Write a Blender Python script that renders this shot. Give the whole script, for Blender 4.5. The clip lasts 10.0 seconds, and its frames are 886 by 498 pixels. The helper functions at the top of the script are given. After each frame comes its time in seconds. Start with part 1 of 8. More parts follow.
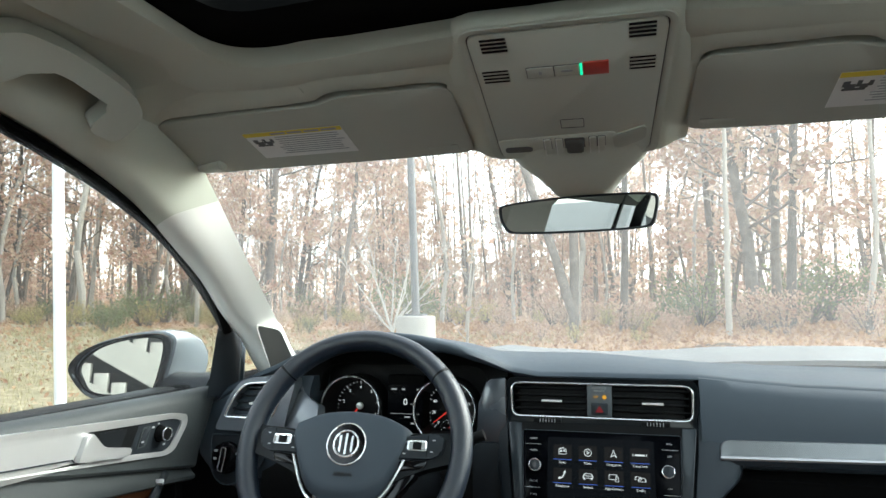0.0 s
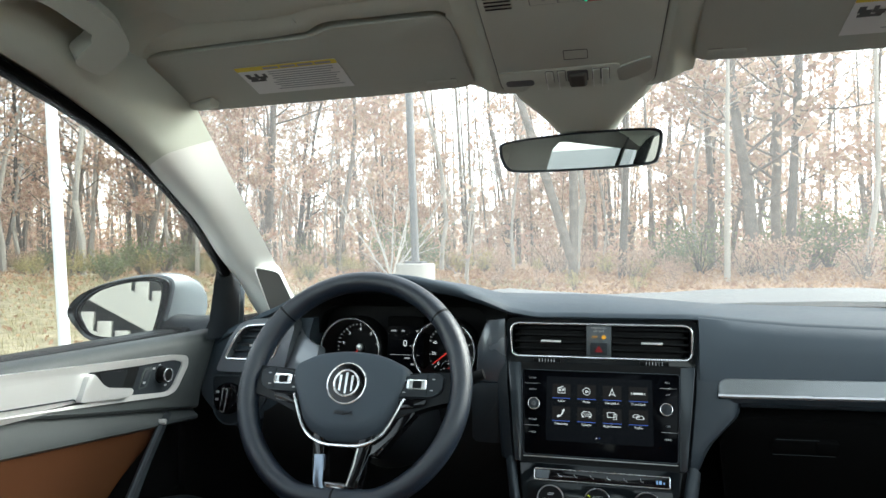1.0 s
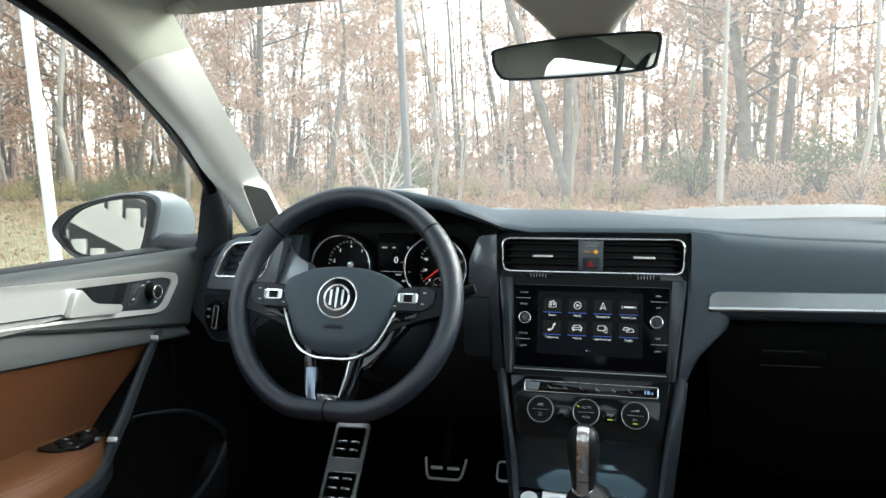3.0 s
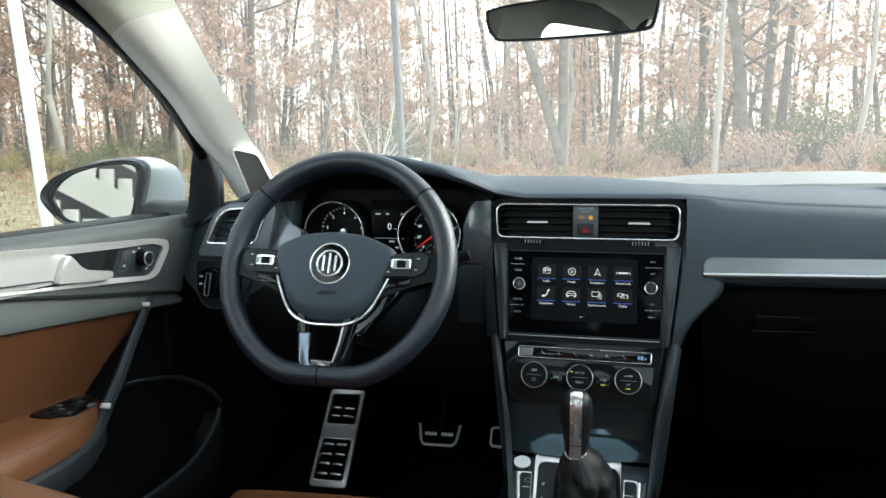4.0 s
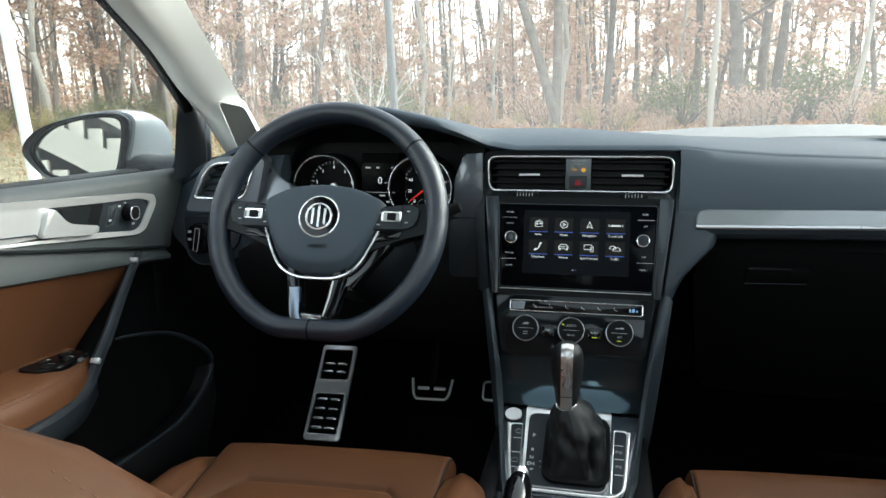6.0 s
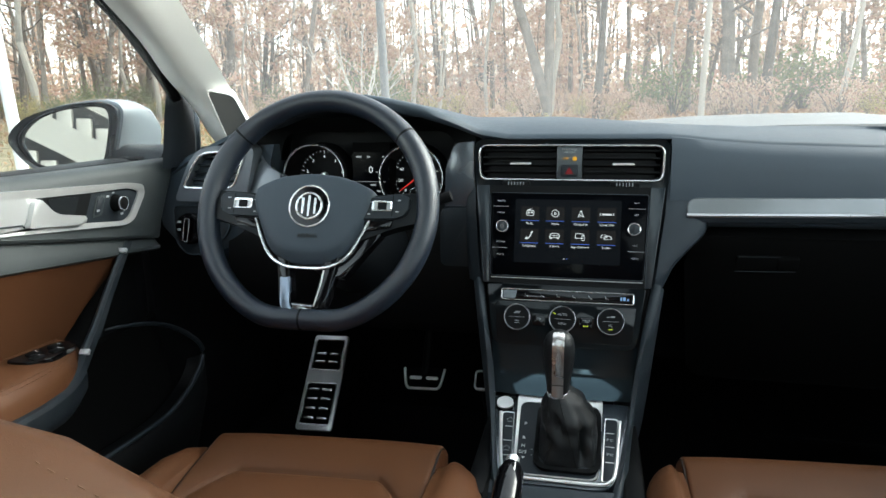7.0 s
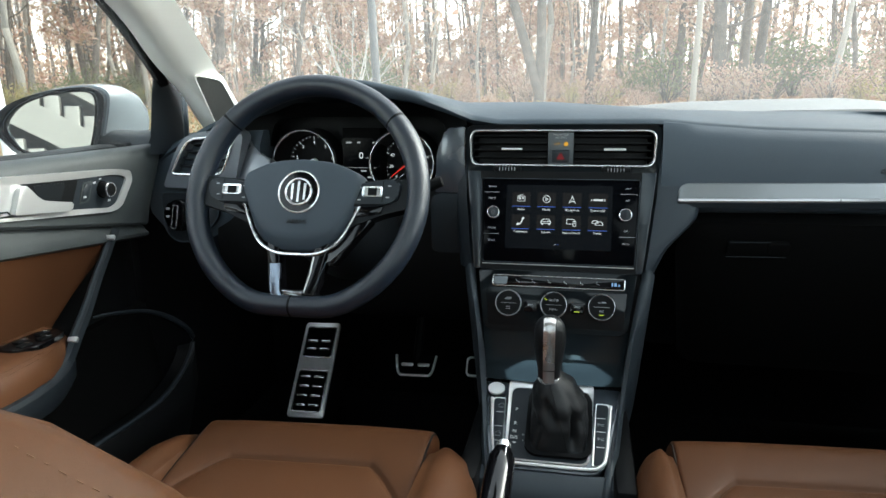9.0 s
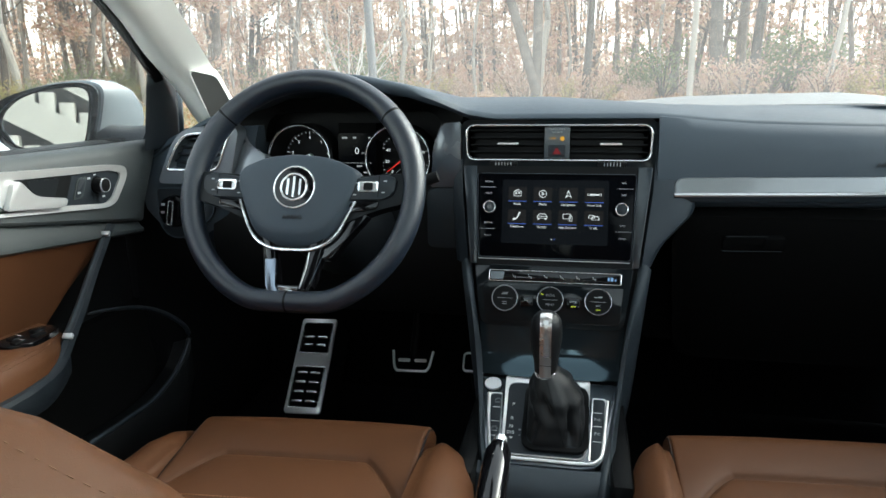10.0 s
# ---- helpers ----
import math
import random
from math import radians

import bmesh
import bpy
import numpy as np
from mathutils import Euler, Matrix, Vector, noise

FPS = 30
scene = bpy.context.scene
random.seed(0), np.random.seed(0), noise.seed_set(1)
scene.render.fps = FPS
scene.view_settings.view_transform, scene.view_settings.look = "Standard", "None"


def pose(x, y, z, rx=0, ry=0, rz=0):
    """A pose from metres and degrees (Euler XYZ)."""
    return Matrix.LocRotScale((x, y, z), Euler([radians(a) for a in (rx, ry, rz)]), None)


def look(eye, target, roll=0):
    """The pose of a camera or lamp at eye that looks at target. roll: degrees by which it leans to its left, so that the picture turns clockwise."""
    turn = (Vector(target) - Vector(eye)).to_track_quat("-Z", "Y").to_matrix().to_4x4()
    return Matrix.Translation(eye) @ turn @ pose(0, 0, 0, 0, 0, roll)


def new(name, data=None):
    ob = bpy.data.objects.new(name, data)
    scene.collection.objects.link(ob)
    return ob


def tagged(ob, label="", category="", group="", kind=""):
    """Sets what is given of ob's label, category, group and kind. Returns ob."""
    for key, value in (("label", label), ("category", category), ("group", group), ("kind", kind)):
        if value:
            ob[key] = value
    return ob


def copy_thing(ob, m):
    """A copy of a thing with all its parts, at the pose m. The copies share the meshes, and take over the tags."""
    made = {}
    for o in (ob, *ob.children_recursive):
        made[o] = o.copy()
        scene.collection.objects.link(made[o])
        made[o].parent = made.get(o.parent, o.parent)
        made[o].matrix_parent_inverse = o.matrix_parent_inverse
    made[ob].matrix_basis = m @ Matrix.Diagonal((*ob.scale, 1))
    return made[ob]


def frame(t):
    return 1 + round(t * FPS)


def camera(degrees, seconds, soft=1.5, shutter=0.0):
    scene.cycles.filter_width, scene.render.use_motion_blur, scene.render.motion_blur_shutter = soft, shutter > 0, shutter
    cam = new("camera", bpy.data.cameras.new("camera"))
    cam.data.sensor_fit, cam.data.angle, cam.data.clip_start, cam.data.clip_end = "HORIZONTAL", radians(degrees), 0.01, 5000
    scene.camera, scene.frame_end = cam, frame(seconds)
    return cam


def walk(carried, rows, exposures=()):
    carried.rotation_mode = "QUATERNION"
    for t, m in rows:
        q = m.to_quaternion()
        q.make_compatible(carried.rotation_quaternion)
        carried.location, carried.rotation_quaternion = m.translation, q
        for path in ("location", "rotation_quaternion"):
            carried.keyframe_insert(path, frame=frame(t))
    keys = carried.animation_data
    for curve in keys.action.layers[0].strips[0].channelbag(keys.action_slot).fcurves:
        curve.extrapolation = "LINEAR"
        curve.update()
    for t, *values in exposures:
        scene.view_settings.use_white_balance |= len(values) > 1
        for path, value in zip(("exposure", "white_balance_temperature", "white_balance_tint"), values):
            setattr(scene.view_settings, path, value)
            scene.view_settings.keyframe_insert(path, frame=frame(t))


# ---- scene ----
cam = camera(66.8, 10.0)
PATH = [
    (0, (0.032, -0.087, 1.028), (-0.467, 1.842, 1.199), -0.1),
    (0.5, (0.031, -0.08, 1.021), (-0.469, 1.854, 1.113), -0.2),
    (1, (0.029, -0.073, 1.016), (-0.471, 1.863, 1.034), -0.3),
    (1.5, (0.029, -0.068, 1.011), (-0.472, 1.868, 0.97), -0.3),
    (2, (0.028, -0.064, 1.006), (-0.472, 1.87, 0.912), -0.4),
    (2.5, (0.028, -0.06, 1.001), (-0.463, 1.873, 0.852), -0.5),
    (4, (0.027, -0.048, 0.988), (-0.434, 1.877, 0.701), -0.5),
    (4.5, (0.028, -0.045, 0.984), (-0.431, 1.874, 0.661), -0.6),
    (5, (0.027, -0.042, 0.982), (-0.428, 1.873, 0.625), -0.6),
    (5.5, (0.028, -0.04, 0.978), (-0.422, 1.871, 0.595), -0.6),
    (7, (0.03, -0.036, 0.974), (-0.386, 1.872, 0.541), -0.7),
    (7.5, (0.031, -0.035, 0.972), (-0.381, 1.871, 0.529), -0.7),
    (8, (0.031, -0.033, 0.971), (-0.373, 1.872, 0.516), -0.7),
    (8.5, (0.031, -0.032, 0.971), (-0.366, 1.872, 0.508), -0.7),
    (9, (0.031, -0.032, 0.97), (-0.361, 1.873, 0.502), -0.7),
    (9.5, (0.031, -0.031, 0.969), (-0.356, 1.874, 0.495), -0.8),
    (10, (0.032, -0.03, 0.968), (-0.351, 1.873, 0.489), -0.8),
]
walk(cam, [(t, look(eye, target, roll)) for t, eye, target, roll in PATH], [(0, 2.44, 6420, 1), (10, 2.44, 6420, 1)])


# ---------------------------------------------------------------- light
world = bpy.data.worlds.new("world")
scene.world = world
world.use_nodes = True
wn, wl = world.node_tree.nodes, world.node_tree.links
sky = wn.new("ShaderNodeTexSky")
sky.sky_type, sky.sun_disc = "NISHITA", False
sky.sun_elevation, sky.sun_rotation = radians(32), radians(58)
sky.air_density, sky.dust_density, sky.ozone_density = 1.0, 1.5, 1.5
veil = wn.new("ShaderNodeHueSaturation")          # thin overcast: the sky's colour all but gone
veil.inputs["Saturation"].default_value = 0.30
wl.new(sky.outputs[0], veil.inputs["Color"])
wl.new(veil.outputs[0], wn["Background"].inputs[0])
wn["Background"].inputs[1].default_value = 0.195

sun = new("sun", bpy.data.lights.new("sun", "SUN"))
sun.data.energy, sun.data.angle, sun.data.color = 0.55, radians(28), (1.0, 0.98, 0.95)
sun.matrix_world = look((8, 5, 5.9), (0, 0, 0))


# ---------------------------------------------------------------- materials
def material(name, color, rough=0.5, metal=0.0, grain=0.0, scale=400.0, vary=0.12, patch=6.0, coat=0.0, spec=0.5,
             island=0.0, piece=0.0):
    """A surface with fine grain (bump), a coarse change of tone and of gloss; sizes in metres."""
    m = bpy.data.materials.new(name)
    m.use_nodes = True
    n, l = m.node_tree.nodes, m.node_tree.links
    b = n["Principled BSDF"]
    b.inputs["Roughness"].default_value = rough
    b.inputs["Metallic"].default_value = metal
    b.inputs["Coat Weight"].default_value = coat
    b.inputs["Coat Roughness"].default_value = 0.06
    b.inputs["Specular IOR Level"].default_value = spec
    co = n.new("ShaderNodeTexCoord")
    coarse = n.new("ShaderNodeTexNoise")
    coarse.inputs["Scale"].default_value, coarse.inputs["Detail"].default_value = patch, 6
    l.new(co.outputs["Object"], coarse.inputs["Vector"])
    tone = n.new("ShaderNodeMapRange")
    tone.inputs["To Min"].default_value, tone.inputs["To Max"].default_value = 1 - vary, 1 + vary
    l.new(coarse.outputs[0], tone.inputs[0])
    mix = n.new("ShaderNodeVectorMath")
    mix.operation = "SCALE"
    mix.inputs[0].default_value = color
    l.new(tone.outputs[0], mix.inputs["Scale"])
    last = mix
    for amount, source in ((island, "island"), (piece, "piece")):
        if not amount:
            continue
        if source == "island":
            g = n.new("ShaderNodeNewGeometry").outputs["Random Per Island"]
        else:
            g = n.new("ShaderNodeObjectInfo").outputs["Random"]
        r = n.new("ShaderNodeMapRange")
        r.inputs["To Min"].default_value, r.inputs["To Max"].default_value = 1 - amount, 1 + amount
        l.new(g, r.inputs[0])
        k = n.new("ShaderNodeVectorMath")
        k.operation = "SCALE"
        l.new(last.outputs[0], k.inputs[0])
        l.new(r.outputs[0], k.inputs["Scale"])
        last = k
    l.new(last.outputs[0], b.inputs["Base Color"])
    gloss = n.new("ShaderNodeMapRange")
    gloss.inputs["To Min"].default_value, gloss.inputs["To Max"].default_value = max(rough - 0.06, 0.02), rough + 0.06
    l.new(coarse.outputs[0], gloss.inputs[0])
    l.new(gloss.outputs[0], b.inputs["Roughness"])
    if grain:
        fine = n.new("ShaderNodeTexNoise")
        fine.inputs["Scale"].default_value, fine.inputs["Detail"].default_value = scale, 3
        l.new(co.outputs["Object"], fine.inputs["Vector"])
        bump = n.new("ShaderNodeBump")
        bump.inputs["Strength"].default_value, bump.inputs["Distance"].default_value = grain, 0.001
        l.new(fine.outputs[0], bump.inputs["Height"])
        l.new(bump.outputs[0], b.inputs["Normal"])
    return m


def leather(name, color, rough=0.42, cell=420.0):
    m = material(name, color, rough, vary=0.10, patch=9.0)
    n, l = m.node_tree.nodes, m.node_tree.links
    v = n.new("ShaderNodeTexVoronoi")
    v.feature = "DISTANCE_TO_EDGE"
    v.inputs["Scale"].default_value = cell
    co = n.new("ShaderNodeTexCoord")
    l.new(co.outputs["Object"], v.inputs["Vector"])
    r = n.new("ShaderNodeMapRange")
    r.inputs["From Max"].default_value = 0.12
    l.new(v.outputs["Distance"], r.inputs[0])
    wr = n.new("ShaderNodeTexNoise")
    wr.inputs["Scale"].default_value, wr.inputs["Detail"].default_value = 26, 4
    l.new(co.outputs["Object"], wr.inputs["Vector"])
    add = n.new("ShaderNodeMath")
    add.operation = "MULTIPLY_ADD"
    add.inputs[1].default_value = 5.0
    l.new(wr.outputs[0], add.inputs[0])
    l.new(r.outputs[0], add.inputs[2])
    bump = n.new("ShaderNodeBump")
    bump.inputs["Strength"].default_value, bump.inputs["Distance"].default_value = 0.22, 0.0005
    l.new(add.outputs[0], bump.inputs["Height"])
    l.new(bump.outputs[0], n["Principled BSDF"].inputs["Normal"])
    return m


def glow(name, color, strength):
    m = bpy.data.materials.new(name)
    m.use_nodes = True
    b = m.node_tree.nodes["Principled BSDF"]
    b.inputs["Base Color"].default_value = (0.002, 0.002, 0.0025, 1)
    b.inputs["Roughness"].default_value, b.inputs["Specular IOR Level"].default_value = 0.25, 0.05
    b.inputs["Emission Color"].default_value = (*color, 1)
    b.inputs["Emission Strength"].default_value = strength
    return m


def pane(name, tint=(0.93, 0.95, 0.94), dust=0.0):
    """Thin window glass: clear, mirror-like at a slant, with a film of dust."""
    m = bpy.data.materials.new(name)
    m.use_nodes = True
    n, l = m.node_tree.nodes, m.node_tree.links
    n.remove(n["Principled BSDF"])
    clear, shine, film = n.new("ShaderNodeBsdfTransparent"), n.new("ShaderNodeBsdfGlossy"), n.new("ShaderNodeBsdfTranslucent")
    clear.inputs[0].default_value = (*tint, 1)
    shine.inputs["Roughness"].default_value = 0.01
    film.inputs[0].default_value = (0.8, 0.8, 0.8, 1)
    face, fr = n.new("ShaderNodeLayerWeight"), n.new("ShaderNodeMath")
    face.inputs[0].default_value = 0.5
    fr.operation = "POWER"
    fr.inputs[1].default_value = 5.0
    l.new(face.outputs["Facing"], fr.inputs[0])
    fr_ = n.new("ShaderNodeMath")
    fr_.operation = "MULTIPLY_ADD"
    fr_.inputs[1].default_value, fr_.inputs[2].default_value = 0.5, 0.02
    l.new(fr.outputs[0], fr_.inputs[0])
    fr = fr_
    a, b = n.new("ShaderNodeMixShader"), n.new("ShaderNodeMixShader")
    l.new(fr.outputs[0], a.inputs[0])
    l.new(clear.outputs[0], a.inputs[1])
    l.new(shine.outputs[0], a.inputs[2])
    noise_, co = n.new("ShaderNodeTexNoise"), n.new("ShaderNodeTexCoord")
    noise_.inputs["Scale"].default_value, noise_.inputs["Detail"].default_value = 5, 5
    l.new(co.outputs["Object"], noise_.inputs["Vector"])
    r = n.new("ShaderNodeMapRange")
    r.inputs["To Min"].default_value, r.inputs["To Max"].default_value = dust * 0.4, dust * 1.6
    l.new(noise_.outputs[0], r.inputs[0])
    l.new(r.outputs[0], b.inputs[0])
    l.new(a.outputs[0], b.inputs[1])
    l.new(film.outputs[0], b.inputs[2])
    l.new(b.outputs[0], n["Material Output"].inputs[0])
    return m


def leaf_material(name, colors):
    """Leaves: tone by leaf, light shining through."""
    m = bpy.data.materials.new(name)
    m.use_nodes = True
    n, l = m.node_tree.nodes, m.node_tree.links
    b = n["Principled BSDF"]
    b.inputs["Roughness"].default_value = 0.6
    ramp = n.new("ShaderNodeValToRGB")
    while len(ramp.color_ramp.elements) < len(colors):
        ramp.color_ramp.elements.new(0.5)
    for i, c in enumerate(colors):
        e = ramp.color_ramp.elements[i]
        e.position, e.color = i / max(1, len(colors) - 1), (*c, 1)
    l.new(n.new("ShaderNodeNewGeometry").outputs["Random Per Island"], ramp.inputs[0])
    l.new(ramp.outputs[0], b.inputs["Base Color"])
    t, mx = n.new("ShaderNodeBsdfTranslucent"), n.new("ShaderNodeMixShader")
    l.new(ramp.outputs[0], t.inputs[0])
    mx.inputs[0].default_value = 0.45
    l.new(b.outputs[0], mx.inputs[1])
    l.new(t.outputs[0], mx.inputs[2])
    l.new(mx.outputs[0], n["Material Output"].inputs[0])
    return m


SOFT = material("soft_dash_plastic", (0.036, 0.050, 0.064), 0.58, grain=0.30, scale=900, spec=0.4)
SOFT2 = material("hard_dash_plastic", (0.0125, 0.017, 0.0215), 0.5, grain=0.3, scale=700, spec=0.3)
RAIL = material("console_plastic", (0.026, 0.034, 0.041), 0.5, grain=0.3, scale=800, spec=0.35)
DOORSKIN = material("door_plastic", (0.035, 0.041, 0.042), 0.5, grain=0.3, scale=800, spec=0.35)
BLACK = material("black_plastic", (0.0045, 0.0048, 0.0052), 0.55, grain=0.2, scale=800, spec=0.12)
GLOSS = material("gloss_grey_lacquer", (0.046, 0.057, 0.070), 0.26, metal=0.3, coat=0.7, vary=0.06, spec=0.9)
LACQUER = material("black_lacquer", (0.012, 0.0165, 0.0195), 0.06, vary=0.05, spec=0.66)
LACQUER.node_tree.nodes["Principled BSDF"].inputs["Specular Tint"].default_value = (0.62, 0.86, 1.0, 1)
SATINBLACK = material("satin_black", (0.0075, 0.009, 0.0105), 0.42, vary=0.06, spec=0.16)
CHEEK = material("slate_lacquer", (0.016, 0.0215, 0.026), 0.2, vary=0.05, spec=0.4)
# darker copy of the soft dash plastic, with shade in its colour
SHADESOFT = material("soft_plastic_shaded", (0.021, 0.029, 0.037), 0.55, grain=0.3, scale=900, spec=0.35)
DARKGLOSS = material("dark_lacquer", (0.0065, 0.0086, 0.0100), 0.08, vary=0.05, spec=0.22)
ACCENT = material("blue_grey_satin_metal", (0.17, 0.20, 0.245), 0.30, metal=0.85, vary=0.05)
POST = material("grey_switch_plastic", (0.066, 0.078, 0.086), 0.4, grain=0.2, scale=800, vary=0.05)
PIANO = material("piano_black", (0.0035, 0.0035, 0.0042), 0.07, vary=0.05, spec=0.35)
CHROME = material("satin_chrome", (0.78, 0.79, 0.80), 0.18, metal=0.75, vary=0.05)
SATIN = material("brushed_aluminium", (0.78, 0.78, 0.77), 0.36, metal=0.7, grain=0.15, scale=300, vary=0.06)
SILVER = material("silver_trim", (0.54, 0.54, 0.53), 0.33, metal=0.62, vary=0.05)
# grey lacquer lightened: the sky's reflection is put into the base colour
VENTFRAME = material("grey_lacquer_with_sheen", (0.13, 0.145, 0.165), 0.30, metal=0.12, coat=0.6, vary=0.05)
KNOBFACE = material("satin_knob_metal", (0.56, 0.54, 0.52), 0.27, metal=0.85, vary=0.05)
STRIPEDGE = material("silver_strip_edge", (0.40, 0.41, 0.42), 0.28, metal=0.8, vary=0.05)
DARKCHROME = material("dark_chrome", (0.30, 0.31, 0.32), 0.20, metal=0.9, vary=0.05)
TAN = leather("tan_leather", (0.092, 0.0370, 0.0160), 0.44, 1000)
TAN.node_tree.nodes["Principled BSDF"].inputs["Specular IOR Level"].default_value = 0.20
# the door insert's copy of the tan leather, darkened to hold its shade
SHADETAN = leather("tan_leather_shaded", (0.064, 0.0255, 0.0110), 0.5, 1000)
SHADETAN.node_tree.nodes["Principled BSDF"].inputs["Specular IOR Level"].default_value = 0.15
STITCH = material("tan_thread", (0.30, 0.15, 0.08), 0.7)
WHEELHIDE = leather("black_wheel_leather", (0.0075, 0.0125, 0.0210), 0.35, 1300)
WHEELHIDE.node_tree.nodes["Principled BSDF"].inputs["Specular IOR Level"].default_value = 0.62
BOOTHIDE = leather("black_boot_leather", (0.010, 0.011, 0.012), 0.42, 900)
BOOTHIDE.node_tree.nodes["Principled BSDF"].inputs["Specular IOR Level"].default_value = 0.3
CLOTH = material("headliner_cloth", (0.545, 0.565, 0.490), 0.92, grain=0.5, scale=1400, vary=0.05, spec=0.2)
PALE = material("pale_trim_plastic", (0.54, 0.558, 0.490), 0.6, grain=0.3, scale=1000, vary=0.04)
PILLAR = material("pale_pillar_plastic", (0.75, 0.75, 0.71), 0.55, grain=0.3, scale=1000, vary=0.04)
VISORSKIN = material("visor_vinyl", (0.45, 0.462, 0.405), 0.75, grain=0.4, scale=900, vary=0.05)
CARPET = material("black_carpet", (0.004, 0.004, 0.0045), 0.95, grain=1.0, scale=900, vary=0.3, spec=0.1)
# rubber parts, and panels whose deep shade is put into the colour
RUBBERSHADE = material("black_rubber_and_shade", (0.004, 0.004, 0.004), 0.85, spec=0.02)
GLASSBLACK = material("black_display_glass", (0.0016, 0.0019, 0.0027), 0.10, vary=0.02, spec=0.045)
MIRROR = material("mirror_silver", (0.80, 0.84, 0.82), 0.012, metal=1.0, vary=0.0)
for _k in [k for k in MIRROR.node_tree.links if k.to_socket.name == "Roughness"]:   # plain_mirror: even polish
    MIRROR.node_tree.links.remove(_k)
MIRROR.node_tree.nodes["Principled BSDF"].inputs["Roughness"].default_value = 0.004
PAINT = material("silver_car_paint", (0.25, 0.285, 0.31), 0.22, metal=0.25, coat=1.0, vary=0.03)
# bonnet's silver, darker and rougher than the other painted panels
BONNETPAINT = material("matt_silver_paint", (0.125, 0.130, 0.130), 0.55, metal=0.1, vary=0.04, spec=0.25)
WHITE = material("white_print", (0.75, 0.75, 0.73), 0.6, vary=0.04)
INK = material("dark_print", (0.10, 0.10, 0.10), 0.7)
YELLOW = material("yellow_print", (0.75, 0.58, 0.05), 0.6)
REDGLASS = material("red_plastic", (0.55, 0.05, 0.03), 0.4)
GREYPRINT = material("grey_print", (0.34, 0.35, 0.36), 0.6)
ETCH = material("etched_mark", (0.012, 0.013, 0.015), 0.6)
LIT = glow("lit_white", (0.9, 0.95, 1.0), 0.16)
LITDIM = glow("lit_white_dim", (0.8, 0.85, 0.9), 0.07)
LITBLUE = glow("lit_blue", (0.12, 0.22, 0.75), 0.10)
LITRED = glow("lit_red", (0.9, 0.06, 0.05), 0.12)
HAZARD = glow("lit_hazard", (0.75, 0.08, 0.10), 0.045)
LITGREEN = glow("lit_green", (0.05, 0.9, 0.45), 0.2)
LITAMBER = glow("lit_amber", (0.9, 0.45, 0.05), 0.15)
LITLIME = glow("lit_lime", (0.7, 0.85, 0.1), 0.12)
TILE = glow("display_tile", (0.055, 0.05, 0.05), 0.035)
DISPLAY = glow("display_ground", (0.006, 0.015, 0.034), 0.011)
WINDSCREEN = pane("windscreen_glass", (0.96, 0.97, 0.965), 0.042)
SIDEGLASS = pane("side_glass", (0.95, 0.965, 0.96), 0.02)
ROOFGLASS = pane("roof_glass", (0.85, 0.88, 0.87), 0.0)
CONCRETE = material("pale_concrete", (0.30, 0.288, 0.266), 0.85, grain=0.6, scale=60, vary=0.12, patch=1.5)
POLEPAINT = material("white_pole_paint", (0.60, 0.61, 0.63), 0.4, vary=0.04)
STEEL = material("grey_pole_steel", (0.095, 0.097, 0.10), 0.5, metal=0.2, vary=0.1)
BARK = material("grey_brown_bark", (0.125, 0.107, 0.09), 0.9, grain=1.0, scale=30, vary=0.65, patch=5.0, piece=0.35)
PALEBARK = material("pale_bark", (0.32, 0.295, 0.255), 0.9, grain=0.8, scale=30, vary=0.25, patch=1.5)
BLEACHED = material("bleached_wood", (0.40, 0.375, 0.335), 0.85, grain=0.5, scale=40, vary=0.15)
RUSSET = leaf_material("russet_leaves", [(0.32, 0.19, 0.14), (0.45, 0.29, 0.22), (0.40, 0.30, 0.20), (0.56, 0.43, 0.34)])
GREENLEAF = leaf_material("dull_green_leaves", [(0.11, 0.14, 0.07), (0.15, 0.17, 0.09), (0.20, 0.20, 0.10)])
OLIVE = leaf_material("olive_brush", [(0.24, 0.22, 0.09), (0.36, 0.32, 0.13), (0.40, 0.30, 0.15)])
SPEAKERCLOTH = material("grey_speaker_cloth", (0.10, 0.097, 0.09), 0.85, grain=0.8, scale=1500, vary=0.06, spec=0.2)
SOIL = material("dark_soil", (0.10, 0.065, 0.04), 0.95, grain=1.0, scale=40, vary=0.4, patch=3)
GRASS = leaf_material("dry_grass", [(0.26, 0.23, 0.12), (0.36, 0.31, 0.18), (0.22, 0.21, 0.10), (0.44, 0.37, 0.23)])
HEAVY = material("heavy_tan_thread", (0.135, 0.062, 0.031), 0.7)
SEAM = material("dark_brown_seam", (0.012, 0.006, 0.004), 0.8)
LITTER = leaf_material("fallen_leaves", [(0.30, 0.17, 0.09), (0.40, 0.26, 0.15), (0.24, 0.13, 0.08), (0.48, 0.34, 0.22)])


# ---------------------------------------------------------------- building blocks
def thing(name, at, label, category, group="", kind=""):
    e = new(name)
    e.empty_display_size = 0.05
    e.location = at
    return tagged(e, label, category, group, kind)


def part(name, bm, mat, parent=None, label="", smooth=True, angle=40):
    """One mesh object out of a bmesh in world metres, under a thing or under a part."""
    bmesh.ops.recalc_face_normals(bm, faces=bm.faces)
    me = bpy.data.meshes.new(name)
    bm.to_mesh(me)
    bm.free()
    me.materials.append(mat)
    if smooth:
        me.shade_smooth()
        me.set_sharp_from_angle(angle=radians(angle))
    ob = new(name, me)
    if parent:
        under(ob, parent)
    return tagged(ob, label)


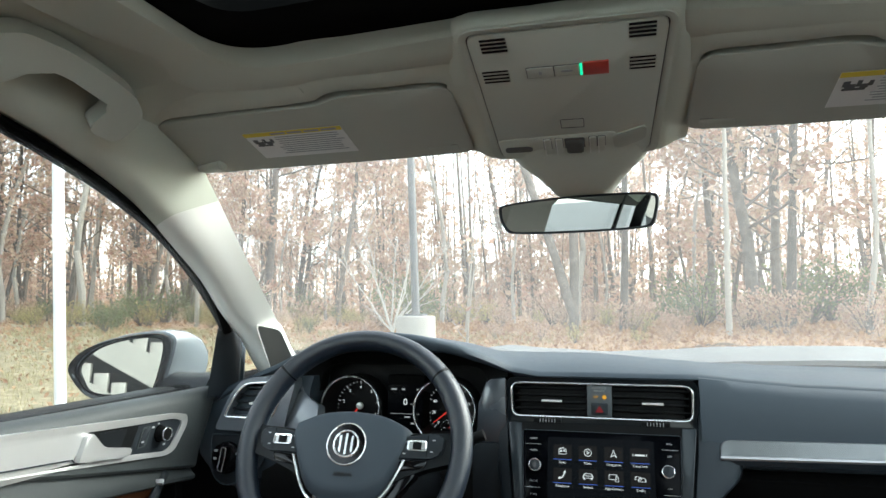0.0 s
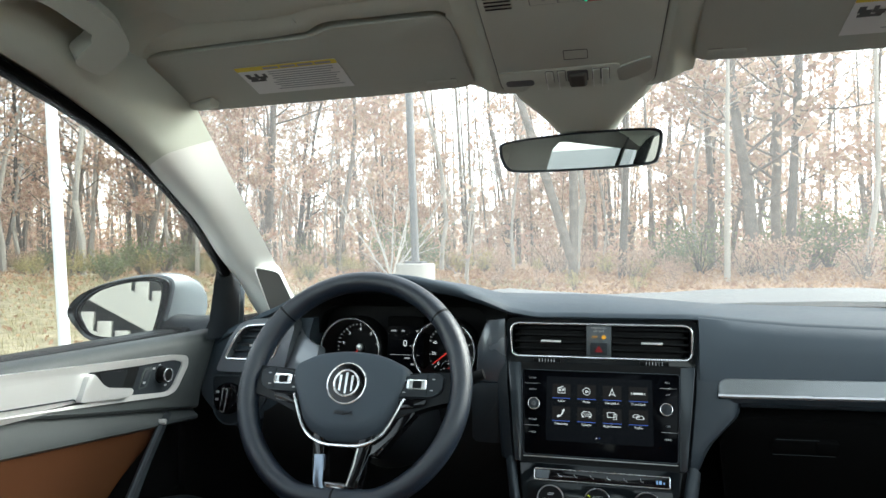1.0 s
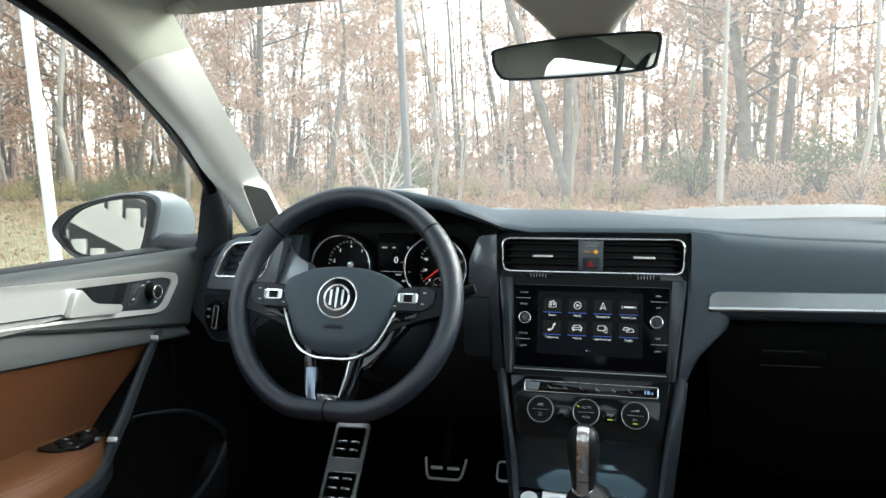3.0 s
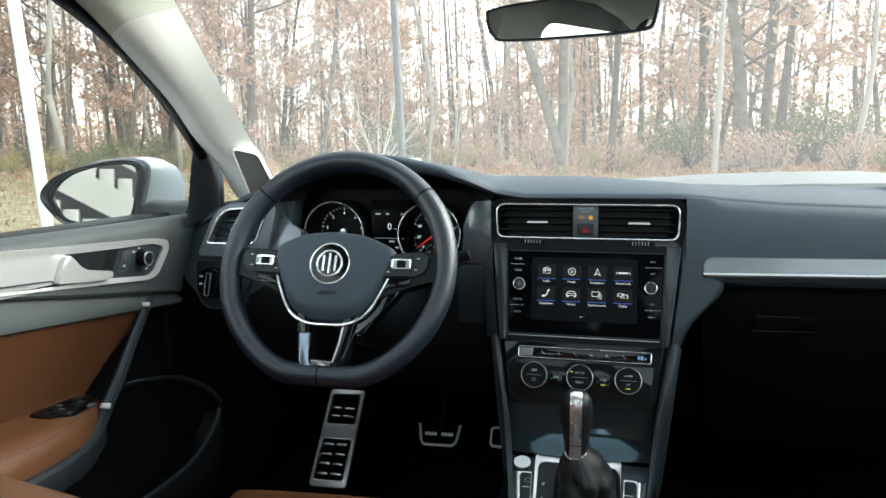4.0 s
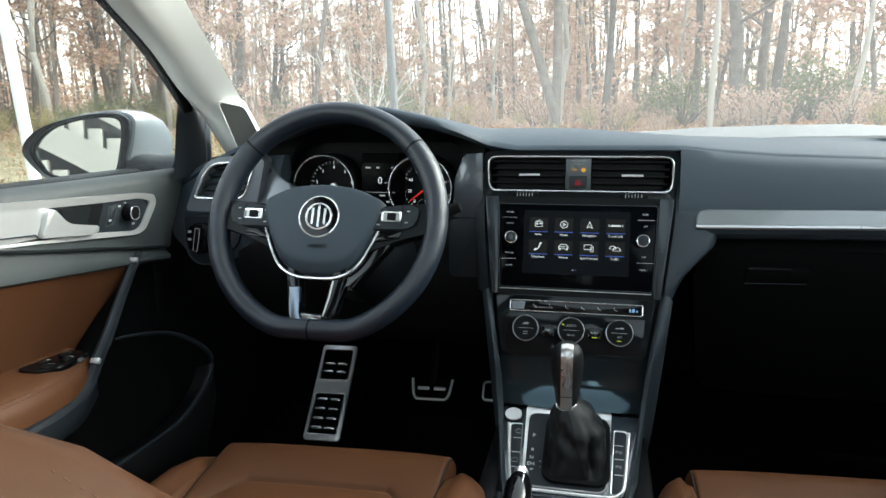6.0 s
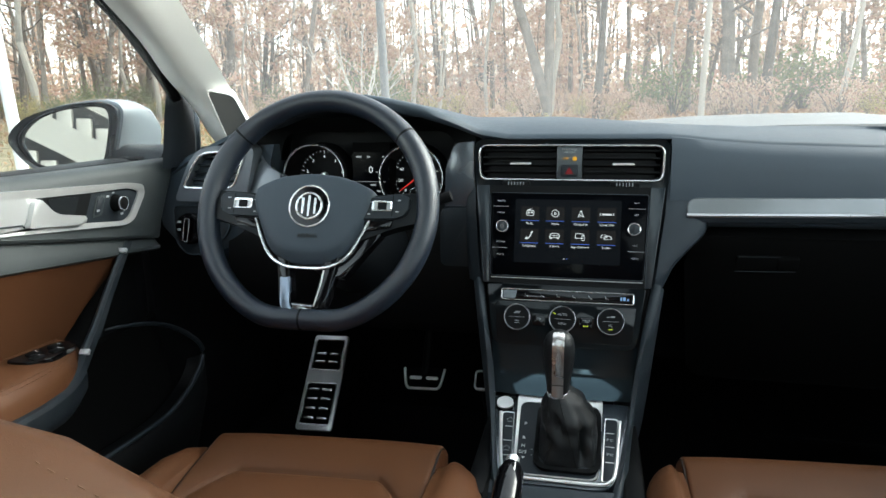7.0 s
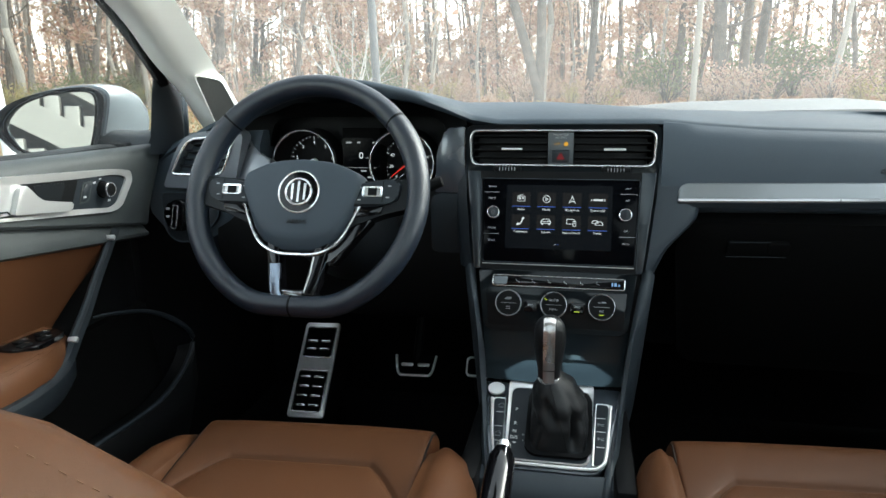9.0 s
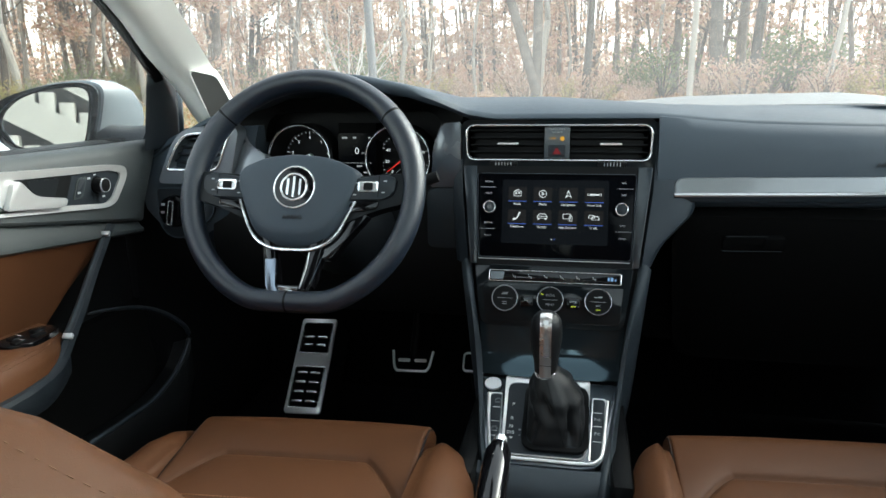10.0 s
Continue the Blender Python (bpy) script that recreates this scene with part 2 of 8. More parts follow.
def under(ob, parent):
    ob.parent = parent
    ob.matrix_parent_inverse = Matrix.Translation(parent.location).inverted()


def axes(o, u, v):
    """A frame at o: x along u, y near v, z out of both."""
    u = Vector(u).normalized()
    w = u.cross(Vector(v)).normalized()
    v = w.cross(u)
    m = Matrix.Identity(4)
    for i, c in enumerate((u, v, w, Vector(o))):
        m[0][i], m[1][i], m[2][i] = c
    return m


def bevel(bm, r, n=2, angle=30):
    if r <= 0:
        return
    es = [e for e in bm.edges if len(e.link_faces) == 2 and e.calc_face_angle(0) > radians(angle)]
    bmesh.ops.bevel(bm, geom=es, offset=r, segments=n, profile=0.5, affect="EDGES", clamp_overlap=True)


def box(m, sx, sy, sz, r=0.0, n=2, bm=None):
    """A block centred on the frame m."""
    b = bmesh.new()
    bmesh.ops.create_cube(b, size=1)
    bmesh.ops.scale(b, vec=(sx, sy, sz), verts=b.verts)
    bevel(b, r, n)
    bmesh.ops.transform(b, matrix=m, verts=b.verts)
    return join(bm, b)


def join(bm, b):
    if bm is None:
        return b
    me = bpy.data.meshes.new("tmp")
    b.to_mesh(me)
    b.free()
    bm.from_mesh(me)
    bpy.data.meshes.remove(me)
    return bm


def prism(m, pts, z0, z1, r=0.0, n=2, bm=None):
    """A flat outline, in the frame's x and y, made solid from z0 to z1; its front edge (z1) rounded."""
    b = bmesh.new()
    lo = [b.verts.new((x, y, z0)) for x, y in pts]
    hi = [b.verts.new((x, y, z1)) for x, y in pts]
    k = len(pts)
    b.faces.new(lo[::-1])
    top = b.faces.new(hi)
    for i in range(k):
        b.faces.new((lo[i], lo[(i + 1) % k], hi[(i + 1) % k], hi[i]))
    if r:
        bmesh.ops.bevel(b, geom=list(top.edges), offset=r, segments=n, profile=0.5, affect="EDGES", clamp_overlap=True)
    bmesh.ops.transform(b, matrix=m, verts=b.verts)
    return join(bm, b)


def frame_ring(m, outer, inner, z0, z1, bm=None, lip=0.0):
    """A flat ring between two outlines of the same count, solid from z0 to z1; lip lowers the inner edge."""
    b = bmesh.new()
    k = len(outer)
    rows = [[b.verts.new((x, y, z)) for x, y in pts] for pts, z in ((outer, z0), (outer, z1), (inner, z1 - lip), (inner, z0))]
    for a, c in zip(rows, rows[1:] + rows[:1]):
        for i in range(k):
            b.faces.new((a[i], a[(i + 1) % k], c[(i + 1) % k], c[i]))
    bmesh.ops.transform(b, matrix=m, verts=b.verts)
    return join(bm, b)


def rrect(w, h, r, n=4, cx=0.0, cy=0.0):
    pts = []
    for sx, sy, a0 in ((1, 1, 0), (-1, 1, 90), (-1, -1, 180), (1, -1, 270)):
        for i in range(n + 1):
            a = radians(a0 + 90 * i / n)
            pts.append((cx + sx * (w / 2 - r) + r * math.cos(a), cy + sy * (h / 2 - r) + r * math.sin(a)))
    return pts


def rpoly(corners, r, n=4):
    """An outline with rounded corners; r is one radius or one for each corner."""
    pts, k = [], len(corners)
    rs = r if isinstance(r, (list, tuple)) else [r] * k
    for i in range(k):
        p, a, c = Vector(corners[i]), Vector(corners[i - 1]), Vector(corners[(i + 1) % k])
        d = min(rs[i], (a - p).length * 0.49, (c - p).length * 0.49)
        s, e = p + (a - p).normalized() * d, p + (c - p).normalized() * d
        for j in range(n + 1):
            t = j / n
            pts.append(tuple((1 - t) ** 2 * s + 2 * t * (1 - t) * p + t * t * e))
    return pts


def circle(r, n=32, cx=0.0, cy=0.0, ry=None):
    return [(cx + r * math.cos(2 * math.pi * i / n), cy + (ry or r) * math.sin(2 * math.pi * i / n)) for i in range(n)]


def disc(m, r, z0, z1, edge=0.0, n=32, bm=None, r2=None):
    return prism(m, circle(r, n), z0, z1, edge, 2, bm)


def loft(rows, closed=True, caps=True, bm=None):
    """A skin over rows of points of one count; closed: each row is a loop."""
    b = bmesh.new()
    vs = [[b.verts.new(p) for p in row] for row in rows]
    k = len(rows[0])
    for a, c in zip(vs, vs[1:]):
        for i in range(k if closed else k - 1):
            j = (i + 1) % k
            b.faces.new((a[i], a[j], c[j], c[i]))
    if caps and closed:
        b.faces.new(vs[0][::-1])
        b.faces.new(vs[-1])
    return join(bm, b)


def smooth_path(pts, per=6, closed=False):
    """A Catmull-Rom line through the points."""
    p = [Vector(q) for q in pts]
    k, out = len(p), []
    for i in range(k if closed else k - 1):
        a, b, c, d = (p[(i - 1) % k], p[i], p[(i + 1) % k], p[(i + 2) % k]) if closed else (
            p[max(i - 1, 0)], p[i], p[i + 1], p[min(i + 2, k - 1)])
        for j in range(per):
            t = j / per
            out.append(0.5 * (2 * b + (c - a) * t + (2 * a - 5 * b + 4 * c - d) * t * t + (3 * b - a - 3 * c + d) * t ** 3))
    if not closed:
        out.append(p[-1])
    return out


def tube(path, radius, sides=8, closed=False, bm=None, flat=1.0, up=(0, 0, 1)):
    """A tube along a line; radius one number or one a point; flat squeezes it along its own up."""
    p = [Vector(q) for q in path]
    k = len(p)
    rs = radius if isinstance(radius, (list, tuple)) else [radius] * k
    rows = []
    for i in range(k):
        d = (p[(i + 1) % k] - p[i - 1]) if closed else (p[min(i + 1, k - 1)] - p[max(i - 1, 0)])
        d.normalize()
        u = d.cross(Vector(up))
        if u.length < 1e-4:
            u = d.cross(Vector((1, 0, 0)))
        u.normalize()
        v = u.cross(d)
        rows.append([p[i] + rs[i] * (math.cos(a) * u + flat * math.sin(a) * v) for a in
                     [2 * math.pi * j / sides for j in range(sides)]])
    if closed:
        return ring_loft(rows, bm)
    return loft(rows, True, True, bm)


def ring_loft(rows, bm=None):
    b = bmesh.new()
    vs = [[b.verts.new(q) for q in row] for row in rows]
    k, c = len(rows), len(rows[0])
    for i in range(k):
        a, d = vs[i], vs[(i + 1) % k]
        for j in range(c):
            b.faces.new((a[j], a[(j + 1) % c], d[(j + 1) % c], d[j]))
    return join(bm, b)


def solid(fn, us, vs, thick, bm=None):
    """A curved sheet: fn(u, v) gives a point; thick is the offset vector or a function of u, v to the back side."""
    b = bmesh.new()
    off = thick if callable(thick) else (lambda u, v: Vector(thick))
    A = [[b.verts.new(Vector(fn(u, v))) for v in vs] for u in us]
    B = [[b.verts.new(Vector(fn(u, v)) + off(u, v)) for v in vs] for u in us]
    nu, nv = len(us), len(vs)
    for i in range(nu - 1):
        for j in range(nv - 1):
            b.faces.new((A[i][j], A[i + 1][j], A[i + 1][j + 1], A[i][j + 1]))
            b.faces.new((B[i][j], B[i][j + 1], B[i + 1][j + 1], B[i + 1][j]))
    edge = [(i, 0) for i in range(nu)] + [(nu - 1, j) for j in range(1, nv)] + [(i, nv - 1) for i in range(nu - 2, -1, -1)] + [
        (0, j) for j in range(nv - 2, 0, -1)]
    for (i, j), (p, q) in zip(edge, edge[1:] + edge[:1]):
        b.faces.new((A[i][j], A[p][q], B[p][q], B[i][j]))
    return join(bm, b)


def steps(a, b, n):
    return [a + (b - a) * i / (n - 1) for i in range(n)]


def table(x, pts):
    """A value read off a smooth table of (x, value)."""
    if x <= pts[0][0]:
        return pts[0][1]
    for (a, p), (b, q) in zip(pts, pts[1:]):
        if x <= b:
            t = (x - a) / (b - a)
            t = t * t * (3 - 2 * t)
            return p + (q - p) * t
    return pts[-1][1]


def lettering(name, text, m, size, mat, parent, label="", align="CENTER", lift=0.0004):
    """Writing as a thin mesh in the frame's x and y."""
    cu = bpy.data.curves.new("tmp", "FONT")
    cu.body, cu.size, cu.align_x, cu.align_y = text, size, align, "CENTER"
    cu.extrude, cu.resolution_u = lift * 0.5, 2
    ob = bpy.data.objects.new("tmp", cu)
    me = bpy.data.meshes.new_from_object(ob)
    bpy.data.objects.remove(ob)
    bpy.data.curves.remove(cu)
    me.transform(m @ Matrix.Translation((0, 0, lift)))
    me.name = name
    me.materials.clear()
    me.materials.append(mat)
    o = new(name, me)
    under(o, parent)
    return tagged(o, label)


def bead(m, pts, z, r, bm=None, sides=8):
    """A round bright bead laid along a closed outline."""
    return tube([m @ Vector((x, y, z)) for x, y in pts], r, sides, True, bm, up=tuple(m.to_3x3() @ Vector((0, 0, 1))))


def bars(m, rows, z=0.0004, bm=None):
    """Plain bars (x0, x1, y, height) in the frame's x and y."""
    for x0, x1, y, h in rows:
        bm = box(m @ Matrix.Translation(((x0 + x1) / 2, y, z / 2)), x1 - x0, h, z, bm=bm)
    return bm


# ---------------------------------------------------------------- the car's shell
def screen_y(x, z):
    """How far ahead the windscreen stands at a height, bowed forward in the middle."""
    return 1.158 + (0.936 - z) * 1.376 + 0.105 * (1 - (x / 0.62) ** 4)


def side_x(z):
    """Half width at the side windows, which lean inwards."""
    return 0.752 - 0.41 * max(0.0, z - 0.87)


def roof_z(x, y):
    """The headliner's height."""
    z = table(y, [(-1.7, 1.22), (-0.9, 1.285), (0.0, 1.305), (0.5, 1.303), (0.63, 1.280), (0.80, 1.254)])
    edge = min(1.0, max(0.0, (abs(x) - 0.40) / 0.215))
    return z - 0.018 * edge - 0.060 * edge ** 5


def build_shell():
    # headliner with the opening for the glass roof
    bm = None
    ys = [-1.7, -1.3, -0.9, -0.6, -0.3, 0.0, 0.2, 0.35, 0.44]
    front = [0.565, 0.572, 0.580, 0.59, 0.62, 0.65, 0.68, 0.71, 0.74, 0.77]
    side = steps(0.40, 0.615, 10)
    up = (0, 0, 0.02)
    at = lambda u, v: (u, v, roof_z(u, v))
    for s in (-1, 1):
        bm = solid(at, [s * u for u in side], ys + front[:1], up, bm)
    bm = solid(at, [-0.615 + 1.23 * i / 40 for i in range(41)], front, up, bm)
    bm = solid(at, steps(-0.40, 0.40, 13), [-1.7, -1.5, -1.3, -1.1], up, bm)
    liner = part("ceiling", bm, CLOTH)
    tagged(liner, "pale grey cloth headliner round a dark glass roof", "ceiling", kind="structure")

    # outer roof skin, plain
    roof = part("roof_panel", solid(lambda u, v: (u, v, roof_z(u, v) + 0.03), [s for s in (-0.62, -0.5, -0.42, -0.405)],
                [-1.7, -1.0, 0.0, 0.5, 0.66, 0.80], (0, 0, 0.012)), PAINT)
    tagged(roof, "silver painted steel roof panel", "roof", kind="structure")
    for us, vs in (((0.405, 0.42, 0.5, 0.62), (-1.7, -1.0, 0.0, 0.5, 0.66, 0.80)), ((-0.405, -0.2, 0, 0.2, 0.405), (0.53, 0.6, 0.7, 0.80)),
                   ((-0.405, 0, 0.405), (-1.7, -1.4, -1.1))):
        r = part("roof_panel", solid(lambda u, v: (u, v, roof_z(u, v) + 0.03), us, vs, (0, 0, 0.012)), PAINT)
        tagged(r, "silver painted steel roof panel", "roof", kind="structure")

    # glass roof: dark frame and tinted pane
    g = thing("sunroof", (0, 0, 1.30), "dark framed glass sunroof, closed, over the front seats", "sunroof", kind="structure")

    def edge(x, y, r, e=0.0):
        """The opening's outline: its front edge runs back a little towards the middle."""
        front = [(-x - e, y + e * 0.7)] + [(k * x, y + e * 0.7 - 0.040 * (1 - abs(k)) ** 1.3) for k in (-0.65, -0.32, 0.0, 0.32, 0.65)] + [(x + e, y + e * 0.7)]
        return rpoly(front + [(x + e, -1.1 - e), (-x - e, -1.1 - e)], [r + e] + [0.06] * 5 + [r + e, 0.08 + e, 0.08 + e], 8)
    outer, inner = edge(0.386, 0.560, 0.085), edge(0.340, 0.474, 0.05)
    part("frame", frame_ring(Matrix.Translation((0, 0, 1.311)), outer, inner, 0, 0.03), RUBBERSHADE, g, "black rubber-edged frame")
    loops = []
    for e, dz in ((0.085, 0.012), (0.080, -0.0005), (0.055, -0.006), (0.022, -0.008), (0.004, -0.004), (0.0, 0.004)):
        loops.append([(x, y, roof_z(x, y) + dz) for x, y in edge(0.386, 0.560, 0.085, e)])
    loops.append([(x, y, 1.318) for x, y in outer])
    part("surround", loft(loops, caps=False), CLOTH, g, "pale cloth flange")
    p = part("pane", prism(Matrix.Translation((0, 0, 1.345)), [(x * 1.05, y) for x, y in inner], 0, 0.005), ROOFGLASS, g, "tinted glass")
    p.visible_shadow = False

    # windscreen
    zs = steps(0.905, 1.262, 13)
    w = part("window_1", solid(lambda u, v: ((u * (0.66 - 0.1 * (v - 0.9))), screen_y(u * 0.62, v), v), steps(-1, 1, 17), zs, (0, 0.005, 0.003)),
             WINDSCREEN)
    w.visible_shadow = False
    tagged(w, "slightly dusty raked windscreen of clear glass", "windscreen", kind="structure")
    # black ceramic edge and the scuttle below
    bm = solid(lambda u, v: (u * 0.66, screen_y(u * 0.62, 0.905) - 0.01 + v, 0.885 - v * 0.2), steps(-1, 1, 17), [0, 0.1, 0.25], (0, 0, -0.02))
    tagged(part("cowl", bm, BLACK), "black plastic scuttle under the windscreen", "cowl", kind="structure")

    # the car's own bonnet ahead of the glass, with raised flanks
    flank = lambda x: table(abs(x), [(0.0, 0.916), (0.12, 0.922), (0.30, 0.932), (0.45, 0.936), (0.58, 0.937), (0.68, 0.930), (0.74, 0.90)]) - (0.035 if x < -0.25 else 0.0) * min(1.0, (-x - 0.25) / 0.2)
    bm = solid(lambda u, v: (u * (1 - 0.10 * (v - 1.5)), v, flank(u) - 0.010 * max(0.0, (1.60 - v) / 0.12) ** 2 - 0.16 * max(0.0, v - 1.62) ** 1.6), steps(-0.74, 0.74, 40), [1.44, 1.48, 1.52, 1.56, 1.60, 1.65, 1.72, 1.80, 1.95, 2.1, 2.3, 2.5], (0, 0, -0.01))
    tagged(part("bonnet", bm, BONNETPAINT), "silver painted bonnet ahead of the windscreen", "bonnet", kind="structure")
    # floor, bulkhead, sills, tail: plain closing walls
    for nm, o, s, mt, lab in (
            ("floor", (0, 0.0, 0.17), (1.62, 3.4, 0.04), CARPET, "black carpeted car floor"),
            ("wall_bulkhead", (0, 1.58, 0.53), (1.66, 0.06, 0.76), CARPET, "black carpeted bulkhead"),
            ("wall_tail", (0, -1.68, 0.465), (1.62, 0.04, 0.55), BLACK, "black plastic tail panel"),
            ("wall_quarter_left", (-0.78, -0.70, 0.53), (0.05, 1.90, 0.70), BLACK, "black plastic quarter panel"),
            ("wall_quarter_right", (0.78, -0.06, 0.53), (0.05, 3.2, 0.70), BLACK, "black plastic quarter panel"),
            ("wall_footwell_left", (-0.790, 1.30, 0.53), (0.05, 0.52, 0.70), CARPET, "black carpeted footwell side")):
        tagged(part(nm, box(Matrix.Translation(o), *s, 0.008), mt), lab, nm.split("_")[0], kind="structure")
    # rear pillars and rear glass
    for s in (-1, 1):
        for nm, y0, y1, lean in (("b_pillar", -0.44, -0.08, 0.03), ("c_pillar", -1.364, -1.328, 0.0), ("d_pillar", -1.70, -1.64, 0.04)):
            rows = []
            for z in steps(0.86, 1.26, 6):
                x, k = side_x(z) - 0.012, lean * (z - 0.86) / 0.4
                deep, cut = (0.012, 0.004) if nm == "c_pillar" else (0.05, 0.02)
                rows.append([(s * x, y0 + k, z), (s * x, y1 + k, z), (s * (x - deep), y1 - cut + k, z), (s * (x - deep), y0 + cut + k, z)])
            bm = loft(rows)
            bevel(bm, 0.003 if nm == "c_pillar" else 0.012, 2)
            tagged(part(nm, bm, SPEAKERCLOTH if nm == "b_pillar" else BLACK), "grey cloth-covered door pillar" if nm == "b_pillar" else "dark plastic roof pillar",
                   "pillar", kind="structure")
        # cloth-covered rail over the side windows, falling towards the tail
        rows = []
        for y in steps(-1.70, -0.30, 18):
            z = 1.190 - 0.055 * max(0.0, -y - 0.55) - 0.05 * max(0.0, (y + 0.58) / 0.1) ** 2 * (y < -0.48) - 0.05 * (y >= -0.48)
            x, x2 = side_x(z) - 0.010, side_x(1.27) - 0.010
            rows.append([(s * x, y, z), (s * (x - 0.012), y, z + 0.004), (s * (x2 - 0.02), y, 1.275), (s * x2, y, 1.275)])
        tagged(part("roof_rail", loft(rows), SPEAKERCLOTH), "grey cloth-covered roof rail over the side windows", "roof rail", kind="structure")
    for i, (s, y0, y1) in enumerate(((-1, -1.36, -0.40), (1, -1.36, -0.40), (-1, -1.60, -1.36), (1, -1.60, -1.36), (1, -0.10, 1.05)), 4):
        top = lambda z: (min(y1, 1.17 - (z - 0.9) * 1.0) if y1 > 1 else y1)
        w = part(f"window_{i}", solid(lambda u, v: (s * side_x(v), y0 + (top(v) - y0) * u, v), steps(0, 1, 7), steps(0.86, 1.235, 6), (s * 0.004, 0, 0)),
                 SIDEGLASS)
        w.visible_shadow = False
        tagged(w, "clear side window glass", "window", kind="structure")
    w = part("window_3", solid(lambda u, v: (u, -1.72 + 0.5 * (v - 0.88), v), steps(-0.64, 0.64, 7), steps(0.74, 1.235, 6), (0, -0.004, 0)), SIDEGLASS)
    w.visible_shadow = False
    tagged(w, "clear rear window glass", "window", kind="structure")


def build_left_front():
    """Pillar, door glass and the dark mirror triangle on the driver's side; a mirrored pillar on the other."""
    for s in (-1, 1):
        # pillar trim: from the scuttle corner up to the header, between door seal and glass
        t = thing("pillar_trim", (s * 0.62, 1.1, 0.93), "pale grey plastic windscreen pillar trim", "pillar", kind="structure")
        path_in = [(0.585, 1.28, 0.845), (0.598, 1.165, 0.932), (0.592, 1.09, 0.985), (0.578, 0.98, 1.066), (0.563, 0.87, 1.147), (0.548, 0.775, 1.214), (0.535, 0.70, 1.258), (0.540, 0.50, 1.292), (0.55, 0.1, 1.296)]
        path_out = [(0.640, 1.23, 0.82), (0.672, 1.149, 0.898), (0.681, 1.090, 0.968), (0.680, 1.022, 1.012), (0.655, 0.90, 1.085), (0.615, 0.67, 1.182), (0.585, 0.46, 1.232), (0.590, 0.25, 1.256), (0.60, -0.1, 1.262)]
        a, b = smooth_path(path_in, 5), smooth_path(path_out, 5)
        rows = []
        for p, q in zip(a, b):
            pts = [p, p * 0.62 + q * 0.38 + Vector((-0.014, -0.022, 0.001)), p * 0.34 + q * 0.66 + Vector((-0.023, -0.036, 0.001)), p * 0.22 + q * 0.78 + Vector((-0.021, -0.033, 0.0)), p * 0.08 + q * 0.92 + Vector((-0.010, -0.016, 0.0)), q,
                   q + Vector((0.004, 0.010, 0.014)), p + Vector((0.022, 0.010, 0.0))]
            rows.append([(s * c.x, c.y, c.z) for c in pts])
        part("cover", loft(rows[:24]), PILLAR, t)
        part("upper_cover", loft(rows[23:]), CLOTH, t, "pale cloth-covered upper part")
        # small speaker panel low on the pillar
        if s < 0:
            c4 = [Vector(q) + Vector((0.016, -0.026, 0.0)) for q in ((-0.632, 1.060, 0.996), (-0.594, 1.084, 0.986), (-0.580, 1.118, 0.925), (-0.616, 1.096, 0.905))]
            m = axes(sum(c4, Vector()) / 4, c4[1] - c4[0], c4[0] - c4[3])
            loc = [tuple((m.inverted() @ q).xy) for q in c4]
            if (m.to_3x3() @ Vector((0, 0, 1))).y > 0:
                m = m @ Matrix.Diagonal((1, 1, -1, 1))
            pts = rpoly(loc, 0.010, 4)
            part("speaker_panel", prism(m, [(x * 0.96, y * 0.97) for x, y in pts], -0.05, 0.0008), SPEAKERCLOTH, t, "grey cloth speaker panel")
            part("speaker_rim", frame_ring(m, pts, [(x * 0.94, y * 0.955) for x, y in pts], -0.05, 0.0022, lip=0.0012), PILLAR, t)
    # door seal and glass, driver's side
    seal = thing("door_seal", (-0.70, 1.0, 1.0), "black rubber seal round the door window", "seal", kind="structure")
    path = smooth_path([(-0.583, 0.20, 1.262), (-0.590, 0.36, 1.245), (-0.600, 0.50, 1.220), (-0.614, 0.64, 1.188), (-0.632, 0.77, 1.148), (-0.652, 0.88, 1.100), (-0.672, 0.97, 1.050), (-0.684, 1.035, 1.004), (-0.690, 1.062, 0.982)], 6)
    part("lip", tube(path, 0.0080, 8, flat=0.8), RUBBERSHADE, seal)
    path = [p + Vector((-0.009, 0.003, -0.001)) for p in path]
    part("channel", tube(path, 0.0075, 8), RUBBERSHADE, seal)
    w = part("window_2", solid(lambda u, v: (-side_x(v) + 0.012, -0.10 + u * (table(v, [(0.86, 1.17), (1.05, 1.0), (1.15, 0.80), (1.22, 0.55), (1.25, 0.35)]) + 0.10), v),
             steps(0, 1, 8), steps(0.86, 1.25, 9), (-0.004, 0, 0)), SIDEGLASS)
    w.visible_shadow = False
    tagged(w, "clear driver's door window glass", "window", kind="structure")
    rail = part("door_frame", tube(smooth_path([(-0.60, 0.20, 1.268), (-0.60, -0.2, 1.27), (-0.60, -0.9, 1.25), (-0.62, -1.5, 1.21)], 4), 0.02, 8), BLACK)
    tagged(rail, "black door frame rail under the roof", "door frame", kind="structure")
    # mirror triangle: post, small fixed pane and its rubber
    tri = thing("mirror_triangle", (-0.71, 1.07, 0.87), "dark plastic window post with a small fixed pane behind it", "window post", kind="structure")
    rows = []
    for z, y0, y1 in ((0.862, 1.014, 1.118), (0.90, 1.022, 1.122), (0.935, 1.030, 1.124), (0.970, 1.038, 1.126), (0.99, 1.044, 1.118), (1.014, 1.050, 1.078)):
        x = 0.700
        rows.append([(-x, y0, z), (-x + 0.006, (y0 + y1) / 2, z), (-x, y1, z), (-x - 0.02, y1 + 0.004, z), (-x - 0.02, y0 + 0.032, z)])
    part("post", loft(rows), SOFT2, tri)
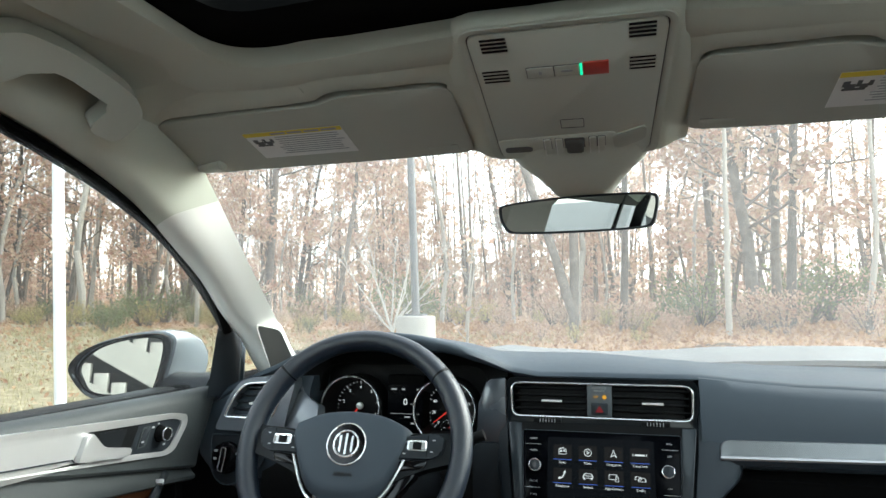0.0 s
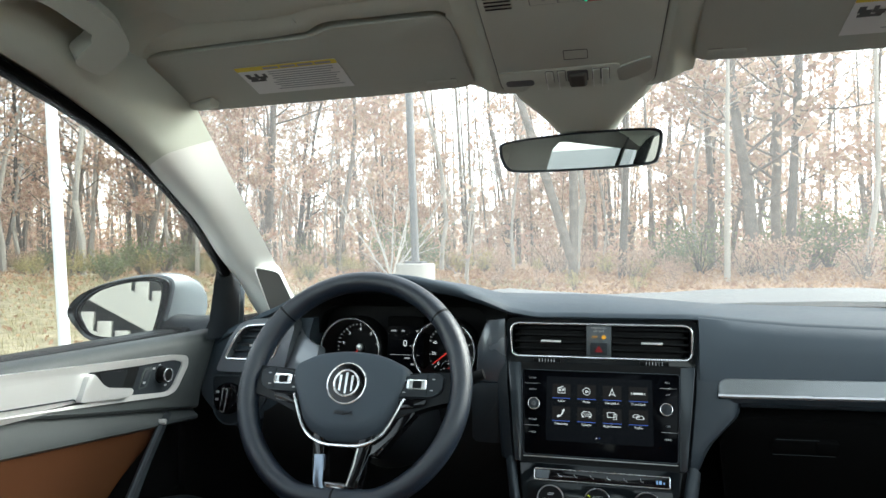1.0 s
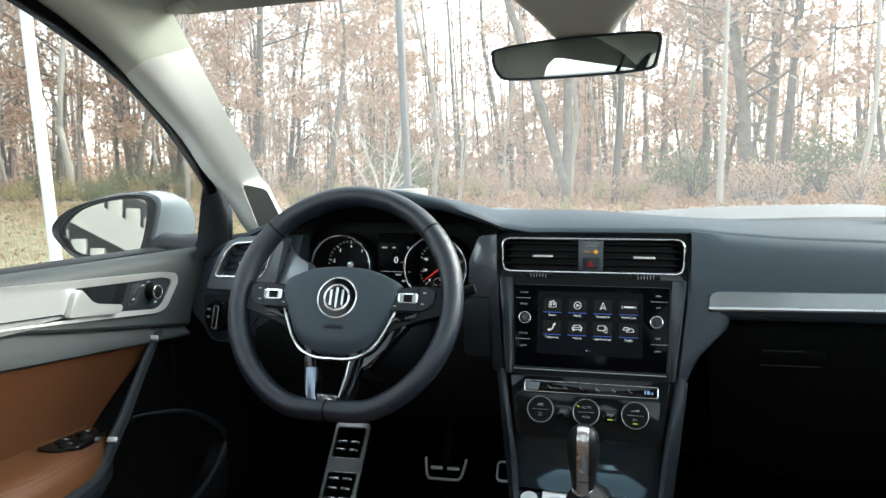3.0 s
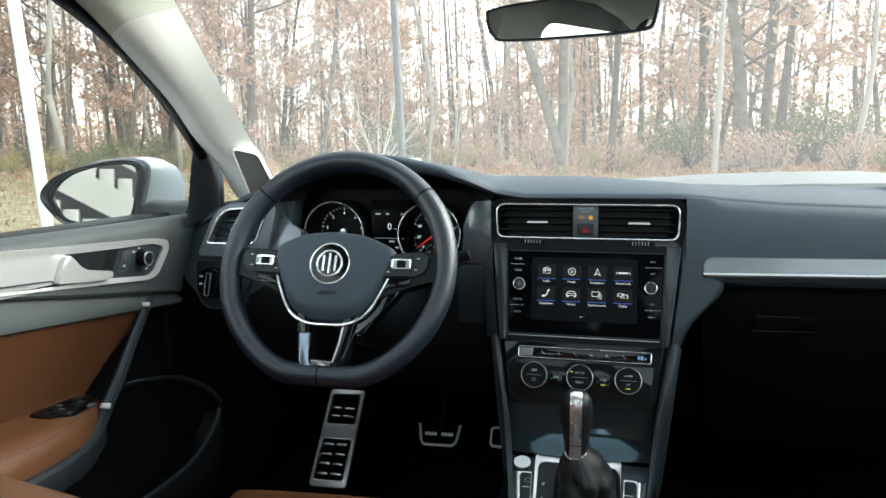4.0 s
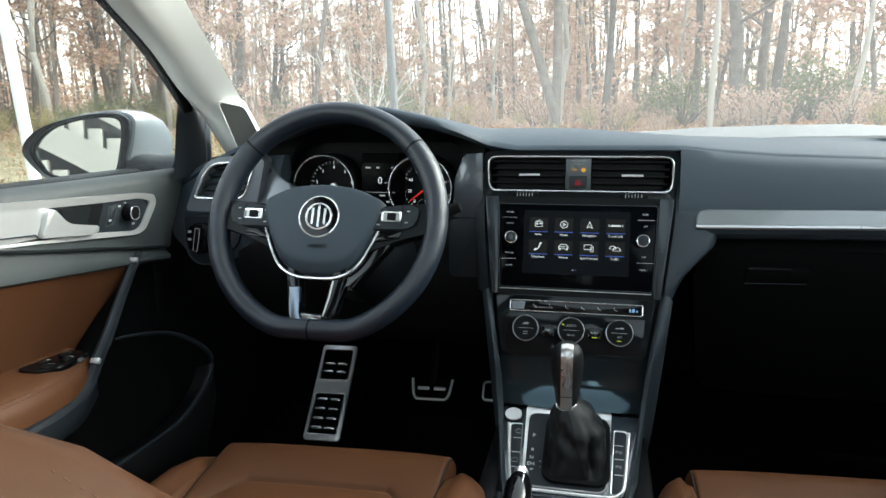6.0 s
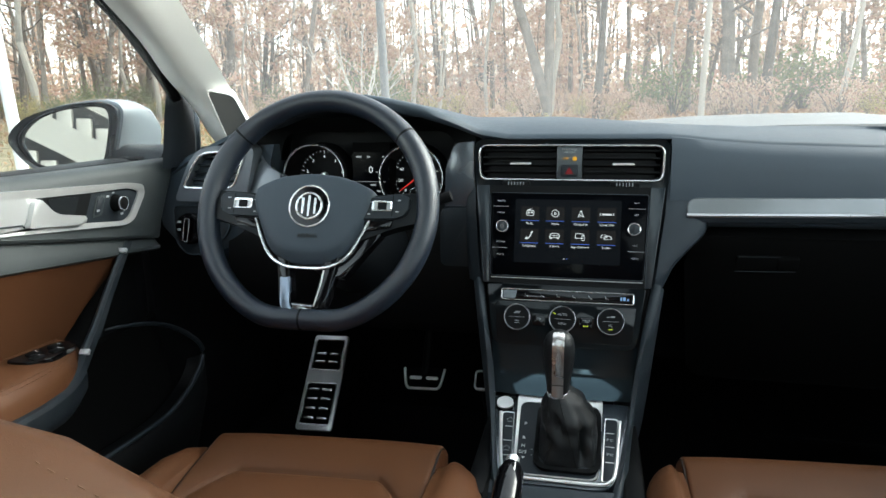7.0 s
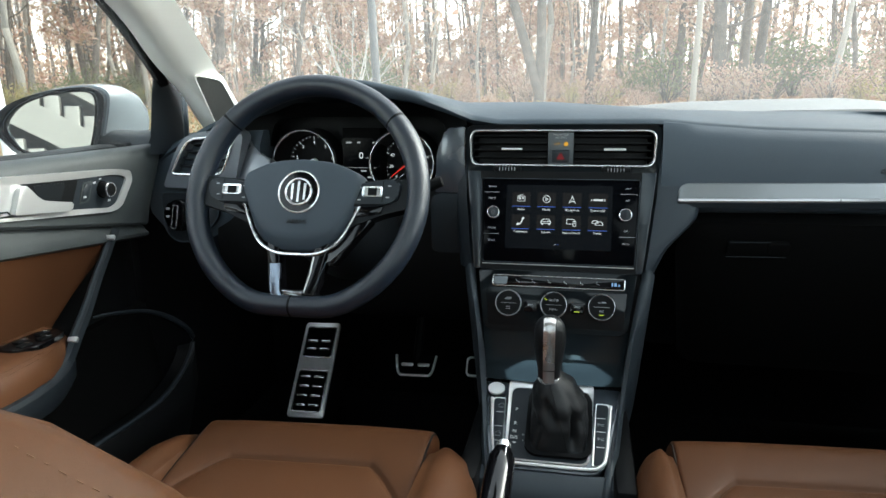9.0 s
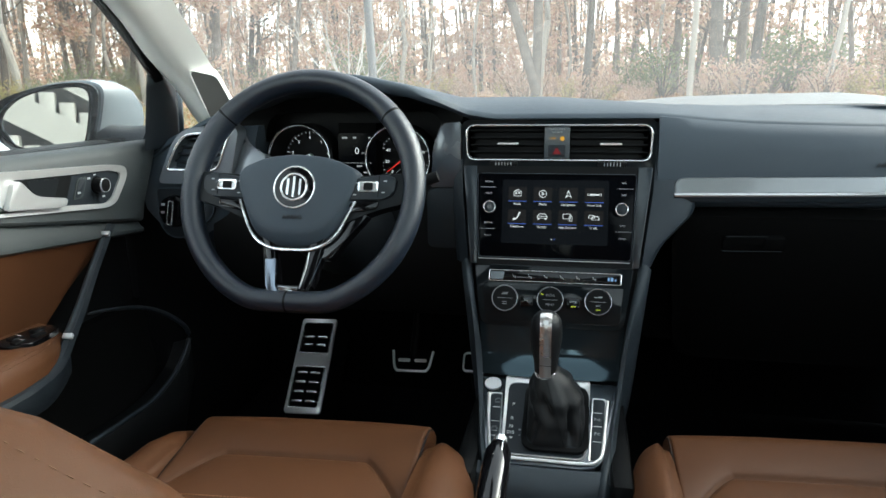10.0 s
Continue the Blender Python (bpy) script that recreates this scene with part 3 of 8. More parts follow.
    rows = [[(-0.700, y, z), (-0.696, y + 0.006, z), (-0.698, y + 0.013, z), (-0.712, y + 0.013, z)] for z, y in ((0.86, 1.121), (0.90, 1.125), (0.935, 1.127), (0.962, 1.129))]
    part("pane_edge", loft(rows), SOFT, tri, "grey rubber edge of the small pane")


build_shell()
build_left_front()


# ---------------------------------------------------------------- dashboard
HOOD = [(-0.72, 0.853), (-0.672, 0.883), (-0.61, 0.911), (-0.58, 0.922), (-0.53, 0.944), (-0.46, 0.968), (-0.40, 0.982), (-0.35, 0.987), (-0.30, 0.983), (-0.23, 0.967), (-0.185, 0.949), (-0.145, 0.929), (-0.10, 0.921), (0.15, 0.921), (0.18, 0.9185), (0.22, 0.914), (0.30, 0.908), (0.45, 0.903), (0.72, 0.898)]
LIP_Y = [(-0.72, 1.055), (-0.60, 1.05), (-0.52, 1.015), (-0.42, 0.985), (-0.30, 0.985), (-0.20, 1.01), (-0.145, 1.045), (-0.05, 1.058), (0.14, 1.058), (0.20, 1.066), (0.45, 1.085), (0.72, 1.13)]


def line(x, pts):
    """Straight interpolation in a table."""
    return float(np.interp(x, [p[0] for p in pts], [p[1] for p in pts]))


def build_dash():
    d = thing("dashboard", (0, 1.2, 0.60), "dark grey soft-grained dashboard below the windscreen", "dashboard")
    # upper pad: far edge, crown, front lip, underside
    rows = []
    for x in steps(-0.715, 0.715, 96):
        z, y = line(x, HOOD), line(x, LIP_Y)
        far = screen_y(min(abs(x), 0.62), 0.93) - 0.015
        far = max(far, y + 0.12)
        top = line(x, [(-0.72, 0.858), (-0.66, 0.898), (-0.60, 0.925), (-0.50, 0.946), (-0.02, 0.9455), (0.06, 0.940), (0.12, 0.9355), (0.184, 0.931), (0.29, 0.928), (0.45, 0.928), (0.72, 0.926)])
        crown = max(top, z * 0.45 + top * 0.55)
        hood = min(1.0, max(0.0, (z - 0.922) / 0.05))
        inner = 0.03 + 0.075 * hood
        drop = 0.012 + 0.008 * hood
        wt = 0.64 if crown > z else 0.40
        edge = 1 - 0.02 * max(0, abs(x) - 0.55) / 0.17
        rows.append([(x, far, top - 0.02), (x, far - 0.05, top - 0.003), (x, min(1.27, far - 0.06) * 0.5 + (y + 0.09) * 0.5, (crown * 0.6 + max(z, top - 0.016) * 0.4) * edge),
                     (x, y + 0.075, z + (crown - z) * wt + 0.001), (x, y + 0.040, z + (crown - z) * wt * 0.60 + 0.001), (x, y + 0.018, z + (crown - z) * wt * 0.20 + 0.0005), (x, y + 0.008, z - 0.0008), (x, y + 0.003, z - 0.003), (x, y, z - 0.009), (x, y + 0.006, z - drop),
                     (x, y + inner, z - drop - 0.006), (x, max(y + inner + 0.05, 1.15), z - drop - 0.012), (x, far, top - 0.066)])
    part("upper_pad", loft(rows), SOFT, d, angle=60)
    # passenger face: from the crease down to the strip, then the return below it
    rows = []
    for x in steps(0.1535, 0.715, 24):
        k = line(x, [(0.140, 0.0), (0.45, 0.02), (0.715, 0.065)])
        z, y = line(x, HOOD), line(x, LIP_Y)
        rows.append([(x, y + 0.016, z - 0.002), (x, y - 0.001, z - 0.0065), (x, 1.050 + k, z - 0.022), (x, 1.0435 + k, 0.86), (x, 1.040 + k, 0.82), (x, 1.041 + k, 0.788), (x, 1.048 + k, 0.780),
                     (x, 1.080 + k, 0.770), (x, 1.20, 0.76), (x, 1.20, 0.90)])
    part("passenger_face", loft(rows), SOFT, d)
    # the strip of patterned trim with its bright edge
    f = lambda x: line(x, [(0.140, 0.0), (0.45, 0.02), (0.715, 0.065)])
    zc = lambda x: 0.800 + 0.004 * (x - 0.18) / 0.5
    rows, rowc, rowb = [], [], []
    for x in [0.1790, 0.1795, 0.1805, 0.182, 0.184, 0.187, 0.191, 0.195] + steps(0.205, 0.705, 26):
        r = max(0.0, (0.195 - x) / 0.016)
        e, w = 0.35 + 0.65 * math.sqrt(max(0.0, 1 - r ** 2)), 0.75 + 0.25 * math.sqrt(max(0.0, 1 - r ** 2))
        y = 1.040 + f(x)
        z = zc(x)
        rows.append([(x, y + 0.004, z + 0.0235 * e), (x, y - 0.003, z + 0.0225 * e), (x, y - 0.010, z + 0.001 * w), (x, y + 0.004, z + 0.001 * w)])
        rowc.append([(x, y, z + 0.0005 * w), (x, y - 0.0105, z + 0.0005 * w), (x, y - 0.0128, z - 0.0022 * w), (x, y - 0.0115, z - 0.0052 * w), (x, y, z - 0.0052 * w)])
        rowb.append([(x, y + 0.002, z - 0.0055 * w), (x, y - 0.0105, z - 0.0056 * w), (x, y - 0.008, z - 0.0130 * w), (x, y + 0.002, z - 0.0150 * w)])
    s = part("trim_strip", loft(rows), WEAVE, d, "silver-grey finely patterned trim strip")
    part("bright_edge", loft(rowc), STRIPEDGE, s, "bright silver edge")
    part("dark_edge", loft(rowb), SOFT2, s)
    lettering("passenger_word", "AIRBAG", axes((0.482, 1.0405 + f(0.482) + 0.0002, 0.842), (1, 0.19, 0), (0, 0.05, 1)), 0.0105, ETCH, d, lift=0.0012)
    # glovebox: lid with its rounded corner and handle
    lid = rpoly([(0.180, 0.763), (0.69, 0.763), (0.69, 0.46), (0.215, 0.46)], [0.05, 0.01, 0.02, 0.03], 6)
    # lid, handle and latch: footwell shade put in as a near-black colour
    g = part("glovebox_lid", prism(axes((0, 1.066, 0.742), (1, 0, 0), (0, -0.40, 1)), [(x, z - 0.742) for x, z in lid], -0.03, 0.0, 0.008), RUBBERSHADE, d)
    part("handle", prism(axes((0.308, 1.074, 0.718), (1, 0, 0.02), (0, -0.40, 1)), rrect(0.092, 0.026, 0.006), -0.02, 0.006, 0.003), RUBBERSHADE, g)
    for z_, x0, x1 in ((0.7305, 0.264, 0.325), (0.7045, 0.262, 0.350)):
        part("handle_edge", tube([(x, 1.068 - (z_ - 0.718) * 0.4 - 0.004, z_ + (x - 0.308) * 0.02) for x in (x0, x1)], 0.0006, 6), SOFT2, g)
    part("latch", box(axes((0.338, 1.068, 0.718), (1, 0, 0.02), (0, -0.40, 1)), 0.032, 0.022, 0.006, 0.003), RUBBERSHADE, g)
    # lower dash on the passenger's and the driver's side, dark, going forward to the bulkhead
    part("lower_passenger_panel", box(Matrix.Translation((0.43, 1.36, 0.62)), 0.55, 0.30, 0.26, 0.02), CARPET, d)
    rows = []
    for x in steps(-0.605, -0.15, 12):
        rows.append([(x, 1.075, 0.80), (x, 1.058, 0.77), (x, 1.045, 0.70), (x, 1.07, 0.60), (x, 1.12, 0.555), (x, 1.30, 0.56), (x, 1.30, 0.80)])
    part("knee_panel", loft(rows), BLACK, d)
    # driver's fascia behind the wheel: left end with vent and light switch
    rows = []
    for x in steps(-0.738, -0.515, 30):
        b = 0.003 * math.cos((x + 0.62) / 0.12)
        k = line(x, [(-0.715, -0.035), (-0.67, -0.012), (-0.61, 0.0)])
        f = 0.692 + 0.055 * min(1.0, ((x + 0.655) / 0.085) ** 2)
        rows.append([(x, 1.075 - b, 0.90 + k), (x, 1.058 - b, 0.875 + k), (x, 1.052 - b, 0.80), (x, 1.052 - b, f + 0.022), (x, 1.056 - b, f + 0.008), (x, 1.068 - b, f), (x, 1.10 - b, f - 0.012), (x, 1.2, 0.64), (x, 1.2, 0.90 + k)])
    part("end_panel", loft(rows), SOFT, d)
    m = axes((0, 1.042, 0), (1, 0, 0), (0, 0, 1))
    # lacquered field round the left vent
    outer = rpoly([(-0.694, 0.803), (-0.660, 0.872), (-0.636, 0.897), (-0.551, 0.907), (-0.531, 0.896), (-0.556, 0.803)], [0.012, 0.03, 0.03, 0.01, 0.01, 0.01], 4)
    inner = rpoly([(-0.671, 0.8285), (-0.649, 0.868), (-0.630, 0.887), (-0.560, 0.8915), (-0.551, 0.886), (-0.578, 0.8285)], [0.008, 0.03, 0.025, 0.006, 0.006, 0.014], 4)
    v = part("side_vent", frame_ring(m, outer, inner, -0.02, 0.012), VENTFRAME, d, "silver-grey frame of the side vent")
    rim = [(x + (x + 0.612) * 0.035, z + (z - 0.854) * 0.05) for x, z in inner]
    part("bright_rim", bead(m, rim, 0.013, 0.0021), CHROME, v, "thin chrome rim")
    part("duct", prism(m, [(x * 1.0, z) for x, z in inner], -0.035, -0.030), BLACK, v)
    for i in range(4):
        z = 0.838 + i * 0.0130
        x0, x1 = line(z, [(0.8285, -0.668), (0.868, -0.646), (0.887, -0.628)]), line(z, [(0.8285, -0.576), (0.886, -0.552)])
        part("slat", box(axes(((x0 + x1) / 2, 1.052, z), (1, 0, 0), (0, 0.35, 1)), x1 - x0, 0.0035, 0.024, 0.001), SOFT2, v)
    part("tab", box(axes((-0.612, 1.038, 0.852), (1, 0, 0), (0, 0, 1)), 0.026, 0.004, 0.012, 0.0015), SATIN, v, "satin metal tab")
    part("thumbwheel", box(axes((-0.628, 1.035, 0.809), (1, 0, 0), (0, 0, 1)), 0.020, 0.006, 0.008, 0.002), BLACK, v)
    # light switch
    lm = axes((-0.668, 1.040, 0.752), (1, 0, 0), (0, 0.1, 1))
    plate = rpoly([(-0.040, 0.040), (0.075, 0.042), (0.070, -0.010), (0.030, -0.034), (0.012, -0.048), (-0.016, -0.048), (-0.036, -0.026)], [0.008, 0.006, 0.02, 0.02, 0.02, 0.02, 0.02], 4)
    lsw = part("light_switch", prism(lm, plate, -0.02, -0.001, 0.003), SOFT2, d, "light switch on a dark rounded plate")
    part("plate_rim", bead(lm, plate, -0.001, 0.0013), SOFT, lsw)
    part("dial", disc(lm @ Matrix.Translation((-0.003, 0, 0)), 0.0285, -0.002, 0.008, 0.003, 36), PIANO, lsw)
    gm = lm @ Matrix.Translation((-0.0045, -0.002, 0.006)) @ Matrix.Rotation(-0.15, 4, "Z")
    part("grip", box(gm @ Matrix.Translation((0, 0, 0.005)), 0.0100, 0.0425, 0.010, 0.002), PIANO, lsw, "black grip")
    part("grip_rim", frame_ring(gm, rrect(0.0108, 0.0435, 0.003), rrect(0.0078, 0.0400, 0.002), 0.0085, 0.0108), CHROME, lsw, "thin chrome rim")
    for bx, by in ((-0.022, 0.012), (-0.023, -0.002), (0.022, 0.008)):
        part("mark", box(lm @ Matrix.Translation((bx, by, 0.0092)), 0.006, 0.004, 0.001), GREYPRINT, lsw)
    # lacquered trim between side vent and cluster, and right of the cluster
    part("lacquer_panel", prism(axes((-0.53, 1.046, 0.85), (1, -0.28, 0), (0, 0.38, 1)), rpoly([(-0.050, -0.044), (-0.050, 0.046), (-0.008, 0.040), (0.010, 0.014), (0.044, 0.006), (0.046, -0.044)], [0.004, 0.004, 0.012, 0.020, 0.010, 0.008], 4), -0.02, 0.0, 0.003), VENTFRAME, d)
    part("lacquer_panel", prism(axes((0, 1.052, 0), (1, 0, 0), (0, 0, 1)), rpoly([(-0.205, 0.80), (-0.200, 0.865), (-0.185, 0.905), (-0.152, 0.910), (-0.152, 0.80)], 0.006, 3), -0.02, 0.004, 0.003), GLOSS, d)
    part("lower_column_panel", prism(axes((0, 1.05, 0), (1, 0, 0), (0, 0, 1)), rpoly([(-0.21, 0.70), (-0.21, 0.80), (-0.146, 0.80), (-0.146, 0.70)], [0.01, 0.015, 0.004, 0.01], 4), -0.05, 0.006, 0.004), SOFT2, d)


WEAVE = material("woven_trim", (0.36, 0.37, 0.38), 0.34, metal=0.6, vary=0.05, coat=0.5)
_n, _l = WEAVE.node_tree.nodes, WEAVE.node_tree.links
_c, _k = _n.new("ShaderNodeTexCoord"), _n.new("ShaderNodeTexChecker")
_k.inputs["Scale"].default_value = 640
_l.new(_c.outputs["Object"], _k.inputs["Vector"])
_b = _n.new("ShaderNodeBump")
_b.inputs["Strength"].default_value, _b.inputs["Distance"].default_value = 0.7, 0.0012
_l.new(_k.outputs["Fac"], _b.inputs["Height"])
_l.new(_b.outputs[0], _n["Principled BSDF"].inputs["Normal"])
_k.inputs["Color1"].default_value, _k.inputs["Color2"].default_value = (0.25, 0.265, 0.275, 1), (0.13, 0.14, 0.145, 1)
_l.new(_k.outputs["Color"], _n["Principled BSDF"].inputs["Base Color"])
build_dash()


# ---------------------------------------------------------------- instrument cluster
def build_cluster():
    c = thing("instrument_cluster", (-0.35, 1.10, 0.80), "black instrument cluster with two ringed dials and a lit display", "instrument cluster")
    m = axes((-0.35, 1.098, 0.845), (1, 0, 0), (0, 0.06, 1))
    part("backing", prism(m, rpoly([(-0.19, -0.06), (0.19, -0.06), (0.17, 0.085), (-0.17, 0.085)], 0.03, 4), -0.07, -0.044), BLACK, c)
    part("mask", box(m @ Matrix.Translation((0.004, 0.003, -0.028)), 0.070, 0.11, 0.050, 0.002), RUBBERSHADE, c)
    R = lambda a: radians(a)
    for nm, cx, r, nums, a0, a1, needle in (
            ("rev_counter", -0.099, 0.0580, [str(i) for i in range(0, 9)], 246, -66, 232),
            ("speedometer", 0.080, 0.0575, ["0", "20", "40", "60", "80", "100", "120", "140", "160"], 227, -53, 218)):
        g0 = m @ Matrix.Translation((cx, -0.003, 0))
        g = g0 @ Matrix.Translation((0, 0, -0.044))
        dial = part(nm, disc(g, r, 0, 0.003, 0.0, 48), BLACK, c, "black dial with white figures")
        part("ring", bead(g0, circle(r - 0.0012, 64), 0.012, 0.0013), CHROME, dial, "chrome ring")
        part("sleeve", ring_loft([[g0 @ Vector((q * math.cos(a), q * math.sin(a), z)) for q, z in ((r - 0.001, 0.011), (r - 0.003, 0.010), (r - 0.008, -0.041), (r + 0.003, -0.041), (r + 0.003, 0.008))] for a in [2 * math.pi * j / 56 for j in range(56)]]), BLACK, dial)
        n = len(nums)
        bm = None
        for i in range((n - 1) * 4 + 1):
            a = R(a0 + (a1 - a0) * i / ((n - 1) * 4))
            L = 0.006 if i % 4 == 0 else 0.003
            bm = box(g @ Matrix.Translation((math.cos(a) * (r * 0.80 - L / 2), math.sin(a) * (r * 0.80 - L / 2), 0.0034)) @ Matrix.Rotation(a, 4, "Z"),
                     L, 0.0010 if i % 4 else 0.0014, 0.0004, bm=bm)
        part("scale", bm, LITDIM, dial, "white scale")
        for i, s in enumerate(nums):
            a = R(a0 + (a1 - a0) * i / (n - 1))
            q = r * (0.58 if len(s) > 1 else 0.60)
            lettering("figure", s, g @ Matrix.Translation((math.cos(a) * q, math.sin(a) * q, 0.0032)), 0.0078 if len(s) < 3 else 0.0055, LIT, dial)
        a = R(needle)
        part("needle", prism(g @ Matrix.Rotation(a, 4, "Z"), [(0.0, -0.0016), (r - 0.016, -0.0006), (r - 0.016, 0.0006), (0, 0.0016)], 0.006, 0.0072), LITRED, dial, "red needle")
        part("cap", disc(g, 0.0065, 0.003, 0.010, 0.002, 24), SATIN, dial)
        if nm == "speedometer":
            f = g @ Matrix.Translation((-0.004, -0.034, 0.0))
            fuel = part("fuel_gauge", frame_ring(f, circle(0.0145, 32), circle(0.0130, 32), 0.003, 0.0055), CHROME, dial, "small ringed fuel gauge")
            part("needle", box(f @ Matrix.Rotation(R(35), 4, "Z") @ Matrix.Translation((0.005, 0, 0.0045)), 0.010, 0.0012, 0.0006), LITRED, fuel)
            part("marks", bars(f, [(-0.010, -0.007, 0.0, 0.0012), (0.006, 0.009, 0.006, 0.0012), (-0.001, 0.001, 0.009, 0.002)], 0.0042), LITDIM, fuel)
    # the display between them
    s = m @ Matrix.Translation((0.004, 0.0, 0.001))
    scr = part("display", prism(s, rrect(0.066, 0.082, 0.004), -0.002, 0.0015), GLASSBLACK, c, "dark colour display")
    z = s @ Matrix.Translation((0, 0, 0.0016))
    lettering("speed_figure", "0", z @ Matrix.Translation((0.001, 0.010, 0)), 0.017, LIT, scr)
    lettering("unit", "mph", z @ Matrix.Translation((0.014, 0.007, 0)), 0.005, LITDIM, scr)
    for row in ((-0.026, -0.016, 0.033, 0.003), (-0.006, 0.000, 0.033, 0.003), (0.022, 0.026, 0.033, 0.003), (-0.026, -0.016, -0.027, 0.003), (0.012, 0.026, -0.027, 0.003), (0.0, 0.010, -0.016, 0.0028)):
        part("readout", bars(z, [row]), LITDIM, scr)
    part("rule", bars(z, [(-0.028, 0.028, -0.0105, 0.0007)]), LITDIM, scr)
    # cave round the dials
    part("shroud", frame_ring(axes((-0.35, 1.098, 0.845), (1, 0, 0), (0, 0.06, 1)), rpoly([(-0.21, -0.08), (0.205, -0.08), (0.195, 0.10), (-0.195, 0.10)], 0.04, 5),
         rpoly([(-0.176, -0.057), (0.170, -0.057), (0.155, 0.078), (-0.158, 0.078)], 0.035, 5), -0.03, 0.03, lip=0.028), BLACK, c)


build_cluster()


# ---------------------------------------------------------------- centre stack
def build_stack():
    c = thing("centre_stack", (0, 1.08, 0.69), "grey lacquered centre stack with two air vents", "centre stack")
    m = axes((0, 1.052, 0), (1, 0, 0), (0, 0, 1))
    # bezel: upper part round the vents, lower part leaning round the screen
    vents = [rpoly([(-0.139, 0.8505), (-0.1405, 0.8995), (-0.020, 0.8995), (-0.020, 0.8505)], [0.012, 0.014, 0.003, 0.003], 4),
             rpoly([(0.020, 0.8505), (0.020, 0.8995), (0.1405, 0.8995), (0.139, 0.8505)], [0.003, 0.003, 0.014, 0.012], 4)]
    outer = rpoly([(-0.148, 0.836), (-0.152, 0.911), (0.152, 0.911), (0.148, 0.836)], [0.004, 0.016, 0.016, 0.004], 6)
    hole = rpoly([(-0.1395, 0.8500), (-0.141, 0.900), (0.141, 0.900), (0.1395, 0.8500)], [0.013, 0.015, 0.015, 0.013], 6)
    # dark lacquer also puts the shadow under the pad's lip into the colour
    bez = part("upper_bezel", frame_ring(m, outer, hole, -0.04, 0.006, lip=0.002), DARKGLOSS, c)
    rim = [(x * 1.0 + (0.0025 if x > 0 else -0.0025), z + (0.0022 if z > 0.875 else -0.0022)) for x, z in hole]
    part("bright_rim", bead(m, rim, 0.0065, 0.0017), CHROME, bez, "thin chrome rim")
    for k, (pts, x0, x1) in enumerate(zip(vents, (-0.138, 0.021), (-0.021, 0.138))):
        v = part("air_vent", prism(m, pts, -0.045, -0.040), BLACK, c, "black slatted air vent")
        for i in range(4):
            part("slat", box(axes(((x0 + x1) / 2, 1.060, 0.8575 + i * 0.0112), (1, 0, 0), (0, 0.30, 1)), x1 - x0, 0.0028, 0.022, 0.0009), BLACK, v)
        part("tab", box(axes(((x0 + x1) / 2 + 0.003, 1.044, 0.8735), (1, 0, 0), (0, 0, 1)), 0.033, 0.0032, 0.012, 0.0012), SATIN, v, "satin metal tab")
        w = axes(((x0 + x1) / 2 - 0.004 + 0.010 * k, 1.047, 0.8420), (1, 0, 0), (0, 0, 1))
        tw = part("thumbwheel", box(w, 0.044, 0.0068, 0.010, 0.001), BLACK, v)
        for i in range(6):
            part("rib", box(w @ Matrix.Translation((-0.012 + i * 0.0048, 0, 0.0055)), 0.0012, 0.0054, 0.002, 0.0004), GREYPRINT, tw)
    # middle post with the warning lamp and the hazard switch
    p = part("switch_post", box(m @ Matrix.Translation((0, 0.875, -0.013)), 0.0395, 0.0495, 0.038, 0.002), POST, c)
    q = m @ Matrix.Translation((0, 0, 0.0062))
    hz = part("hazard_switch", prism(q, rrect(0.027, 0.019, 0.002, cy=0.8625), -0.002, 0.0025, 0.001), SOFT2, p)
    part("triangle", frame_ring(q @ Matrix.Translation((0, 0.862, 0)), [(-0.0065, -0.0045), (0.0065, -0.0045), (0, 0.0065)], [(-0.0012, -0.0018), (0.0012, -0.0018), (0, 0.0006)], 0.0026, 0.0032), HAZARD, hz, "red triangle")
    lettering("lamp_text", "PASSENGER\nAIR BAG", q @ Matrix.Translation((0, 0.8935, 0)), 0.0046, GREYPRINT, p)
    lettering("lamp_text", "OFF", q @ Matrix.Translation((-0.006, 0.8815, 0)), 0.0052, LITAMBER, p)
    part("lamp_symbol", disc(q @ Matrix.Translation((0.008, 0.8815, 0)), 0.0035, 0, 0.0005, 0, 12), LITAMBER, p)
    # screen surround
    sm = axes((0, 1.0115, 0.7645), (1, 0, 0), (0, 0.277, 1))
    h = 0.0655
    outer = rpoly([(-0.129, -h - 0.012), (-0.146, h + 0.012), (0.146, h + 0.012), (0.129, -h - 0.012)], 0.004, 4)
    inner = rpoly([(-0.1165, -h), (-0.1215, h), (0.1215, h), (0.1165, -h)], 0.004, 4)
    part("lower_bezel", frame_ring(sm, outer, inner, -0.03, 0.003, lip=0.001), BLACK, c, "dark satin screen surround")
    for s in (-1, 1):
        cheek = [(s * 0.1285, -h - 0.012), (s * 0.1455, h + 0.012), (s * 0.1235, h + 0.012), (s * 0.1185, -h - 0.012)]
        part("cheek", prism(sm, rpoly(cheek, 0.002, 3), -0.01, 0.0038, 0.0012), CHEEK, c, "slate lacquered cheek beside the screen")
    part("thin_frame", bead(sm, [(x * 1.004, y * 1.006) for x, y in inner], 0.0030, 0.0004), SOFT, c, "thin silver frame")
    part("bright_line", box(sm @ Matrix.Translation((0, -h - 0.0035, 0.003)), 0.232, 0.0014, 0.002, 0.0006), SILVER, c, "thin silver line")
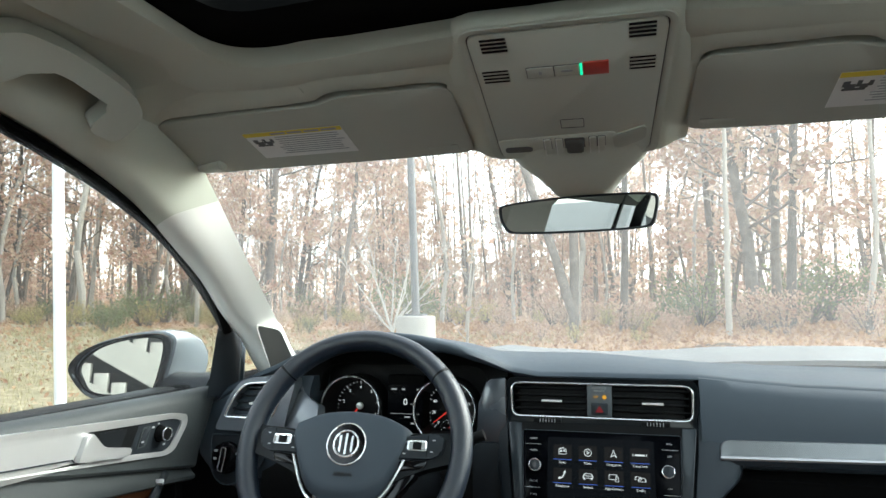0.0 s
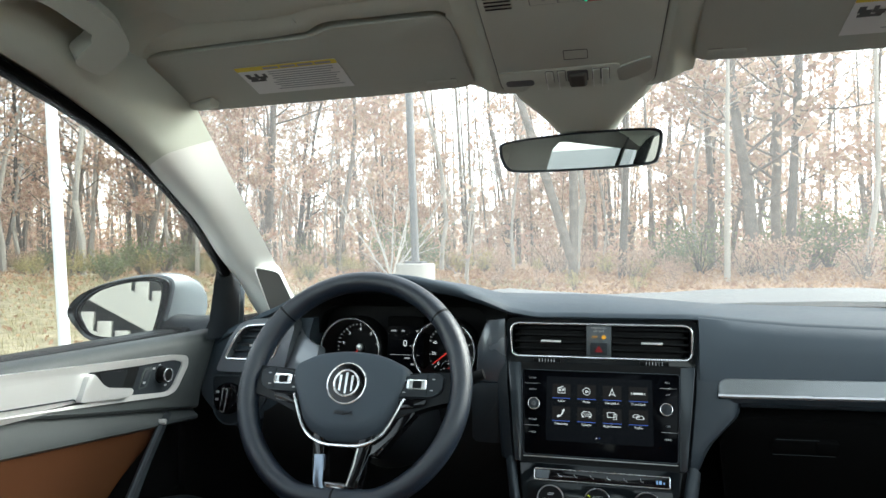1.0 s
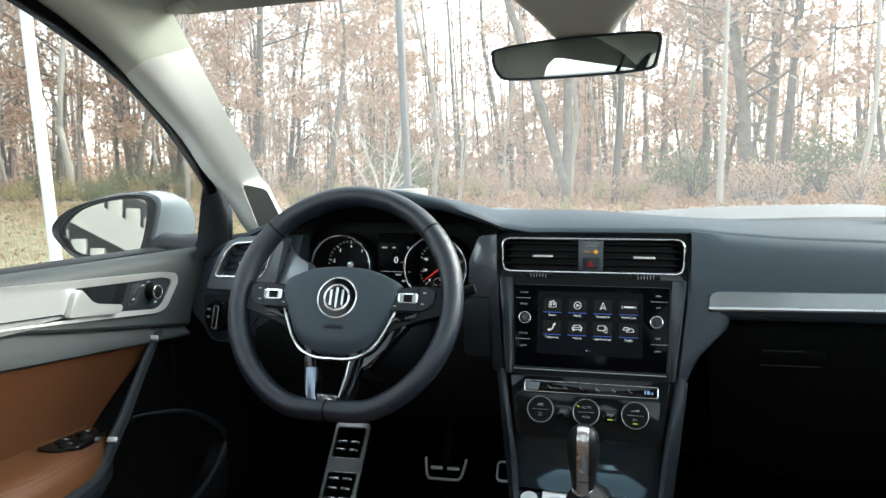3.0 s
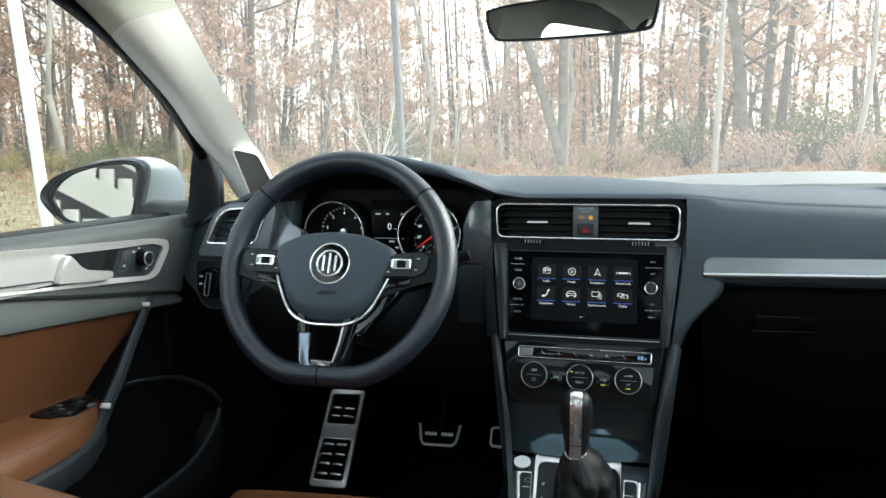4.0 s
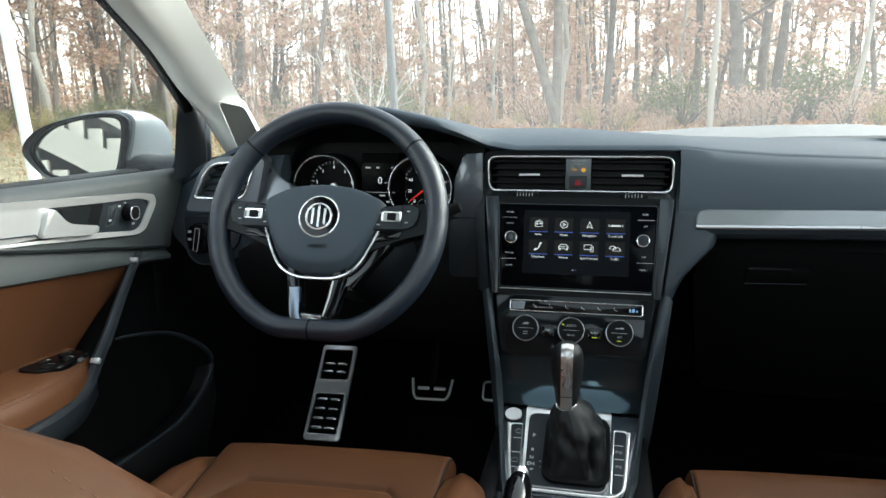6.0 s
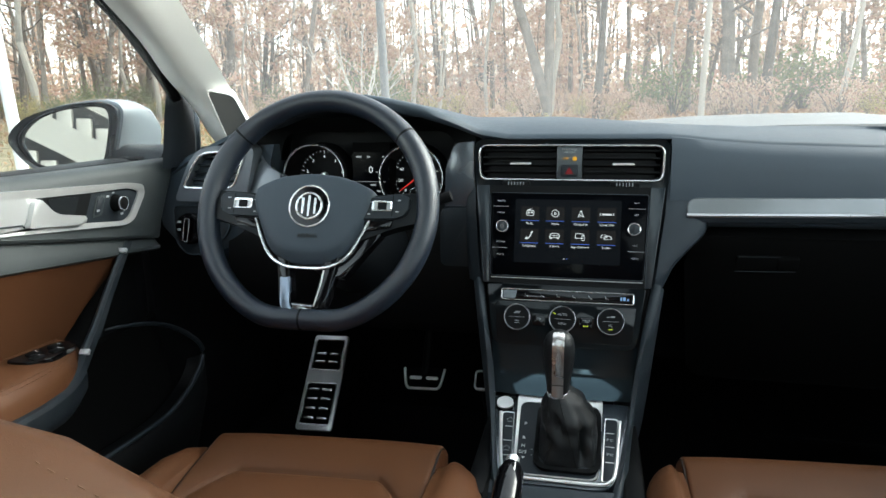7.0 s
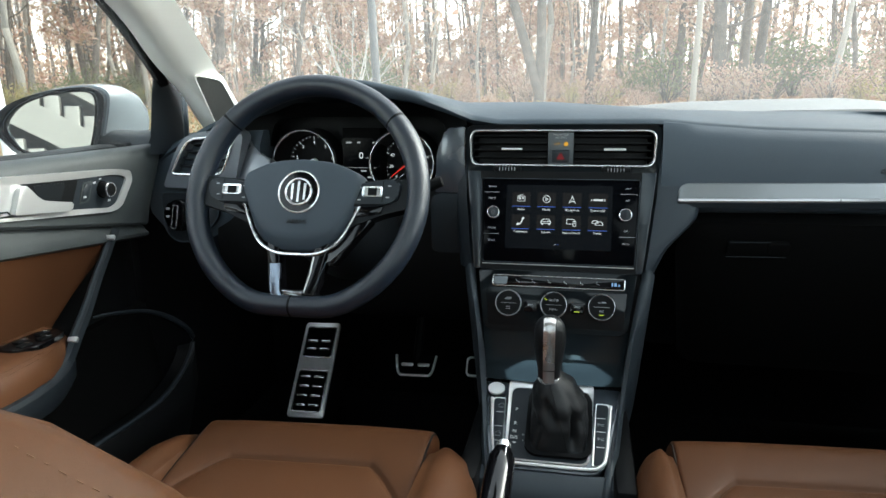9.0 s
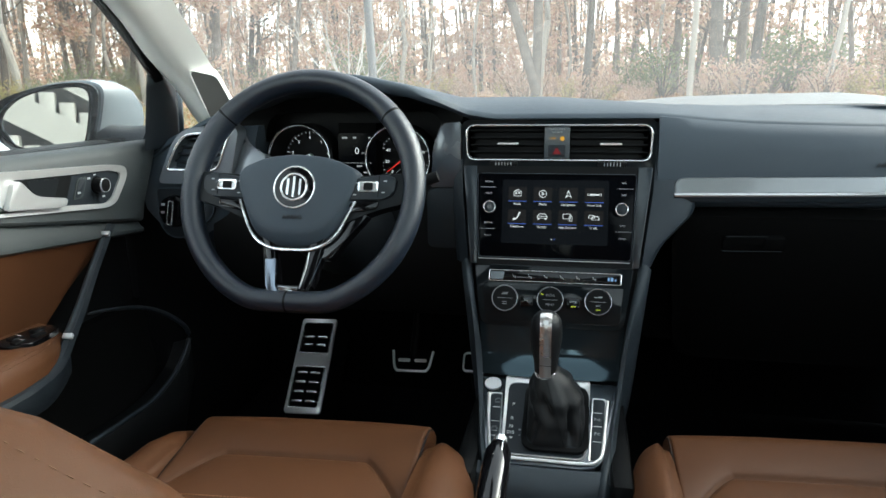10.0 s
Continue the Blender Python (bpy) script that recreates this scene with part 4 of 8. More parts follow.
    # soft shoulders each side of the bezel
    for s in (-1, 1):
        rows = []
        prof = smooth_path([(a, b, e) for a, b, e in ((0.905, 1.075, 0.170), (0.84, 1.056, 0.200), (0.80, 1.042, 0.212), (0.77, 1.032, 0.210), (0.745, 1.022, 0.188), (0.72, 1.012, 0.165), (0.688, 1.003, 0.149))], 5)
        for z, y, xo in [tuple(p) for p in prof]:
            xi = line(z, [(0.688, 0.129), (0.745, 0.137), (0.80, 0.144), (0.905, 0.149)])
            if s < 0:
                xo = xi + 0.026
            rows.append([(s * xi, y - 0.002, z), (s * (xi + 0.004), y - 0.008, z), (s * (xo - 0.020), y - 0.006, z), (s * (xo - 0.008), y - 0.001, z), (s * xo, y + 0.012, z), (s * (xo + 0.004), y + 0.09, z), (s * xi, y + 0.09, z)])
        # right side: soft plastic darkened to carry its shade; left darker still
        part("shoulder", loft(rows), SHADESOFT if s > 0 else SOFT2, c)
    part("core", box(Matrix.Translation((0, 1.14, 0.70)), 0.27, 0.16, 0.40, 0.01), BLACK, c)


def build_screen():
    s = thing("infotainment_screen", (0, 1.01, 0.70), "black glass touch screen with lit icon tiles and two knobs", "touch screen")
    m = axes((0, 1.0115, 0.7645), (1, 0, 0), (0, 0.277, 1))
    h = 0.0655
    part("glass", prism(m, rpoly([(-0.115, -h), (-0.1185, h), (0.121, h), (0.1155, -h)], 0.004, 4), -0.02, 0.002, 0.0012), GLASSBLACK, s)
    g = m @ Matrix.Translation((0, 0, 0.0022))
    scr = part("display", prism(g, rrect(0.163, 0.100, 0.002, cy=0.006), -0.001, 0.0003), DISPLAY, s, "dark blue lit display")
    k = g @ Matrix.Translation((0, 0, 0.0004))
    names = [["Radio", "Media", "Navigation", "Travel Link"], ["Telephone", "Vehicle", "App-Connect", "Traffic"]]
    for r in range(2):
        for c in range(4):
            t = k @ Matrix.Translation((-0.0580 + c * 0.0393, 0.0300 - r * 0.0353, 0))
            tile = part("icon_tile", prism(t @ Matrix.Translation((0, 0.004, 0)), rrect(0.0285, 0.021, 0.001), 0, 0.0002), TILE, scr)
            part("underline", bars(t @ Matrix.Translation((0, 0, 0.0002)), [(-0.0142, 0.0142, -0.0078, 0.0011)]), LITBLUE, tile, "blue line")
            lettering("caption", names[r][c], t @ Matrix.Translation((0, -0.0122, 0)), 0.0050, LIT, tile)
            u = t @ Matrix.Translation((0, 0.0042, 0.0002))
            q = r * 4 + c
            w = 0.0009
            if q == 0:
                bm = frame_ring(u, rrect(0.012, 0.0085, 0.001), rrect(0.0104, 0.0069, 0.0008), 0, 0.0003)
                bm = bars(u, [(-0.004, -0.001, 0.0005, 0.003), (0.001, 0.004, 0.001, 0.0025)], bm=bm)
                bm = box(u @ Matrix.Translation((-0.001, 0.0055, 0.0002)) @ Matrix.Rotation(0.35, 4, "Z"), 0.008, w, 0.0003, bm=bm)
            elif q == 1:
                bm = frame_ring(u, circle(0.0060, 28), circle(0.0050, 28), 0, 0.0003)
                bm = frame_ring(u, [(-0.0018, -0.003), (0.0032, 0), (-0.0018, 0.003)], [(-0.0009, -0.0014), (0.0014, 0), (-0.0009, 0.0014)], 0, 0.0003, bm=bm)
            elif q == 2:
                bm = frame_ring(u, [(-0.0052, -0.006), (0, -0.0025), (0.0052, -0.006), (0, 0.0068)], [(-0.0032, -0.0035), (0, -0.0012), (0.0032, -0.0035), (0, 0.0040)], 0, 0.0003)
            elif q == 3:
                bm = bars(u, [(-0.0105, -0.0095, 0, 0.004), (0.0095, 0.0105, 0, 0.004), (-0.0075, 0.0075, 0, 0.0026)])
            elif q == 4:
                pts = smooth_path([(-0.0045, -0.0055, 0), (-0.0010, -0.0040, 0), (0.0018, 0.0, 0), (0.0040, 0.0055, 0)], 4)
                bm = tube([u @ p for p in pts], 0.0009, 6)
                for a in ((-0.0045, -0.0045), (0.0036, 0.0045)):
                    bm = box(u @ Matrix.Translation((*a, 0.0002)) @ Matrix.Rotation(0.7, 4, "Z"), 0.0042, 0.0026, 0.0004, 0.0, bm=bm)
            elif q == 5:
                car = rpoly([(-0.008, -0.003), (-0.008, 0.0005), (-0.0048, 0.0045), (0.0048, 0.0045), (0.008, 0.0005), (0.008, -0.003)], 0.001, 2)
                bm = frame_ring(u, car, [(x * 0.82, y * 0.78 + 0.0001) for x, y in car], 0, 0.0003)
                bm = bars(u, [(-0.0068, -0.0042, -0.004, 0.002), (0.0042, 0.0068, -0.004, 0.002), (-0.006, 0.006, 0.0004, 0.0008)], bm=bm)
            elif q == 6:
                bm = frame_ring(u @ Matrix.Translation((-0.0015, 0.001, 0)), rrect(0.0125, 0.0082, 0.001), rrect(0.0108, 0.0065, 0.0008), 0, 0.0003)
                bm = frame_ring(u @ Matrix.Translation((0.0045, -0.002, 0)), rrect(0.005, 0.0085, 0.001), rrect(0.0036, 0.0070, 0.0008), 0, 0.0004, bm=bm)
            else:
                bm = None
                for dx, dy, sc in ((-0.0035, 0.001, 0.85), (0.0025, -0.0012, 1.0)):
                    car = [(x * sc + dx, y * sc + dy) for x, y in rpoly([(-0.006, -0.0025), (-0.006, 0.0005), (-0.0036, 0.0036), (0.0036, 0.0036), (0.006, 0.0005), (0.006, -0.0025)], 0.001, 2)]
                    ins = [(dx + (x - dx) * 0.78, dy + (y - dy) * 0.75) for x, y in car]
                    bm = frame_ring(u, car, ins, 0, 0.0003, bm=bm)
            part("icon", bm, LIT, tile, "white line icon")
    for dx in (-0.0022, 0.0022):
        part("page_dot", disc(k @ Matrix.Translation((dx - 0.001, -0.0365, 0)), 0.0009, 0, 0.0003, 0, 12), LITBLUE if dx > 0 else LIT, scr)
    for side, words in ((-1, ("RADIO", "MEDIA", "PHONE", "VOICE")), (1, ("NAV", "APP", "CAR", "MENU"))):
        x = side * 0.104
        for wd, y in zip(words, (0.0526, 0.0343, -0.0126, -0.0325)):
            lettering("key_text", wd, g @ Matrix.Translation((x - side * 0.001 * (y < 0), y, 0)), 0.0040, GREYPRINT, s)
        for y in (0.0440, -0.0218):
            part("key_line", bars(g @ Matrix.Translation((x + side * 0.001, y, 0)), [(-0.0125, 0.0125, 0, 0.0006)]), GREYPRINT, s)
        kb = part("knob", disc(g @ Matrix.Translation((x * 0.97, 0.0118, 0)), 0.0093, 0, 0.010, 0.0015, 36), SOFT2, s, "black knob with a bright ring")
        part("ring", bead(g @ Matrix.Translation((x * 0.97, 0.0118, 0)), circle(0.0089, 40), 0.0095, 0.0008), CHROME, kb)
        if side < 0:
            part("power_mark", frame_ring(g @ Matrix.Translation((x * 0.97, 0.0118, 0)), circle(0.0028, 20), circle(0.0021, 20), 0.010, 0.0104), LITDIM, kb)


def build_climate():
    c = thing("climate_panel", (0, 0.98, 0.60), "gloss black climate panel with three ringed dials and a key row", "climate control")
    m = axes((0, 0.978, 0.643), (1, 0, 0), (0, 0.32, 1))
    part("body", prism(m, rpoly([(-0.109, -0.047), (-0.122, 0.048), (0.122, 0.048), (0.109, -0.047)], [0.014, 0.004, 0.004, 0.014], 4), -0.03, 0.002, 0.001), DARKGLOSS, c)
    part("inlay", prism(m @ Matrix.Translation((0, 0, 0.002)), rpoly([(-0.104, -0.040), (-0.108, 0.020), (0.108, 0.020), (0.104, -0.040)], [0.010, 0.006, 0.006, 0.010], 4), -0.001, 0.0012, 0.0005), DARKGLOSS, c)
    g = m @ Matrix.Translation((0, 0, 0.003))
    row = part("key_strip", prism(g @ Matrix.Translation((0.003, 0.0310, 0)), rrect(0.200, 0.0150, 0.002), -0.002, 0.003, 0.001), PIANO, c, "row of black keys")
    part("bright_rim", bead(g @ Matrix.Translation((0.003, 0.0310, 0)), rrect(0.2015, 0.0165, 0.003), 0.0028, 0.0009), CHROME, row, "thin chrome rim")
    r = g @ Matrix.Translation((0.003, 0.0310, 0.0031))
    part("glossy_key", prism(r, rpoly([(-0.0985, -0.0062), (-0.0985, 0.0062), (-0.0765, 0.0062), (-0.0790, -0.0062)], 0.0012, 3), -0.001, 0.0007), GLOSS, row, "glossy grey key")
    for i in range(6):
        x = -0.062 + i * 0.0245
        part("key_mark", tube([r @ Vector((x + px, py, 0.0002)) for px, py in ((-0.0022, 0.003), (-0.0012, -0.0005), (0.0022, -0.0012), (0.0026, -0.0028))], 0.00045, 4), GREYPRINT, row)
    part("readout", bars(r, [(0.081, 0.0835, 0, 0.0055), (0.085, 0.089, 0, 0.0055), (0.091, 0.0935, -0.001, 0.003)]), glow("lit_ice", (0.35, 0.6, 1.0), 0.11), row, "pale blue figures")
    for i, x in enumerate((-0.0715, -0.0017, 0.0703)):
        o = g @ Matrix.Translation((x, -0.0040, 0))
        k = part("dial", disc(o, 0.0205, -0.002, 0.010, 0.0015, 48), SOFT2, c, "dark dial with a chrome ring")
        part("ring", bead(o, circle(0.0196, 56), 0.0102, 0.0007), STRIPEDGE, k, "thin chrome ring")
        part("face", disc(o, 0.0180, 0.009, 0.0108, 0.0005, 48), BLACK, k)
        part("rule", bars(o @ Matrix.Translation((0, 0, 0.0108)), [(-0.012, 0.012, 0, 0.0005)]), GREYPRINT, k)
        f = o @ Matrix.Translation((0, 0, 0.0108))
        if i == 1:
            lettering("dial_text", "AUTO", f @ Matrix.Translation((0, 0.0068, 0)), 0.0052, GREYPRINT, k)
            lettering("dial_text", "MENU", f @ Matrix.Translation((0, -0.0072, 0)), 0.0046, GREYPRINT, k)
            part("pointer", box(f @ Matrix.Translation((-0.0125, 0.0085, 0.0002)) @ Matrix.Rotation(-0.6, 4, "Z"), 0.0050, 0.0014, 0.0004), LITLIME, k)
        elif i == 2:
            lettering("dial_text", "A/C", f @ Matrix.Translation((0, -0.0062, 0)), 0.0044, GREYPRINT, k)
            part("dial_mark", bars(f, [(-0.006, -0.001, 0.0066, 0.0012), (0.000, 0.006, 0.0072, 0.0022)]), GREYPRINT, k)
            part("lamp", bars(f, [(-0.0035, 0.0035, -0.0120, 0.0014)]), LITLIME, k)
        else:
            part("dial_mark", bars(f, [(-0.005, 0.004, 0.0062, 0.0012), (-0.003, 0.005, 0.0082, 0.0012), (-0.0035, 0.0035, -0.0058, 0.0008), (-0.0035, 0.0035, -0.0090, 0.0008)]), GREYPRINT, k)
    for x, wd, lit in ((-0.038, "OFF", 0), (0.0335, "SYNC", 1)):
        b = part("push_key", prism(g @ Matrix.Translation((x, -0.008, 0)), rrect(0.020, 0.017, 0.002), -0.001, 0.003, 0.001), PIANO, c)
        lettering("key_text", wd, g @ Matrix.Translation((x, -0.006, 0.003)), 0.0046, GREYPRINT, b)
        if lit:
            part("lamp", bars(g @ Matrix.Translation((x, -0.0130, 0.003)), [(-0.004, 0.004, 0, 0.0014)]), LITLIME, b)


build_stack()
build_screen()
build_climate()


# ---------------------------------------------------------------- floor console, selector, handbrake
def build_console():
    c = thing("centre_console", (0, 0.85, 0.19), "dark grey centre console between the front seats", "centre console")
    st = [(1.002, 0.690, 0.1300, 0.156), (0.978, 0.640, 0.1210, 0.146), (0.955, 0.590, 0.1115, 0.127), (0.945, 0.545, 0.1065, 0.120), (0.925, 0.508, 0.1005, 0.116), (0.87, 0.487, 0.0905, 0.109), (0.82, 0.467, 0.0815, 0.103), (0.790, 0.455, 0.0750, 0.099), (0.774, 0.447, 0.0740, 0.097), (0.763, 0.432, 0.0735, 0.0955), (0.760, 0.405, 0.0735, 0.095)]
    for s in (-1, 1):
        rows = []
        for y, z, xi, xo in [(p.x, p.y, p.z, w) for p, w in zip(smooth_path([(y, z, xi) for y, z, xi, xo in st], 5), [p.z for p in smooth_path([(y, z, xo) for y, z, xi, xo in st], 5)])]:
            xo -= 0.010 if s < 0 else 0.007
            rows.append([(s * xi, y + 0.010, z - 0.006), (s * xi, y - 0.002, z + 0.002), (s * (xi + 0.006), y - 0.006, z + 0.006), (s * (xo - 0.007), y - 0.006, z + 0.005), (s * xo, y + 0.002, z - 0.004),
                         (s * (xo - 0.014), y + 0.03, z - 0.20), (s * xi, y + 0.03, z - 0.22)])
        part("side_rail", loft(rows), RAIL, c, angle=60)
        part("side_wall", box(Matrix.Translation((s * 0.104, 0.95, 0.33)), 0.03, 0.40, 0.28, 0.01), BLACK, c)
    # cover between climate panel and selector
    rows = []
    for y, z, x in ((0.9712, 0.602, 0.1115), (0.9708, 0.588, 0.1108), (0.9700, 0.575, 0.110), (0.9682, 0.564, 0.1088), (0.9652, 0.554, 0.1075), (0.9607, 0.544, 0.1065), (0.9552, 0.535, 0.1055), (0.9490, 0.5265, 0.105), (0.9470, 0.523, 0.105)):
        rows.append([(-x, y, z), (-x * 0.75, y - 0.003, z), (-x * 0.4, y - 0.005, z), (0, y - 0.006, z), (x * 0.4, y - 0.005, z), (x * 0.75, y - 0.003, z), (x, y, z), (x, y + 0.02, z), (-x, y + 0.02, z)])
    part("storage_cover", loft(rows), LACQUER, c, "gloss dark slate storage cover")
    # selector plate: lacquer field, silver frame, side keys
    m = axes((0, 0.880, 0.4905), (1, 0, 0), (0, 1, 0.40))
    part("plate", prism(m, rpoly([(-0.080, -0.086), (-0.1050, 0.071), (0.1035, 0.071), (0.079, -0.086)], [0.03, 0.004, 0.004, 0.03], 6), -0.02, 0.0, 0.001), GLOSS, c, "gloss grey selector surround")
    g = m @ Matrix.Translation((0, 0, 0.0005))
    o1 = rpoly([(-0.0590, -0.0755), (-0.0655, 0.0740), (0.0635, 0.0740), (0.0580, -0.0755)], [0.018, 0.008, 0.008, 0.018], 5)
    i1 = rpoly([(-0.0560, -0.0720), (-0.0600, 0.0610), (0.0592, 0.0610), (0.0548, -0.0720)], [0.014, 0.014, 0.014, 0.014], 5)
    part("silver_frame", frame_ring(g, o1, i1, -0.002, 0.004, lip=0.0015), SATIN, c, "satin silver frame")
    part("field", prism(g, i1, -0.002, 0.001), SOFT2, c)
    for wd, y in (("P", 0.0175), ("R", -0.0093), ("N", -0.0239), ("D/S", -0.0351)):
        lettering("gear_letter", wd, g @ Matrix.Translation((-0.0492, y, 0.001)), 0.0078, WHITE, c)
    lettering("gear_letter", "+", g @ Matrix.Translation((-0.0366, -0.0296, 0.001)), 0.007, GREYPRINT, c)
    lettering("gear_letter", "-", g @ Matrix.Translation((-0.0360, -0.0386, 0.001)), 0.007, GREYPRINT, c)
    part("arrow", prism(g @ Matrix.Translation((-0.0478, -0.0440, 0.001)), [(-0.003, 0.001), (0, -0.002), (0.003, 0.001)], 0, 0.0004), WHITE, c)
    for s in (-1, 1):
        if s > 0:
            k0 = [(0.0610, -0.0745), (0.0735, -0.0720), (0.0800, -0.057), (0.0868, 0.0395), (0.0665, 0.0395)]
            rr = [0.004, 0.014, 0.014, 0.006, 0.002]
        else:
            k0 = [(-0.0620, -0.066), (-0.0770, -0.060), (-0.0880, 0.0370), (-0.0680, 0.0370)]
            rr = [0.002, 0.008, 0.006, 0.002]
        ko = rpoly(k0, rr, 4)
        cx, cy = sum(p[0] for p in ko) / len(ko), sum(p[1] for p in ko) / len(ko)
        ki = [(cx + (x - cx) * 0.84, cy + (y - cy) * 0.968) for x, y in ko]
        kk = part("key_block", prism(g, ki, -0.002, 0.0025, 0.0008), SOFT2, c, "block of dark keys")
        part("bright_rim", frame_ring(g, ko, ki, -0.001, 0.0030, lip=0.001), SATIN, kk)
        for y in ((0.0086, -0.0179, -0.0442) if s < 0 else (0.0114, -0.0134, -0.0406)):
            part("key_line", bars(g @ Matrix.Translation((cx, y, 0.0025)), [(-0.0065, 0.0065, 0, 0.0009)]), WHITE, kk)
        for y in ((0.0225, -0.031) if s < 0 else (-0.001, -0.027)):
            if s > 0:
                lettering("key_letter", "P", g @ Matrix.Translation((cx - 0.003, y, 0.0025)), 0.0075, GREYPRINT, kk)
                part("key_mark", tube([g @ Vector((cx + 0.0025 + 0.0022 * math.cos(w), y + 0.0018 * math.sin(w), 0.0028)) for w in steps(0.6, 5.6, 9)], 0.0004, 4), GREYPRINT, kk)
            else:
                part("key_mark", tube([g @ Vector((cx + px * 0.0042, y + py * 0.0042, 0.0028)) for px, py in ((-1, -0.5), (-1, 0.1), (-0.6, 0.2), (-0.4, 0.8), (0.4, 0.8), (0.6, 0.2), (1, 0.1), (1, -0.5))], 0.0004, 4), GREYPRINT, kk)
                part("key_mark", bars(g @ Matrix.Translation((cx, y - 0.0045, 0.0025)), [(-0.004, 0.004, 0, 0.0008)]), GREYPRINT, kk)
    u_line = smooth_path([(-0.0890, 0.036, 0.0022), (-0.0835, -0.012, 0.0022), (-0.0765, -0.060, 0.0022), (-0.071, -0.0735, 0.0022), (-0.058, -0.0790, 0.0022), (0.0, -0.0795, 0.0022), (0.058, -0.0790, 0.0022), (0.0725, -0.0725, 0.0022), (0.0795, -0.058, 0.0022), (0.0845, -0.006, 0.0022), (0.0880, 0.036, 0.0022)], 5)
    part("outer_line", tube([g @ p for p in u_line], 0.0024, 8), SATIN, c, "thin satin line round the keys")
    b = g @ Matrix.Translation((-0.0842, 0.0530, 0))
    st_ = part("start_button", prism(b, circle(0.0128, 40, ry=0.0122), -0.002, 0.006, 0.003, 3), SATIN, c, "silver start button")
    part("button_ring", frame_ring(b, circle(0.0142, 40, ry=0.0136), circle(0.0129, 40, ry=0.0123), -0.002, 0.003), PIANO, st_)
    # soft roll below the plate, tray behind
    rows = []
    for x in steps(-0.090, 0.090, 14):
        k = 1 - (x / 0.106) ** 4 * 0.10
        yb = 0.802 + 0.012 * (x / 0.106) ** 4
        rows.append([(x, yb, 0.455), (x, yb - 0.012, 0.461 * 0.5 + 0.4605 * 0.5), (x, yb - 0.030, 0.453), (x, yb - 0.040 * k, 0.435), (x, yb - 0.040 * k, 0.38), (x, yb + 0.02, 0.38)])
    part("front_roll", loft(rows), RAIL, c)
    part("tray", box(Matrix.Translation((0, 0.56, 0.385)), 0.20, 0.46, 0.03, 0.006), SOFT2, c, "dark tray behind the selector")
    part("tray_lid", prism(Matrix.Translation((0.02, 0.62, 0.4015)), rrect(0.10, 0.20, 0.01), -0.004, 0.006, 0.003), GLOSS, c)
    part("tray_edge", frame_ring(Matrix.Translation((0.02, 0.62, 0.4015)), rrect(0.108, 0.208, 0.012), rrect(0.101, 0.201, 0.010), -0.004, 0.0075), SATIN, c)
    part("tunnel", box(Matrix.Translation((0, 0.55, 0.285)), 0.20, 1.2, 0.17, 0.02), BLACK, c)


